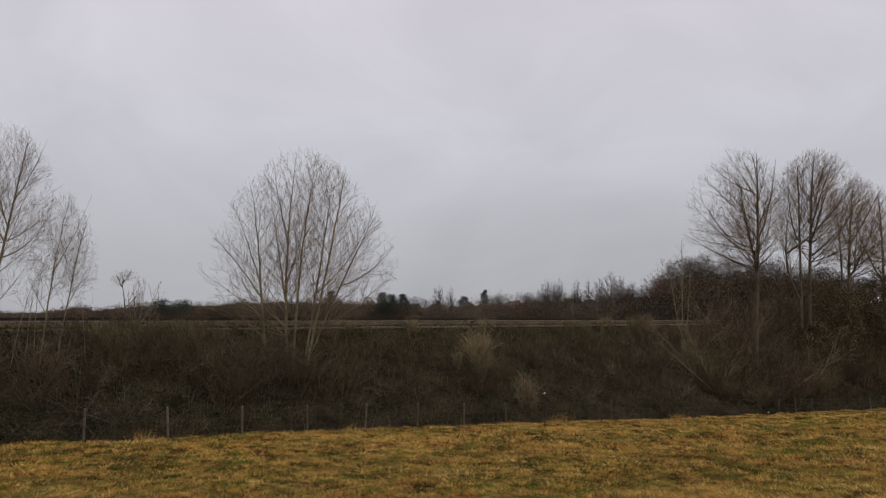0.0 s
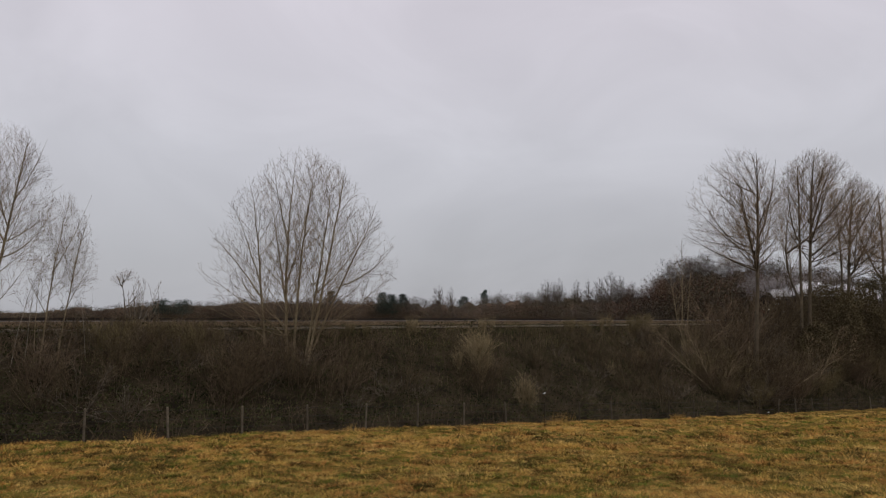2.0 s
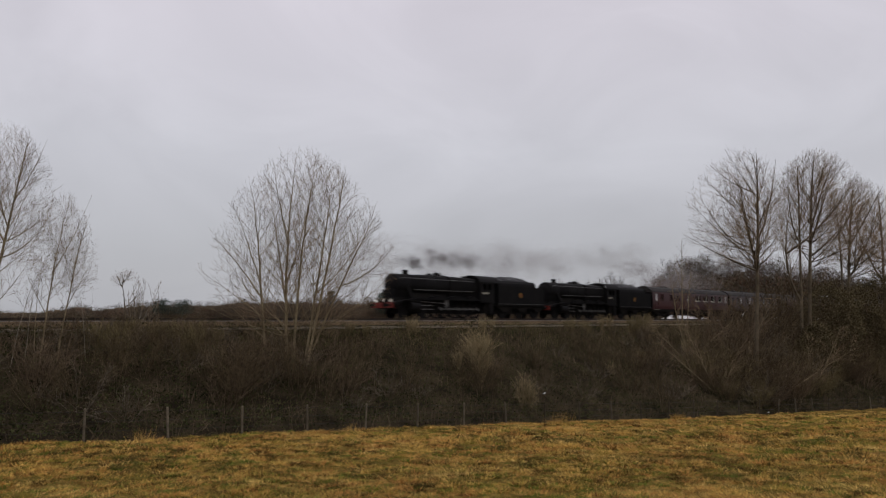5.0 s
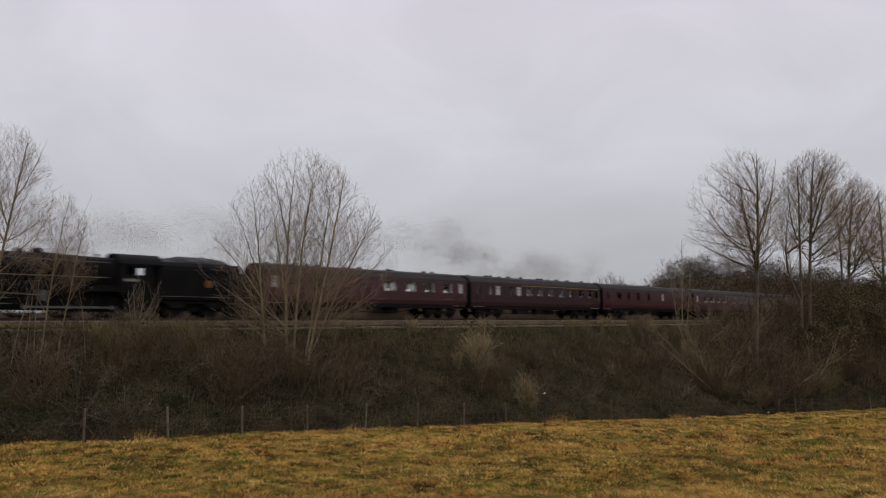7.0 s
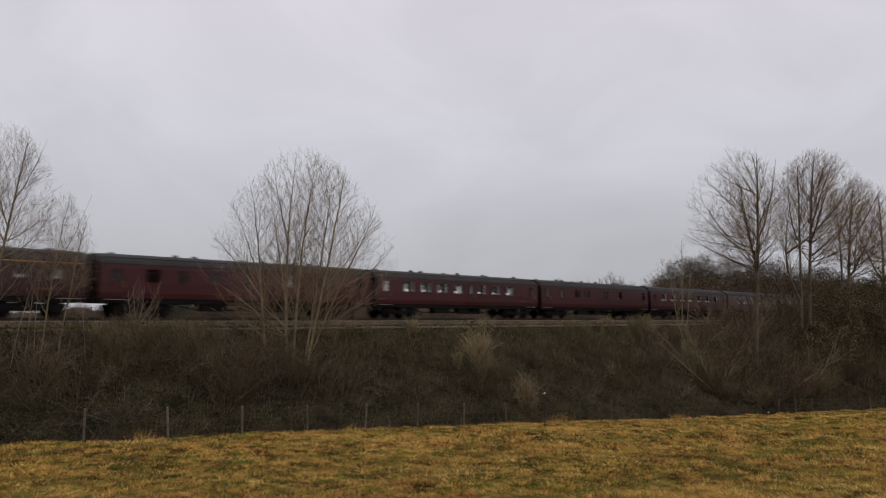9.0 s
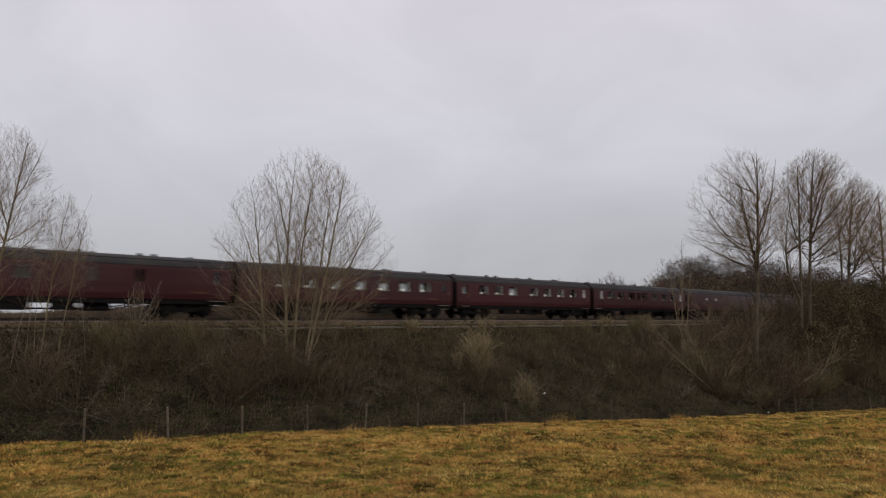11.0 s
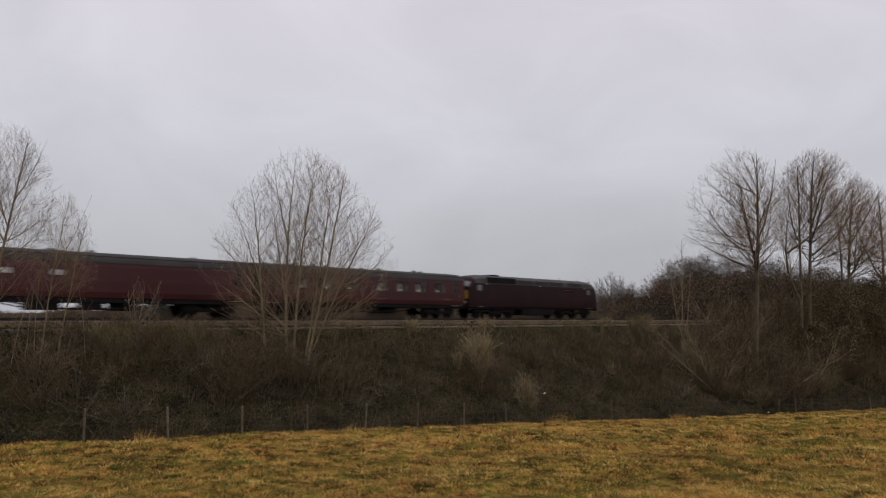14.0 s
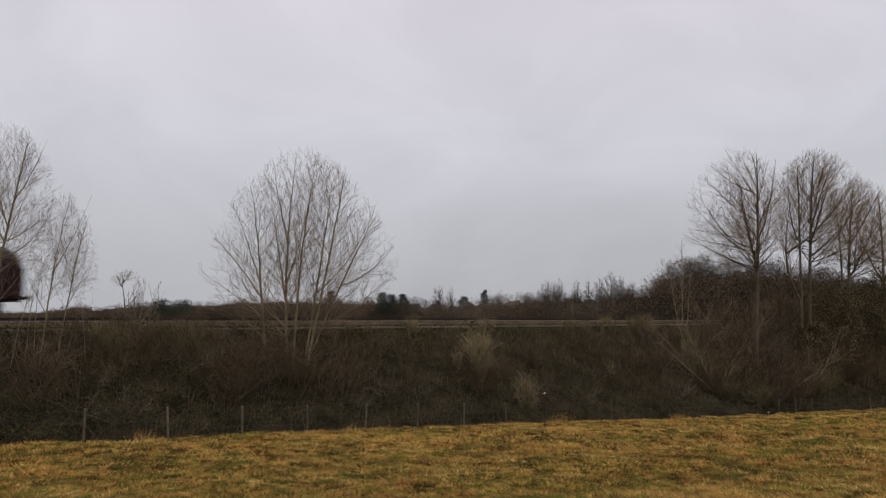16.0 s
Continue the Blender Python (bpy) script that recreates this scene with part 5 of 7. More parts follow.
# tall trees by the field
for k, (x, y, label, stems, crown) in enumerate((
        (65.2, 26.8, "tall bare winter tree with a straight trunk at the embankment's foot",
         [(-0.3, -5, 0.5, 9.0, 0.7, 16.8, 0.1, 0.2, 0.20), (0.3, 5.9, -0.5, 8.9, -1.9, 15.3, -0.6, -1.4, 0.11), (0.2, 6.0, -2.4, 7.2, -5.3, 9.0, 0.5, 1.0, 0.09), (-0.6, 7.8, -2.1, 9.3, -4.0, 12.8, 0.7, 1.5, 0.08),
          (0.5, 8.0, 1.7, 9.6, 2.4, 13.2, 0.6, 1.4, 0.08), (-0.3, 7.1, -0.3, 11.2, -0.7, 15.8, 1.0, 1.9, 0.10), (0.5, 8.5, 1.2, 11.5, 1.6, 15.6, -0.8, -1.6, 0.09)], (-1.2, 10.6, 4.9, 4.6, 6.4, 5.2)),
        (81.6, 28.5, "tall bare winter tree with a broad crown of twigs",
         [(0.3, -5, 1.3, 12.0, 2.2, 19.6, 0.2, 0.4, 0.22), (-0.4, -5, 0.1, 11.2, 0.4, 18.8, 0.3, 0.8, 0.18), (-5.0, 4.2, -1.4, 8.6, 0.0, 15.8, 0.4, 0.8, 0.14), (-1.4, 8.4, 2.2, 11.8, 6.2, 17.0, -0.6, -1.2, 0.12), (1.0, 8.1, 3.8, 10.6, 6.8, 14.0, 0.3, 0.6, 0.12),
          (0.9, 9.8, 3.2, 14.4, 4.6, 18.2, 1.0, 2.0, 0.11), (0.0, 9.4, -1.3, 12.2, -1.9, 16.6, -0.9, -1.8, 0.10), (1.2, 11.0, 1.9, 15.0, 3.4, 19.0, -1.2, -2.0, 0.09)], (2.0, 12.8, 5.8, 5.2, 7.0, 6.4)),
        (96.3, 28.5, "bare winter tree with many ascending twigs",
         [(-0.6, -5, 0.7, 11.6, 1.7, 18.2, 0.2, 0.4, 0.24), (0.2, 6.5, 3.2, 11.5, 5.0, 16.1, 0.5, 1.0, 0.12), (-1.0, -5, -0.5, 10.9, -1.2, 16.8, 0.3, 0.8, 0.18), (0.7, 10.5, 2.8, 15.0, 4.0, 17.8, -1.0, -1.8, 0.10), (0.4, 8.0, 2.4, 9.8, 5.6, 12.4, -0.5, -1.0, 0.1)], (1.6, 12.0, 5.6, 5.0, 6.7, 6.5)),
        (106.0, 27.5, "bare winter tree beyond the others by the field",
         [(0, -5, 0.6, 11.0, 0.4, 17.6, 0.2, 0.4, 0.22), (0.3, 6.0, 2.6, 11.0, 4.0, 15.6, 0.5, 1.0, 0.12), (0.2, 6.0, -2.2, 11.0, -3.4, 15.4, -0.5, -1.0, 0.12)], (0.5, 12.0, 5.2, 4.8, 6.0, 6.5)))):
    limbed_tree("bare_poplar_tree", x, y, label, 21 + k, stems, crown, 0.0072, M_BARK, M_TWIG_WARM, "tall trees by the field", gaps=(0.36, 0.30, 0.22), reach=(0.40, 0.46), spur=0.62, angle=(28, 47), extra=20, slim=0.25)

# slim trees on the slope
for k, (x, y, label, stems, crown) in enumerate((
        (7.7, 32.5, "bare slender winter tree with long ascending limbs",
         [(-0.9, -2, 0.35, 5.2, 0.95, 9.1, 0.1, 0.2, 0.075), (0.6, 6.1, 1.0, 7.3, 1.5, 8.8, 0.3, 0.5, 0.03), (0.0, 4.0, 1.4, 4.6, 2.3, 5.8, -0.2, -0.4, 0.028), (0.0, 4.5, 1.1, 5.2, 2.0, 6.3, 0.3, 0.5, 0.025), (-0.5, 2.2, 0.8, 2.8, 1.6, 3.8, -0.3, -0.5, 0.025), (0.0, 4.6, -0.7, 6.8, -0.6, 9.2, 0.3, 0.6, 0.04), (0.2, 5.0, 0.2, 6.8, 0.3, 8.6, -0.4, -0.7, 0.03)], (0.2, 5.7, 2.3, 1.9, 3.7, 3.6)),
        (10.1, 34.0, "young bare tree with a thin leaning stem",
         [(-0.3, -1, 0.1, 3.6, 0.6, 6.7, 0.1, 0.2, 0.042), (0.1, 3.4, 0.8, 5.2, 1.4, 7.0, 0.3, 0.5, 0.022), (-0.4, -1, -0.6, 2.3, -0.4, 4.1, 0.2, 0.3, 0.022), (0.0, 2.0, -0.6, 3.0, -1.1, 4.3, -0.2, -0.4, 0.018)], (0.4, 4.4, 1.25, 1.1, 2.9, 2.9)),
        (10.9, 34.2, "young bare tree leaning over the thicket",
         [(-0.4, -1, 0.2, 3.7, 0.75, 6.3, 0.1, 0.2, 0.036), (0.0, 2.4, 0.6, 3.1, 1.1, 4.1, -0.2, -0.3, 0.016), (0.0, 2.6, 0.1, 3.8, 0.0, 5.0, 0.3, 0.5, 0.018)], (0.3, 3.9, 1.0, 1.0, 2.7, 2.6)))):
    limbed_tree("bare_birch_tree", x, y, label, 31 + k, stems, crown, 0.0036, M_BARK_PALE, M_TWIG, "slim trees on the slope", gaps=(0.15, 0.17, 0.12), reach=(0.42, 0.44), spur=0.27, angle=(30, 50), extra=5)
for k, (x, y, lean, tall) in enumerate(((8.6, 33.6, 1.2, 4.0), (11.9, 34.4, -0.7, 3.3), (9.4, 34.4, 0.2, 3.2))):
    limbed_tree("bare_birch_tree", x, y, "thin pale-stemmed young bare tree", 51 + k, [(0, -1, lean * 0.45, tall * 0.55, lean, tall, 0.1, 0.2, 0.02)], (lean * 0.6, tall * 0.65, 0.7, 0.6, tall * 0.4, tall * 0.5), 0.0030, M_BARK_BIRCH, M_TWIG, "slim trees on the slope", gaps=(0.22, 0.2, 0.14), spur=0.22)
SLIM = dict(segments=(9, 6, 2, 1), wiggle=(0.035, 0.05, 0.06, 0.0), child=(0.42, 0.5, 0.7), angle=((26, 46), (22, 42), (16, 36)), shrink=(0.62, 0.5, 0.3))
limbed_tree("bare_sapling", 70.6, 36.4, "slim bare tree with short ascending twigs on the bank", 35, [(-0.2, -1, 0.0, 5.0, 0.1, 9.9, 0.1, 0.1, 0.09), (0.2, -1, 0.7, 4.0, 1.1, 7.2, 0.2, 0.3, 0.06), (-0.3, -1, -0.9, 4.0, -1.3, 7.4, 0.2, 0.4, 0.05)],
            (0.0, 5.6, 1.7, 1.5, 4.2, 4.0), 0.0075, M_BARK_PALE, M_TWIG, "saplings at the crest", gaps=(0.34, 0.34, 0.25), reach=(0.26, 0.4), spur=0.45)
bare_tree("bare_sapling", 15.1, 37.0, stems_of([(-0.35, 0, 2.0, 0.03, 0.1), (-0.1, 0.1, 2.5, 0.035, 0.1), (0.15, 0, 2.3, 0.03, 0.1), (0.45, -0.1, 2.4, 0.03, 0.2), (0.8, 0.1, 2.0, 0.025, 0.2)]), "small twiggy shrub at the top of the embankment", 36, M_BARK_BIRCH, M_TWIG, dict(count=(10, 5, 2)), group="saplings at the crest")
limbed_tree("stunted_tree", 23.2, 57.5, "stunted bare tree with a tufted top beyond the line", 37, [(-0.4, -3, -0.7, 2.2, -1.1, 4.6, 0.1, 0.1, 0.09), (-0.9, 4.1, -1.3, 4.7, -1.5, 5.2, 0.1, 0.2, 0.04), (-1.0, 4.3, -0.6, 4.8, -0.1, 5.3, -0.1, -0.2, 0.04), (-1.0, 4.4, -0.9, 4.9, -0.8, 5.4, 0.2, 0.3, 0.035), (-0.5, 2.4, 0.0, 3.2, 0.8, 4.0, 0.1, 0.2, 0.04), (-0.2, 2.9, 0.2, 3.6, 0.3, 4.2, 0.1, 0.2, 0.03)],
            (-0.6, 4.7, 1.4, 1.0, 0.9, 1.1), 0.006, M_BARK, M_TWIG, gaps=(0.15, 0.16, 0.14), spur=0.25, angle=(30, 55))

# pale limbs that hang and lean out of the thicket
HANG = dict(SLIM, count=(14, 7, 4), bare=(0.35, 0.2, 0.15), ratio=(0.36, 0.36, 0.4), wiggle=(0.07, 0.08, 0.08, 0.0), up=(0.01, 0.02, 0.0, 0.0), thin=0.008)
for k, (x, y, rows, label) in enumerate((
        (66.0, 25.6, [(1.9, 0.1, 8.5, 0.05, 0.1), (-0.5, 0.1, 5.0, 0.06, 0.1)], "pale fallen limb leaning out of the thicket"),
        (57.5, 26.8, [(-1.3, 0.0, 6.5, 0.07, 0.1), (-0.4, 0.1, 6.0, 0.06, 0.1), (0.5, 0.1, 4.5, 0.05, 0.1)], "pale bare limbs arching from the thicket's edge"),
        (72.5, 25.2, [(0.55, 0.0, 7.0, 0.07, 0.1), (0.2, 0.1, 5.5, 0.05, 0.1)], "pale leaning trunk at the thicket's edge"),
        (61.0, 31.0, [(-1.1, 0.1, 5.5, 0.05, 0.1), (0.9, 0.0, 5.5, 0.05, 0.1), (-0.2, 0.1, 6.0, 0.05, 0.1)], "pale bare limbs spreading over the bank"),
        (69.0, 30.0, [(-1.6, 0.1, 7.5, 0.06, 0.1), (-0.7, 0.0, 7.5, 0.06, 0.1), (0.6, 0.1, 7.0, 0.05, 0.1)], "pale bare limbs spreading over the bank"))):
    bare_tree("leaning_limb", x, y, stems_of(rows), label, 61 + k, M_BARK_PALE, M_TWIG, HANG, group="pale limbs in the thicket")

SHRUB = dict(segments=(4, 2, 1), wiggle=(0.13, 0.18, 0.0), up=(0.04, 0.05, 0.03), taper=(0.15, 0.25, 0.5), sides=(3, 3, 3), count=(7, 3), bare=(0.12, 0.1), ratio=(0.5, 0.5), shrink=(0.5, 0.35), angle=((20, 50), (20, 55)), child=(0.6, 0.6), thin=0.008, split=1)


def shrubs():
    """Bare thorn bushes of the thickets: four shapes, set out along the slope."""
    rng = random.Random(77)
    kinds = []
    for k, (n, spread, length, twig) in enumerate(((9, 0.75, 3.3, M_TWIG_DARK), (9, 0.9, 2.7, M_TWIG_RED), (9, 0.55, 3.9, M_TWIG_DARK), (10, 1.1, 2.3, M_TWIG_PALE))):
        kinds.append(bare_tree("bare_shrub", 0, 30 + k, fan(rng, n, spread, length, 0.03, 0.45), "dense bare brown thorn bush on the embankment", 100 + k, twig, twig, dict(SHRUB, wiggle=(0.2, 0.28, 0.0)) if k == 3 else SHRUB, "shrub", "thicket on the embankment"))
    places = []
    for x0, x1, y0, y1, n, big in ((4, 22, 29.5, 36.4, 58, 1.0), (0, 6, 29.5, 36.0, 10, 1.0), (22, 34, 29.0, 34.0, 13, 0.7), (46, 62, 26.0, 36.0, 34, 1.05), (60, 85, 25.0, 35.5, 50, 1.4), (85, 120, 23.0, 34.0, 34, 1.8), (66, 112, 29.5, 35.5, 44, 2.1), (34, 48, 27.5, 34, 14, 0.6)):
        for _ in range(n):
            places.append((rng.uniform(x0, x1), y0 + (y1 - y0) * rng.random(), big * rng.uniform(0.7, 1.15)))
    tall_from = len(places)
    for _ in range(34):
        places.append((rng.uniform(9.5, 20.5), rng.uniform(35.0, 36.8), rng.uniform(0.5, 0.8)))
    for i, (x, y, size) in enumerate(places):
        y = max(y, fence_y(x) + 0.9)
        k = kinds[i % 4]
        # keep the tops of the thicket below the rails where the line shows
        room = RAIL + (0.25 if i >= tall_from else -0.35) - ground_z(x, y) if x < 2.15 * y else 99
        tall = (3.3, 2.7, 3.9, 2.3)[i % 4]
        size = min(size, max(0.25, room / tall * rng.uniform(0.9, 1.12)))
        if i < 4:
            o = k
        else:
            o = copy_thing(k, Matrix())
        o.matrix_basis = pose(x, y, ground_z(x, y) - 0.05, rng.uniform(-6, 6), rng.uniform(-6, 6), rng.uniform(0, 360)) @ Matrix.Diagonal((size, size, size, 1))


shrubs()


def thicket_brush():
    """Fine dark brush round the feet of the tall trees: stems, twigs and tips as slender blades."""
    rng = random.Random(91)

    def shape(material, label):
        v = []

        def blade(p, q, w):
            side = (q - p).orthogonal().normalized() * w
            side.rotate(Matrix.Rotation(rng.uniform(0, 6.28), 3, (q - p).normalized()))
            v.extend([tuple(p - side), tuple(p + side), tuple(q)])

        for _ in range(34):
            a, lean = rng.uniform(0, 6.28), rng.uniform(0.05, 0.75)
            d = Vector((lean * math.cos(a), lean * math.sin(a), 1)).normalized()
            long = rng.uniform(1.5, 3.6)
            p = Vector((0.35 * math.cos(a), 0.35 * math.sin(a), 0))
            bow = Vector((rng.gauss(0, 0.2), rng.gauss(0, 0.2), -0.1))
            blade(p, p + d * long + bow * long * 0.5, 0.014)
            for _ in range(13):
                t = rng.uniform(0.15, 1)
                o = p + d * long * t + bow * long * 0.5 * t * t
                e = (d + Vector((rng.gauss(0, 0.6), rng.gauss(0, 0.6), rng.gauss(0, 0.4)))).normalized() * rng.uniform(0.4, 1.0)
                blade(o, o + e, 0.008)
                for _ in range(5):
                    u = o + e * rng.uniform(0.2, 1)
                    blade(u, u + (e + Vector((rng.gauss(0, 0.4), rng.gauss(0, 0.4), rng.gauss(0, 0.4)))).normalized() * rng.uniform(0.2, 0.5), 0.006)
        ob = mesh_ob("thicket_bush", v, [(i, i + 1, i + 2) for i in range(0, len(v), 3)], material)
        tagged(ob, label, "shrub", "brush under the tall trees")
        return ob

    kinds = [shape(M_TWIG_DARK, "fine dark brown bare bush under the tall trees"), shape(M_TWIG_OLIVE, "fine olive-brown bare bush under the tall trees"), shape(M_TWIG_RED, "fine reddish-brown bare bush under the tall trees")]
    for i in range(78):
        x = rng.uniform(57, 104)
        y = max(fence_y(x) + 0.9, rng.uniform(24.6, 29.5))
        size = rng.uniform(0.7, 1.25) * (1.25 if x > 80 else 0.85 if x < 63 else 1)
        o = kinds[i] if i < 3 else copy_thing(kinds[(0, 1, 0, 2)[i % 4]], Matrix())
        o.matrix_basis = pose(x, y, ground_z(x, y) - 0.05, rng.uniform(-6, 6), rng.uniform(-6, 6), rng.uniform(0, 360)) @ Matrix.Diagonal((size, size, size * rng.uniform(0.85, 1.15), 1))


thicket_brush()


def pale_shrubs():
    """Dry, upright, straw-coloured stems."""
    rng = random.Random(12)
    dry = dict(SHRUB, angle=((14, 38), (15, 45)), count=(6, 4), ratio=(0.5, 0.5))
    first = bare_tree("dry_stemmed_shrub", 33.7, 30.7, fan(rng, 24, 0.24, 3.2, 0.015, 0.4), "pale straw-coloured shrub of upright dry stems", 201, M_PALE_STEM, M_PALE_STEM, dry, "shrub", "dry pale shrubs")
    for x, y, size in ((34.2, 31.6, 0.8), (34.9, 32.4, 0.65), (32.9, 31.9, 0.45), (34.2, 27.9, 0.62), (34.8, 27.8, 0.5), (32.6, 36.1, 0.42), (33.4, 36.3, 0.36), (40.0, 36.2, 0.42), (41.0, 36.4, 0.36), (55.5, 36.3, 0.46), (57.0, 36.5, 0.42), (63.5, 36.3, 0.5), (47.0, 30.0, 0.4), (37.9, 34.0, 0.38), (25.2, 36.2, 0.3), (60.5, 34.5, 0.6), (66.0, 33.0, 0.7), (62.5, 32.0, 0.6), (53.0, 31.0, 0.5)):
        o = copy_thing(first, Matrix())
        o.matrix_basis = pose(x, y, ground_z(x, y) - 0.05, rng.uniform(-5, 5), rng.uniform(-5, 5), rng.uniform(0, 360)) @ Matrix.Diagonal((size, size, size, 1))


pale_shrubs()


def olive_shrubs():
    """Fine olive-brown brush along the crest of the bank."""
    rng = random.Random(23)
    first = bare_tree("fine_twigged_shrub", 14.0, 35.4, fan(rng, 26, 0.45, 2.2, 0.012, 0.4), "fine-twigged olive-brown shrub along the crest", 231, M_TWIG_OLIVE, M_TWIG_OLIVE, dict(SHRUB, angle=((12, 34), (12, 40)), count=(7, 4)), "shrub", "brush along the crest")
    for x, y, size in ((12.6, 35.0, 0.7), (13.3, 34.4, 0.8), (15.2, 35.3, 0.66), (16.3, 35.0, 0.72), (17.4, 35.5, 0.6), (16.8, 34.3, 0.8), (18.6, 35.4, 0.5), (27.6, 36.0, 0.45), (29.0, 36.1, 0.4), (50.5, 36.0, 0.6), (52.0, 35.6, 0.6), (59.0, 35.2, 0.9), (61.5, 35.6, 0.9)):
        o = copy_thing(first, Matrix())
        o.matrix_basis = pose(x, y, ground_z(x, y) - 0.05, rng.uniform(-5, 5), rng.uniform(-5, 5), rng.uniform(0, 360)) @ Matrix.Diagonal((size, size, size, 1))
    first.matrix_basis = first.matrix_basis @ Matrix.Diagonal((0.65, 0.65, 0.65, 1))


olive_shrubs()


def quads(n, centre, size, rng, flat=0.0):
    """n small leaves: each a bent quad about its centre."""
    d = rng.normal(size=(n, 3))
    d[:, 2] *= 1 - flat
    d /= np.linalg.norm(d, axis=1)[:, None]
    up = np.tile([0.0, 0.0, 1.0], (n, 1)) + rng.normal(size=(n, 3)) * 0.8
    w = np.cross(d, up)
    w /= np.linalg.norm(w, axis=1)[:, None] + 1e-9
    l = size[:, None] * d
    w = w * size[:, None] * 0.6
    v = np.stack([centre - l, centre + w, centre + l, centre - w], 1).reshape(-1, 3)
    f = np.arange(n * 4).reshape(n, 4)
    return v, f


def fast_mesh(name, v, f, material, label, category, kind="stuff", parent=None):
    me = bpy.data.meshes.new(name)
    v, f = np.asarray(v, np.float32), np.asarray(f, np.int32)
    k = f.shape[1]
    me.vertices.add(len(v))
    me.vertices.foreach_set("co", v.ravel())
    me.loops.add(f.size)
    me.loops.foreach_set("vertex_index", f.ravel())
    me.polygons.add(len(f))
    me.polygons.foreach_set("loop_start", np.arange(0, f.size, k, dtype=np.int32))
    me.update(calc_edges=True)
    me.materials.append(material)
    ob = new(name, me)
    if parent is not None:
        ob.parent = parent
        return ob
    return tagged(ob, label, category, kind=kind)


def slope_points(rng, n, x0, x1, bias=1.0):
    x = x0 + (x1 - x0) * rng.random(n) ** bias
    t = rng.random(n)
    fy = np.array([fence_y(a) for a in x])
    y = fy + 0.3 + (CREST - 0.5 - fy) * t
    z = np.array([ground_z(a, b) for a, b in zip(x, y)])
    return x, y, z


def brambles():
    rng = np.random.default_rng(5)
    # leaves in low mounds over the slope
    x, y, z = slope_points(rng, 130000, -6, 118, 1.25)
    mound = np.array([0.5 + 0.5 * noise.noise((a * 0.45, b * 0.45, 2)) for a, b in zip(x, y)])
    z = z + rng.random(len(x)) ** 0.6 * (0.15 + 0.75 * mound)
    keep = rng.random(len(x)) < 0.25 + 0.9 * mound
    c = np.stack([x, y, z], 1)[keep]
    v, f = quads(len(c), c, rng.uniform(0.03, 0.075, len(c)), rng)
    fast_mesh("bramble_leaves", v, f, M_BRAMBLE, "dark trailing bramble leaves covering the bank", "brambles")
    # arching canes
    r = random.Random(6)
    tubes = Tubes()
    for _ in range(5200):
        px = -6 + 118 * r.random() ** 1.25
        fy = fence_y(px)
        py = fy + 0.3 + (CREST - 0.6 - fy) * r.random()
        p = Vector((px, py, ground_z(px, py)))
        a, l, h = r.uniform(0, 2 * math.pi), r.uniform(0.5, 1.6), r.uniform(0.3, 1.0)
        pts = [p + Vector((l * t * math.cos(a), l * t * math.sin(a), h * (2.2 * t - 1.5 * t * t))) for t in (0, 0.3, 0.6, 1.0)]
        tubes.add(pts, (0.008, 0.008, 0.007, 0.004), 3)
    ob = mesh_ob("bramble_canes", tubes.v, tubes.f, M_TWIG_DARK)
    tagged(ob, "tangled dark bramble canes arching over the bank", "brambles", kind="stuff")
    # dead grass along the crest
    n = 34000
    x = 4 + 88 * rng.random(n) ** 1.3
    y = CREST - 0.1 + 0.6 * rng.random(n) - 3.2 * rng.random(n) ** 2.2
    keep = np.array([noise.noise((p * 0.25, q * 0.6, 8)) + rng.uniform(-0.3, 0.5) > 0 for p, q in zip(x, y)])
    x, y = x[keep], y[keep]
    z = np.array([ground_z(p, q) for p, q in zip(x, y)])
    k = len(x)
    h, w, t = rng.uniform(0.15, 0.5, k), rng.uniform(0.004, 0.009, k), rng.random(k) * 6.28
    lx, ly = rng.normal(0, 0.35, k) * h, rng.normal(0, 0.35, k) * h
    v = np.stack([np.stack([x - w * np.cos(t), y - w * np.sin(t), z], 1), np.stack([x + w * np.cos(t), y + w * np.sin(t), z], 1), np.stack([x + lx, y + ly, z + h], 1)], 1).reshape(-1, 3)
    fast_mesh("crest_grass", v, np.arange(k * 3).reshape(-1, 3), M_CREST, "brown dead grass along the top of the bank", "grass")
    # dead stalks
    tubes = Tubes()
    for _ in range(5200):
        px = 2 + 108 * r.random() ** 1.2
        fy = fence_y(px)
        py = fy + 0.2 + (CREST + 0.1 - fy) * r.random() ** 0.8
        p = Vector((px, py, ground_z(px, py)))
        h = r.uniform(0.3, 0.95)
        e = Vector((r.uniform(-0.2, 0.2), r.uniform(-0.2, 0.2), h))
        tubes.add([p, p + e * 0.55, p + e + Vector((r.uniform(-0.1, 0.1), 0, 0))], (0.007, 0.006, 0.003), 3)
    ob = mesh_ob("dead_stalks", tubes.v, tubes.f, M_TWIG_RED)
    tagged(ob, "thin reddish dead stalks and grass on the bank", "dead stalks", kind="stuff")


brambles()


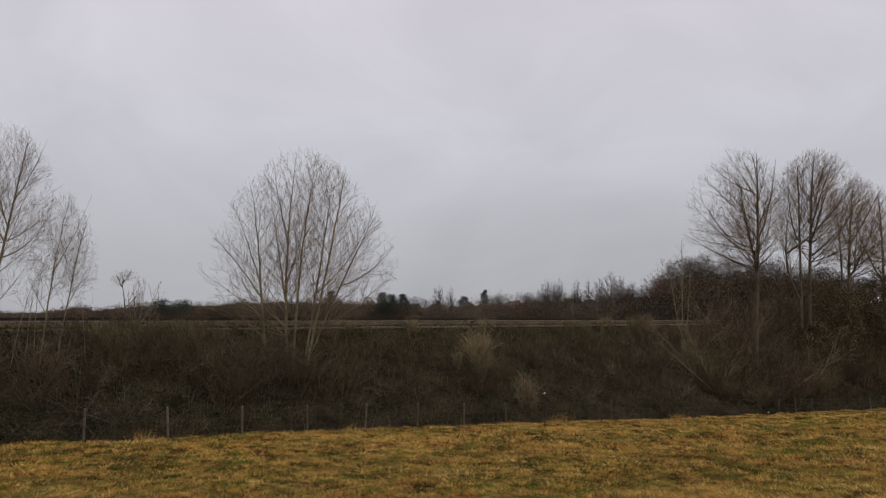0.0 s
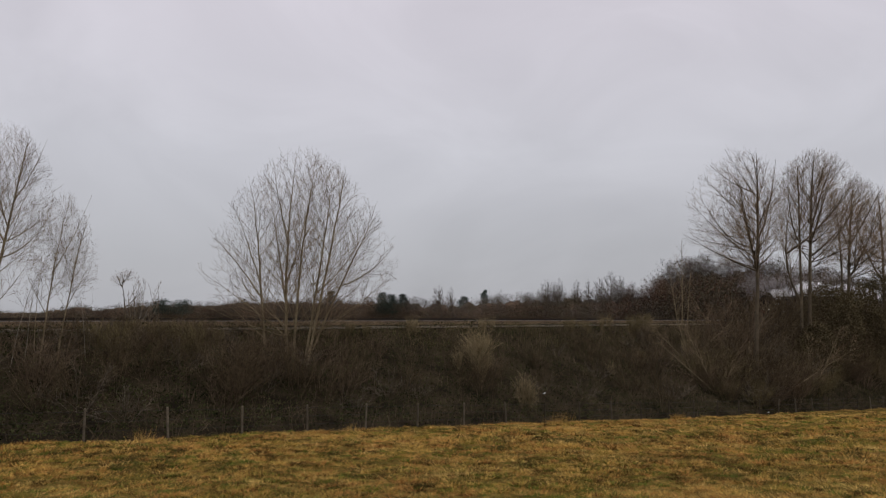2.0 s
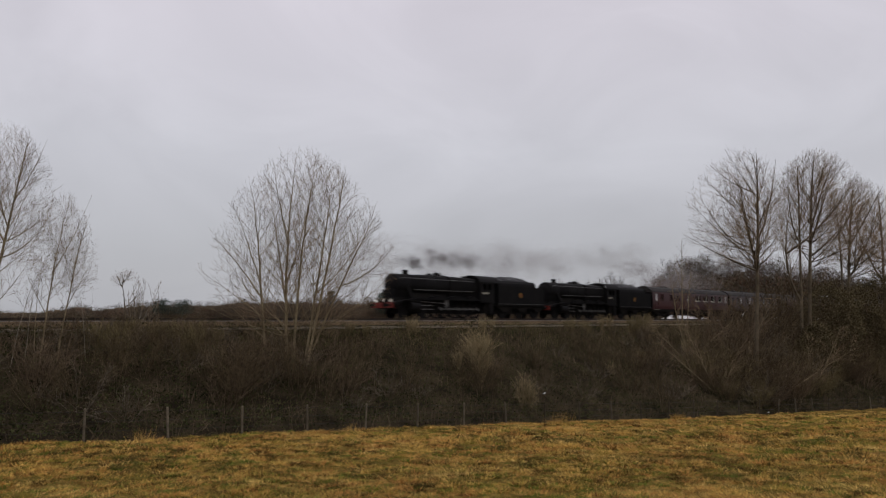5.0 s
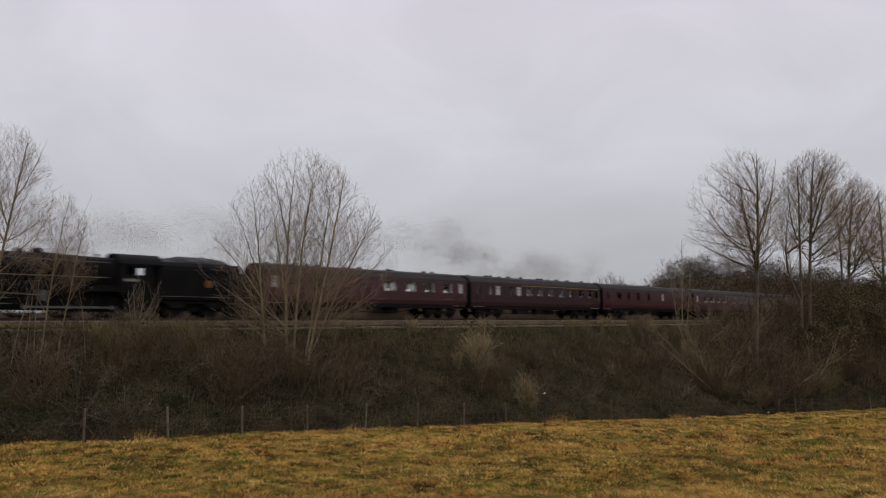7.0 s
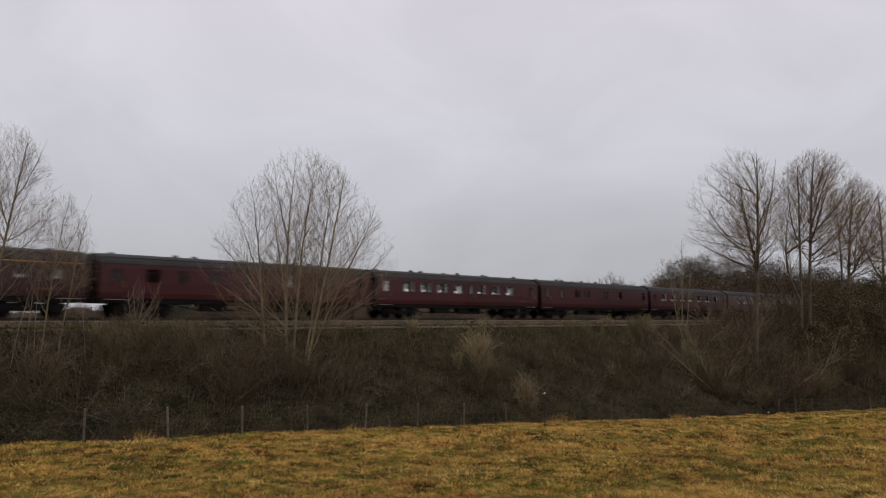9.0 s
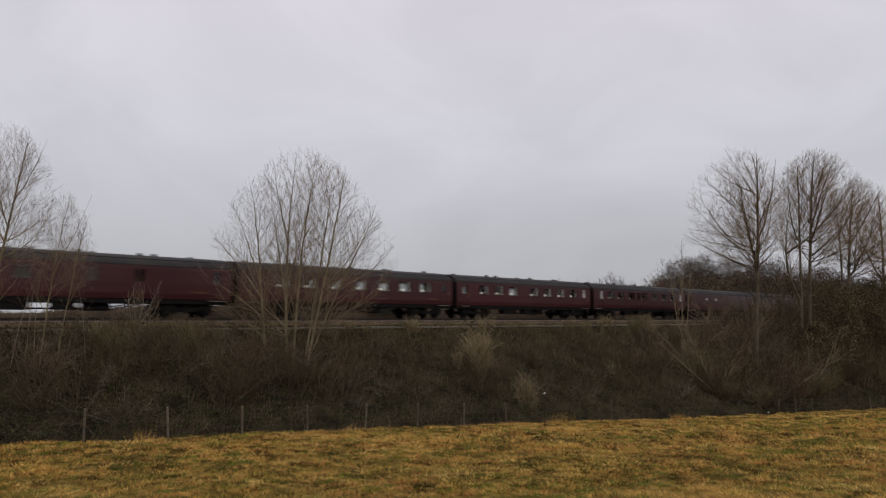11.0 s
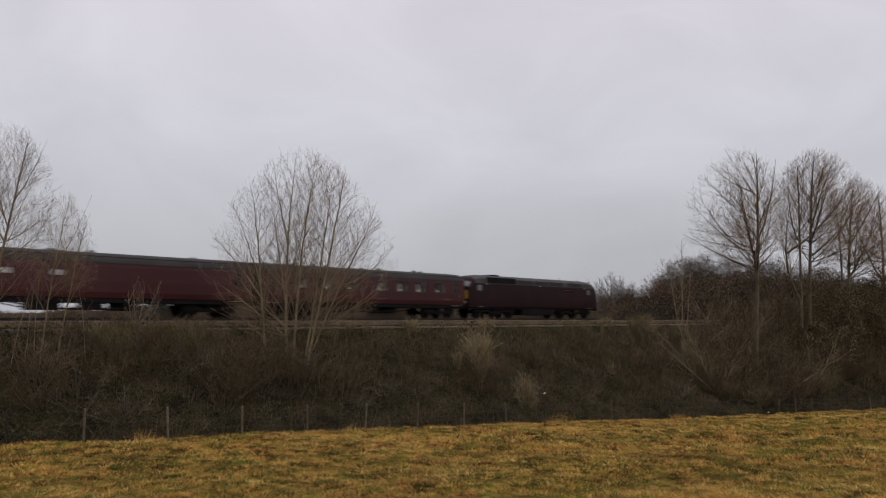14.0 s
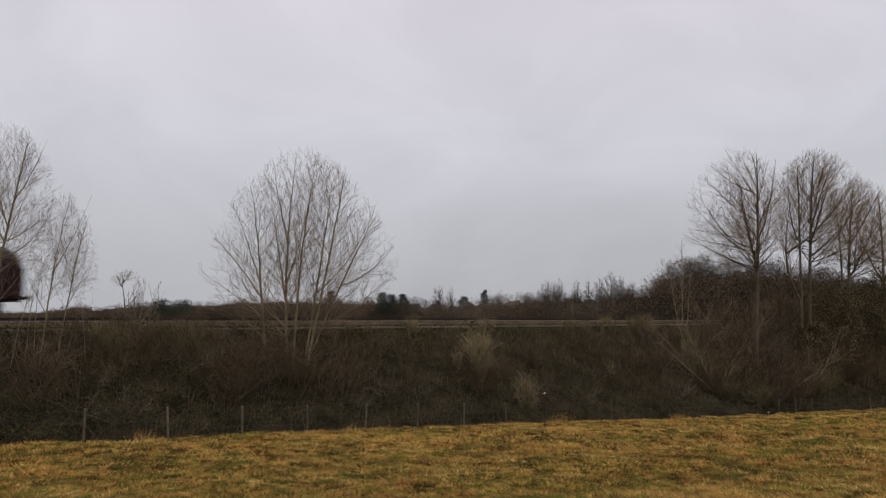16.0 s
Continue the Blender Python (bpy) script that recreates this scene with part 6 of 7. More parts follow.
def ivy_mass(name, x, y, size, seed, label):
    rng = np.random.default_rng(seed)
    n = 15000
    a = rng.normal(size=(n, 3))
    a /= np.linalg.norm(a, axis=1)[:, None]
    lump = np.array([1 + 0.28 * noise.noise(tuple(q * 2.2 + seed)) for q in a])
    c = a * (lump * rng.uniform(0.55, 1.0, n) ** 0.5)[:, None] * np.array(size) / 2 + [0, 0, size[2] * 0.45]
    t = thing(name, pose(x, y, ground_z(x, y)), label, "bush", "evergreen bushes")
    v, f = quads(n, c, rng.uniform(0.05, 0.13, n), rng)
    fast_mesh("foliage", v, f, M_IVY, "", "", parent=t)
    tubes, r = Tubes(), random.Random(seed)
    for _ in range(9):
        e = Vector((r.uniform(-0.35, 0.35) * size[0], r.uniform(-0.35, 0.35) * size[1], size[2] * r.uniform(0.5, 0.85)))
        tubes.add([Vector((0, 0, -0.1)), e * 0.5 + Vector((0, 0, 0.2)), e], (0.07, 0.05, 0.02), 5)
    mesh_ob("stem", tubes.v, tubes.f, M_BARK, t)


for k, (x, y, size) in enumerate(((87.0, 27.6, (8.0, 6.5, 10.5)), (80.0, 26.8, (5.0, 4.0, 6.0)), (96.0, 27.4, (8.5, 6.0, 10.5)), (106.0, 25.4, (9.0, 6.0, 11.0)), (120.0, 25.0, (9.0, 7.0, 11.0)), (101.0, 26.6, (6.0, 5.0, 13.0)))):
    ivy_mass("ivy_clad_bush", x, y, size, 300 + k, "dark ivy-clad evergreen bush among the bare trees")


# ---------------------------------------------------------------- woods beyond the line
def wood_shape(seed, kind, tall=False):
    """One bare woodland tree of unit height, as triangles."""
    rng = random.Random(seed)
    nr = np.random.default_rng(seed)
    v = []

    def blade(p, q, w):
        s = (q - p).orthogonal().normalized() * w
        s.rotate(Matrix.Rotation(rng.uniform(0, 6.28), 3, (q - p).normalized()))
        v.extend([tuple(p - s), tuple(p + s), tuple(q)])

    if kind == "hedge":
        for _ in range(420):
            p = Vector((rng.gauss(0, 0.22), rng.gauss(0, 0.22), rng.random() ** 0.8 * 0.9))
            blade(p, p + Vector((rng.gauss(0, 0.02), rng.gauss(0, 0.02), rng.gauss(0.015, 0.025))), rng.uniform(0.005, 0.008))
        return np.array(v)
    for _ in range(2):
        blade(Vector((0, 0, 0)), Vector((rng.uniform(-0.08, 0.08), rng.uniform(-0.08, 0.08), 0.9)), 0.010)
    width, low = {"grey": (0.30, 0.28), "russet": (0.36, 0.12), "olive": (0.38, 0.10)}[kind]
    lumps = []
    for _ in range(9):
        q = Vector((rng.gauss(0, 1), rng.gauss(0, 1), rng.gauss(0, 1))).normalized() * rng.uniform(0.2, 0.72)
        lumps.append((Vector((q.x * width, q.y * width, 0.5 + 0.5 * low + q.z * (0.5 - 0.5 * low))), rng.uniform(0.11, 0.18)))
        blade(Vector((0, 0, low + 0.1)), lumps[-1][0], 0.005)
    # fine twigs, close in the heart of each clump and thin at its rim
    slender, long = (0.40, 1.25) if tall else (0.85, 1.1)
    for _ in range(1900 if tall else 620):
        c, r = rng.choice(lumps)
        d = Vector((rng.gauss(0, 1), rng.gauss(0, 1), rng.gauss(0.2, 0.9))).normalized()
        p = c + d * r * rng.random() ** 0.6
        blade(p, p + (d + Vector((0, 0, 0.4))).normalized() * rng.uniform(0.014, 0.034) * long, (rng.uniform(0.0034, 0.0055) if kind == "grey" else rng.uniform(0.0045, 0.0065)) * slender)
    v = np.array(v)
    v[:, 2] *= 1 / np.percentile(v[:, 2], 96)
    return v


# the wood's edge: where it stands and how high its tops reach
WOOD_LINE = [(73, 350, 5.8), (90, 319, 5.2), (101, 301, 7.9), (105, 298, 6.6), (114, 281, 8.0), (117, 271, 9.0), (119, 262, 7.8), (125, 235, 8.4), (129, 224, 9.1), (140, 200, 9.0), (145, 187, 8.4), (147, 178, 9.0), (150, 168, 8.5), (148, 156, 7.4), (150, 139, 7.4),
             (151, 132, 8.5), (153, 123, 8.2), (153, 119, 9.0), (157, 112, 8.8), (161, 108, 8.9), (169, 103, 9.6), (176, 100, 9.8), (182, 98, 13.4), (186, 97, 16.6), (193, 95, 18.3), (209, 86, 18.4), (224, 81, 17.8), (244, 75, 16.4), (267, 74, 14.1), (299, 70, 15.2)]


def woods():
    rng = random.Random(8)
    shapes = {k: [wood_shape(500 + 7 * i + j, k) for i in range(4)] for j, k in enumerate(("grey", "russet", "olive", "hedge"))}
    shapes["tall"] = [wood_shape(560 + i, "grey" if i % 2 else "olive", True) for i in range(4)]
    heap = {"grey": [], "russet": [], "olive": []}
    lines = list(zip(WOOD_LINE, WOOD_LINE[1:]))
    for (xa, ya, za), (xb, yb, zb) in lines:
        span = math.hypot(xb - xa, yb - ya)
        n = int(5 + span * 0.58) if xa > 181 else int(7 + span * 0.75)
        for i in range(n):
            t = (i + rng.random()) / n
            back = rng.choice((0, 0, 3, 6, 10, 16))
            x, y = xa + (xb - xa) * t, ya + (yb - ya) * t
            k = 1 + back / math.hypot(x, y)
            x, y = x * k + rng.uniform(-2, 2), y * k + rng.uniform(-1, 2)
            g = ground_z(x, y)
            h = ((za + (zb - za) * t) * k - g) * rng.uniform(0.86, 1.04)
            roll = noise.noise((x * 0.03, y * 0.03, 4)) + rng.uniform(-0.25, 0.25)
            kind = "russet" if roll > 0.22 else "olive" if roll < -0.18 else "grey"
            if x > 186 and y < 110:
                kind = rng.choice(("grey", "grey", "olive", "grey", "russet"))
            if back == 0 and rng.random() < 0.6:
                h *= rng.uniform(0.6, 0.9)
            heap[kind].append((x, y, g - 0.3, h, rng.uniform(0.8, 1.35), rng.uniform(0, 6.28), rng.randrange(4)))
    # hedges and undergrowth close the foot of the wood
    for (xa, ya, za), (xb, yb, zb) in lines:
        n = int((8 + math.hypot(xb - xa, yb - ya) * 0.5) * (2.0 if ya > 170 else 1.4))
        for i in range(n):
            t = (i + rng.random()) / n
            x, y = xa + (xb - xa) * t + rng.uniform(-3, 1), ya + (yb - ya) * t + rng.uniform(-5, 0)
            g = ground_z(x, y)
            heap[rng.choice(("olive", "russet", "olive", "grey"))].append((x, y, g - 1.0, max(3.2, (za + (zb - za) * t - g) * (rng.uniform(0.75, 1.0) if ya > 170 else rng.uniform(0.55, 0.92))), rng.uniform(1.2, 1.8), rng.uniform(0, 6.28), 4 + rng.randrange(4)))
    mats = {"grey": M_WOOD_GREY, "russet": M_WOOD_RUSSET, "olive": M_WOOD_OLIVE}
    for kind, rows in heap.items():
        out = []
        for x, y, z, h, wide, turn, which in rows:
            s = shapes["tall" if h > 13 else kind][which] if which < 4 else shapes["hedge"][which - 4]
            c, q = math.cos(turn), math.sin(turn)
            w = max(h, 6.0) * wide
            out.append(np.stack([x + w * (s[:, 0] * c - s[:, 1] * q), y + w * (s[:, 0] * q + s[:, 1] * c), z + h * s[:, 2]], 1))
        v = np.concatenate(out)
        fast_mesh("woodland_" + kind, v, np.arange(len(v)).reshape(-1, 3), mats[kind], {"grey": "distant leafless grey-brown woodland beyond the railway", "russet": "distant russet winter woodland with dead leaves clinging", "olive": "distant olive-brown winter woodland and hedges"}[kind], "woodland")


woods()


def wood_mass():
    """The close-grown heart of the far wood: a long ragged bank of branches behind its edge."""
    rng = np.random.default_rng(61)
    verts, faces, count = [], [], 0
    rows = 9
    for (xa, ya, za), (xb, yb, zb) in zip(WOOD_LINE, WOOD_LINE[1:]):
        n = max(2, int(math.hypot(xb - xa, yb - ya) / 0.55))
        for i in range(n):
            t = i / n
            x, y, top = xa + (xb - xa) * t, ya + (yb - ya) * t, za + (zb - za) * t
            far = math.hypot(x, y)
            g = ground_z(x, y) - 0.5
            ragged = 0.79 + 0.10 * noise.noise((x * 0.16, y * 0.16, 3)) + 0.09 * noise.noise((x * 0.55, y * 0.55, 7)) + 0.06 * noise.noise((x * 1.9, y * 1.9, 9)) + rng.uniform(-0.02, 0.02)
            for k in range(rows):
                f = k / (rows - 1)
                back = 3.0 + 5.0 * f * f + 1.6 * noise.noise((x * 0.4, y * 0.4, f * 5)) + 0.7 * noise.noise((x * 1.3, y * 1.3, f * 12))
                q = 1 + back / far
                verts.append((x * q, y * q, g + (top - g) * ragged * f * q))
            # the back slope
            q = 1 + 16.0 / far
            verts.append((x * q, y * q, g))
            count += 1
    m = rows + 1
    faces = [(i * m + j, (i + 1) * m + j, (i + 1) * m + j + 1, i * m + j + 1) for i in range(count - 1) for j in range(m - 1)]
    ob = mesh_ob("woodland_heart", verts, faces, M_WOOD_HEART, smooth=True)
    tagged(ob, "close-grown brown heart of the distant winter wood", "woodland", kind="stuff")


wood_mass()


def conifer(x, y, h, wide, seed, label, layered=True):
    rng = np.random.default_rng(seed)
    g = ground_z(x, y)
    t = thing("conifer_tree", pose(x, y, g), label, "conifer", "dark conifers of the wood")
    n = 5600
    clumps = 40
    u = (np.arange(clumps) + rng.random(clumps)) / clumps
    base = 0.22 if layered else 0.42
    reach = wide * (np.clip(np.sin(np.pi * (0.16 + 0.76 * u)), 0, 1) if layered else np.sqrt(np.clip(1 - (1.5 * u - 0.6) ** 2, 0.05, 1)))
    a = rng.random(clumps) * 6.28
    mid = np.stack([reach * 0.72 * np.sqrt(rng.random(clumps)) * np.cos(a), reach * 0.72 * np.sqrt(rng.random(clumps)) * np.sin(a), h * (base + (0.94 - base) * u)], 1)
    which = rng.integers(0, clumps, n)
    d = rng.normal(size=(n, 3))
    d /= np.linalg.norm(d, axis=1)[:, None]
    # flat sprays of needles
    c = mid[which] + d * (rng.random(n) ** 0.4)[:, None] * (0.55 * reach[which] + 0.35)[:, None] * np.array([1, 1, 0.62])
    v, f = quads(n, c, rng.uniform(0.06, 0.17, n), rng, 0.5)
    fast_mesh("needles", v, f, M_CONIFER, "", "", parent=t)
    part("trunk", rod(bmesh.new(), (0, 0, -0.3), (0, 0, h * 0.92), 0.22, 0.05, 8), M_BARK, t)


for k, (x, y, top, wide, label, layered) in enumerate((
        (163.5, 147.7, 11.2, 1.7, "dark narrow conifer standing over the wood", True), (142.7, 169.7, 10.1, 2.5, "dark spreading pine at the wood's edge", False), (145.2, 168.7, 9.6, 2.0, "dark spreading pine at the wood's edge", False),
        (150.2, 169.3, 9.9, 1.9, "dark round-topped pine in the far wood", False), (166.3, 159.0, 9.2, 2.2, "dark bushy conifer in the wood", False), (152.1, 208.2, 12.0, 2.4, "dark conifer far off in the wood", False),
        (113.0, 239.9, 8.3, 4.5, "dark low evergreen in the far hedge", False), (113.8, 256.0, 8.8, 4.5, "dark low evergreen in the far hedge", False))):
    conifer(x, y, top - ground_z(x, y), wide, 1 + k, label, layered)
for k, (x, y, z, wide) in enumerate(((143.3, 146.6, 11.0, 2.2), (146.4, 145.0, 10.6, 1.7), (156.8, 119.2, 12.1, 3.0), (159.7, 117.7, 12.3, 2.6), (164.0, 114.9, 12.4, 1.6), (166.1, 112.7, 12.3, 1.4), (165.7, 108.9, 12.6, 2.2), (166.1, 105.7, 14.0, 3.0), (170.5, 105.6, 13.2, 2.4), (173.6, 103.9, 11.8, 2.2))):
    g = ground_z(x, y)
    h = z - g
    limbed_tree("bare_oak_tree", x, y, "bare round-headed tree rising over the far wood", 41 + k, [(0, g - 1, 0.1, g + h * 0.5, 0.2, z, 0.1, 0.2, 0.2)] + [(0, g + h * f, w * wide * 0.5, g + h * (f + 0.22), w * wide * 0.9, g + h * u, d, 2 * d, 0.1) for f, w, u, d in ((0.35, -1, 0.72, 0.6), (0.38, 1, 0.75, -0.6), (0.45, -0.6, 0.93, -0.8), (0.48, 0.6, 0.92, 0.8))],
                (0, g + h * 0.66, wide, wide, h * 0.36, h * 0.3), 0.022, M_BARK, M_WOOD_GREY, "bare trees of the far wood", gaps=(0.6, 0.5, 0.45), spur=0.6, angle=(28, 52), extra=12, slim=0.05)

# ---------------------------------------------------------------- pasture grass


def pasture():
    rng = np.random.default_rng(9)

    def blades(name, material, label, x, y, r, size, per, tall, wide, spread, lean_lo, lean_hi, along=None, domed=False):
        """Fans of fine blades that lean over together, clump by clump."""
        z = np.array([ground_z(p, q) for p, q in zip(x, y)])
        k, n = len(x), len(x) * per
        s = np.repeat(size, per)
        rr = np.repeat(np.clip(r / 16, 0.85, 3.2), per)
        ox, oy = rng.normal(0, spread, n) * s * rr ** 0.5, rng.normal(0, spread, n) * s * rr ** 0.5
        bx, by, bz = np.repeat(x, per) + ox, np.repeat(y, per) + oy, np.repeat(z, per) - 0.015
        swept = rng.random(k) * 6.28 if along is None else along
        a = np.arctan2(oy, ox) + rng.normal(0, 0.5, n) if domed else np.repeat(swept, per) + rng.normal(0, 0.55, n)
        lean = rng.uniform(lean_lo, lean_hi, n)
        h = tall * s * rng.uniform(0.45, 1.1, n) * np.clip(np.repeat(r / 22, per), 0.68, 1.15)
        w = wide * rng.uniform(0.6, 1.3, n) * rr
        t = rng.random(n) * 6.28
        sx, sy = w * np.cos(t), w * np.sin(t)
        tip = np.stack([bx + h * np.sin(lean) * np.cos(a) + 0.5 * ox, by + h * np.sin(lean) * np.sin(a) + 0.5 * oy, bz + h * np.cos(lean) + 0.012], 1)
        v = np.stack([np.stack([bx - sx, by - sy, bz], 1), np.stack([bx + sx, by + sy, bz], 1), tip], 1).reshape(-1, 3)
        fast_mesh(name, v, np.arange(n * 3).reshape(-1, 3), material, label, "grass")

    def spots(n, near, far, patch, level, soft=0.35):
        r = near * (far / near) ** rng.random(n)
        a = radians(45.29) + radians(35) * (2 * rng.random(n) - 1)
        x, y = r * np.cos(a), r * np.sin(a)
        fy = np.array([fence_y(k) for k in x])
        m = np.array([noise.noise((p * 0.33, q * 0.33, patch)) + 0.9 * noise.noise((p * 1.3, q * 1.3, patch + 3)) + 0.5 * noise.noise((p * 4.1, q * 4.1, patch + 6)) for p, q in zip(x, y)])
        # the greener hollow where the pasture falls away
        hollow = np.exp(-(((x - 40) / 11) ** 2 + ((y - 12.5) / 3.2) ** 2))
        m = m + hollow * (0.8 if patch == 20 else 0.45 if patch == 107 else -0.6 if patch == 1 else -0.35 if patch in (71, 80, 89) else 0)
        # more green and brown clumps and less straw towards low x
        low_x = np.clip((17 - x) / 11, 0, 1)
        m = m + low_x * (0.35 if patch in (20, 98) else -0.25 if patch in (1, 71) else 0)
        keep = (y < fy + 0.2) & (m + rng.uniform(-soft, soft, n) > level)
        return x[keep], y[keep], r[keep], m[keep]

    def sweep(x, y):
        return np.array([3.0 * noise.noise((p * 0.6, q * 0.6, 40)) + 2.0 * noise.noise((p * 2.2, q * 2.2, 44)) + 0.6 for p, q in zip(x, y)])

    x, y, r, m = spots(17000, 11, 80, 1, -0.12)
    blades("dead_grass", M_STRAW, "straw-coloured dead grass lying over on the pasture", x, y, r, 0.6 + 0.6 * np.clip(m, 0, 1), 13, 0.115, 0.0044, 0.075, 0.9, 1.46, sweep(x, y))
    x, y, r, m = spots(15000, 11, 80, 20, 0.0)
    blades("green_grass", M_GREEN, "short green and olive grass on the pasture", x, y, r, 0.6 + 0.6 * np.clip(m, 0, 1), 12, 0.085, 0.0032, 0.07, 0.5, 1.35, sweep(x, y))
    # small upright clumps, each of one colour
    for k, (n, level, tall, words) in enumerate(((5600, 0.05, 0.15, "pale straw"), (6600, -0.1, 0.14, "straw-coloured"), (5200, 0.1, 0.14, "russet"), (10500, 0.16, 0.13, "dark brown"), (4200, 0.1, 0.12, "olive"), (6600, 0.16, 0.12, "green"))):
        x, y, r, m = spots(n, 11.3, 72, 20 if k == 5 else 71 + 9 * k, level, 0.4)
        blades("grass_clump", CLUMPS[k], words + " clumps of winter grass on the pasture", x, y, r, rng.uniform(0.5, 1.5, len(x)), 26, tall * 0.60, 0.0075, 0.04 if k in (3, 5) else 0.06, 0.2, 1.0 if k in (3, 5) else 1.35, domed=True)
    # coarse dark tussocks
    x, y, r, m = spots(5200, 11.5, 60, 52, 0.32, 0.15)
    blades("grass_tussock", M_TUSSOCK, "dark green and brown coarse tussocks in the pasture", x, y, r, rng.uniform(0.6, 1.15, len(x)), 60, 0.15, 0.0040, 0.09, 0.1, 1.2, domed=True)
    # a few broad hummocks
    for k, n in ((1, 900), (2, 800), (3, 900), (4, 620)):
        x, y, r, m = spots(n, 11.5, 55, 140 + 7 * k, 0.0, 0.6)
        blades("grass_hummock", CLUMPS[k], ("", "straw-coloured", "russet", "dark brown", "olive")[k] + " hummocks of coarse grass on the pasture", x, y, r, rng.uniform(1.0, 1.9, len(x)), 60, 0.090, 0.0070, 0.065, 0.1, 1.3, domed=True)
    # long pale grass at the foot of the fence
    n = 900
    x = rng.uniform(2, 110, n)
    fy = np.array([fence_y(k) for k in x])
    y = fy - rng.random(n) ** 1.5 * 0.9 + 0.1
    keep = np.array([noise.noise((p * 0.4, 3.0, 60)) for p in x]) + rng.uniform(-0.3, 0.3, n) > 0.1
    x, y = x[keep], y[keep]
    blades("fence_grass", M_STRAW, "long pale dead grass at the foot of the fence", x, y, np.hypot(x, y), rng.uniform(0.4, 1.0, len(x)), 18, 0.15, 0.0026, 0.09, 0.1, 1.2)
    for px, py, size in ((32.6, 23.9, 1.5), (33.1, 24.3, 1.1), (11.6, 27.5, 1.1), (46.0, 24.2, 0.8), (20.2, 26.2, 0.7)):
        blades("long_grass_tuft", M_STRAW, "pale tuft of long dead grass at the pasture's edge", np.array([px]), np.array([py]), np.array([math.hypot(px, py)]), np.array([size]), 110, 0.50, 0.0026, 0.14, 0.05, 0.7)


pasture()

# ---------------------------------------------------------------- steam and smoke


def cloud(seed, size, flecks, fleck, material, name, label, clumps=9):
    """Steam as a swarm of fine droplets, thick in the middle of each billow and thinning outwards; one piece."""
    rng = np.random.default_rng(seed)
    size = np.array(size)
    mid = np.clip(rng.normal(size=(clumps, 3)) * 0.20, -0.32, 0.32) * size
    which = rng.integers(0, clumps, flecks)
    d = rng.normal(size=(flecks, 3))
    d /= np.linalg.norm(d, axis=1)[:, None]
    r = rng.random(flecks) ** 0.55 * rng.uniform(0.7, 1.0, flecks)
    c = mid[which] + d * r[:, None] * (min(size) * rng.uniform(0.26, 0.42, clumps)[which])[:, None] * np.array([1.5, 1.0, 1.0])
    c = np.clip(c, -size / 2, size / 2)
    a, b = rng.normal(size=(flecks, 3)), rng.normal(size=(flecks, 3))
    a *= fleck / np.linalg.norm(a, axis=1)[:, None]
    b *= fleck / np.linalg.norm(b, axis=1)[:, None]
    v = np.stack([c - a, c + a, c + b], 1).reshape(-1, 3)
    ob = fast_mesh(name, v, np.arange(flecks * 3).reshape(-1, 3), material, label, "steam" if "steam" in name else "smoke")
    ob["group"] = "steam and smoke of the train"
    return ob


STEAM = [cloud(700 + k, (5.0, 1.6, 1.6), 3900, 0.065, M_STEAM, "steam_cloud", "dense white billow of steam above the train") for k in range(48)]
SMOKE = [cloud(800 + k, (3.6 + 0.9 * k, 1.2 + 0.25 * k, 1.3 + 0.25 * k), 13000 - 1500 * k, 0.017, M_SMOKE, "smoke_plume", "dark grey smoke trailing from the engine's chimney", 22) for k in range(5)]
HAZE = [cloud(900 + k, (19, 6, 4.4), 44000, 0.0205, M_HAZE, "smoke_haze", "thin grey smoke haze drifting over the train", 46) for k in range(6)]


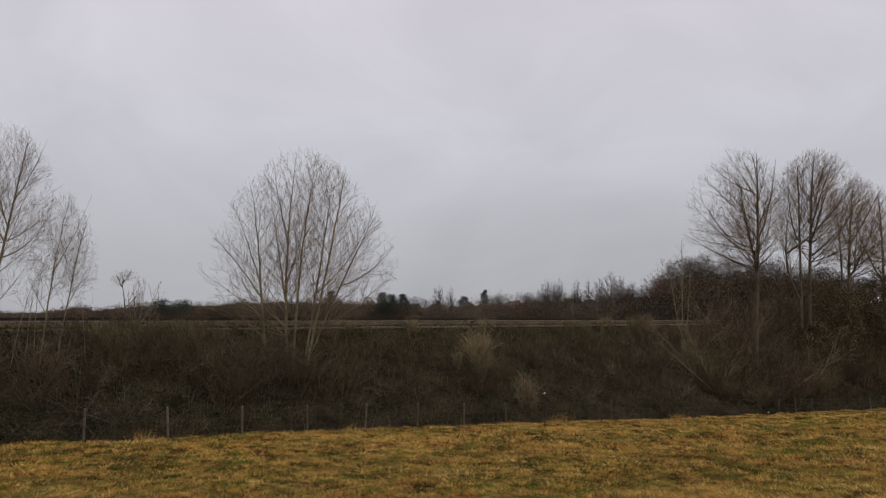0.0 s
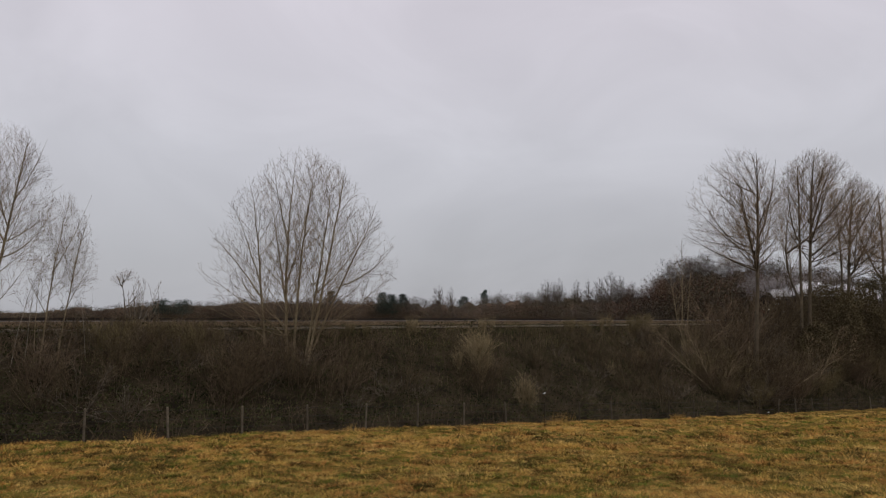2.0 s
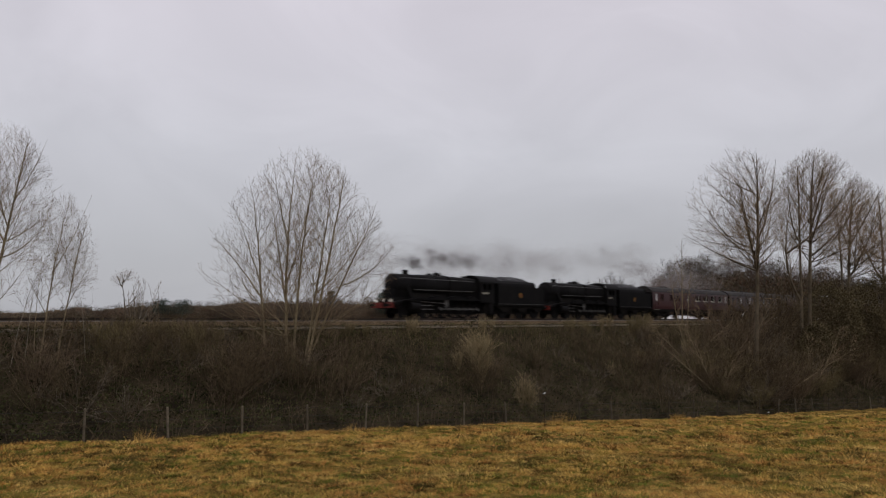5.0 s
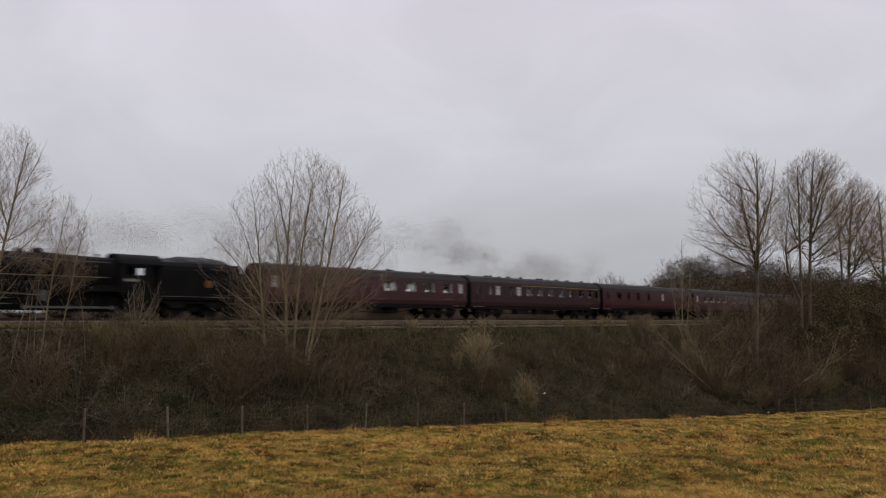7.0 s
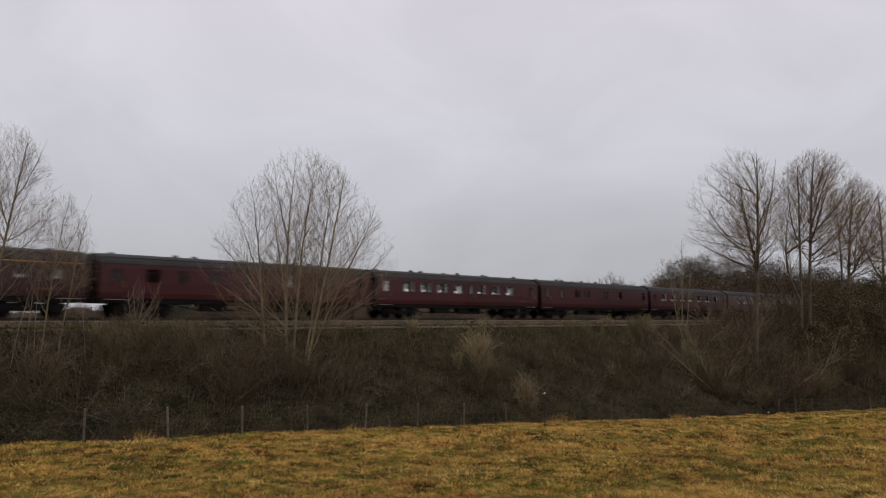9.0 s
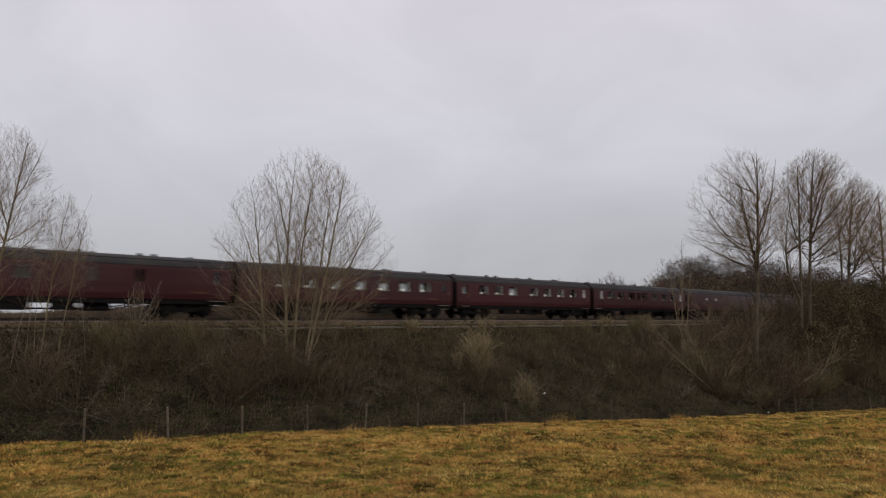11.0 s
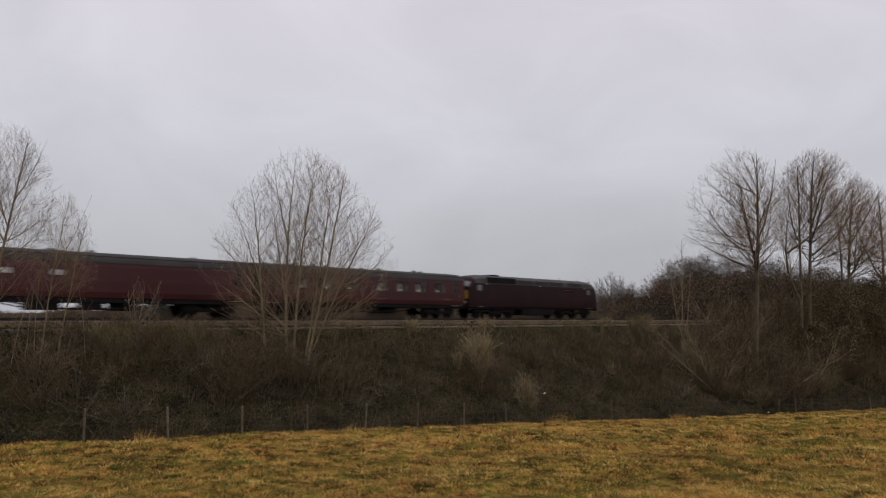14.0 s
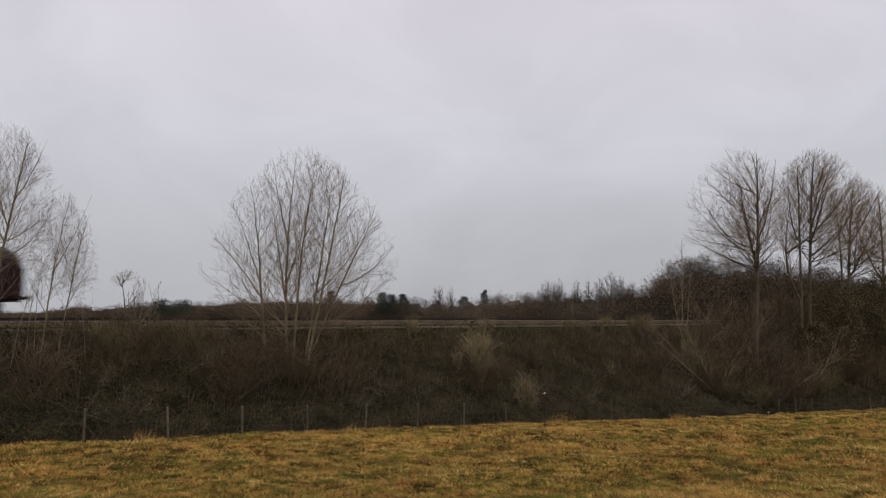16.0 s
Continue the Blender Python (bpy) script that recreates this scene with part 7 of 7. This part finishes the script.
def steam_motions():
    """Each billow rides in the boiler until the chimney has passed its place, hangs there, then rolls down behind the line."""
    rng = random.Random(31)
    for k, s in enumerate(STEAM):
        x = 176.0 - (k % 24) * 3.75 + rng.uniform(-0.6, 0.6)
        lift = (4.7, 5.7)[k // 24] + rng.uniform(-0.3, 0.3)
        start = rng.uniform(3.3, 4.5)
        t0 = 0.0
        while train_x(t0) + ENGINE_AT[0] > x - 4.0 and t0 < 12:
            t0 += 0.02
        rows = []
        for i in range(161):
            t = i * 0.1
            if t < t0:
                rows.append((t, pose(train_x(t) + ENGINE_AT[0] + 4.6, FAR_LINE, RAIL + 2.72)))
            else:
                out = smoothstep(start, start + 1.7, t)
                up = smoothstep(t0 - 0.1, t0 + 0.9, t)
                rows.append((t, pose(x + 0.4 * (t - t0), FAR_LINE + 0.6 * min(t - t0, 3) + 14 * out, RAIL + 3.6 + (lift - 3.6) * up - 8.5 * out)))
        walk(s, rows)
    halves = [i * 0.5 for i in range(33)]
    for k, s in enumerate(SMOKE):
        walk(s, [(t, pose(train_x(t) + ENGINE_AT[0] + 4.0 + 2.6 * k, FAR_LINE + 0.3, RAIL + 4.75 + (-0.1, 0.35, 0.35, 0.2, 0.1)[k])) for t in halves])
    # the haze comes on with the engines, is left hanging, then sinks away behind the line
    for k, s in enumerate(HAZE):
        rows = []
        for i in range(161):
            t = i * 0.1
            x = train_x(min(t, 5.9)) - 9.0 * (1 - math.exp(-max(0.0, t - 5.9) / 0.35))
            out = smoothstep(6.9 + 0.12 * (k % 4), 9.2 + 0.2 * (k % 3), t)
            rows.append((t, pose(x - 34.0 + 11.0 * k + 0.8 * max(0.0, t - 5.9), FAR_LINE + 2 + (k % 3) + 16 * out, RAIL + 5.0 + 0.5 * (k % 4) - 13 * out)))
        walk(s, rows)

# ---------------------------------------------------------------- movement


def train_x(t):
    """Where the leading end of the first coach stands at t."""
    u = t - 8.0
    early = 6.5 - t
    return 0.5 - 25.41 * u - 0.1473 * u * u + 0.00491 * u * u * u + 0.375 * (early + math.sqrt(early * early + 0.3))


def motions():
    times = [k * 0.5 for k in range(33)]

    def run(ob, offset):
        walk(ob, [(t, pose(train_x(t) + offset, FAR_LINE, RAIL)) for t in times])

    for k, c in enumerate(COACHES):
        run(c, k * COACH_PITCH)
    run(DIESEL, len(COACHES) * COACH_PITCH + 0.1)
    ticks = [k / 30 for k in range(481)]
    for k, (engine, tender, drivers, rods) in enumerate(ENGINES):
        at = ENGINE_AT[k]
        run(engine, at)
        run(tender, at + TENDER_AT)
        turn = [math.degrees((train_x(t) - train_x(0)) / 0.914) for t in ticks]
        for w in drivers:
            spot = w.matrix_basis.translation.copy()
            walk(w, [(t, pose(spot.x, 0, spot.z, 0, a, 0)) for t, a in zip(ticks, turn)])
        for r, s in rods:
            rows = []
            for t, a in zip(ticks, turn):
                b = -radians(a) + (0 if s < 0 else math.pi / 2)
                rows.append((t, pose(0.33 * math.cos(b), s * 0.86, 0.914 + 0.33 * math.sin(b))))
            walk(r, rows)
    steam_motions()


motions()
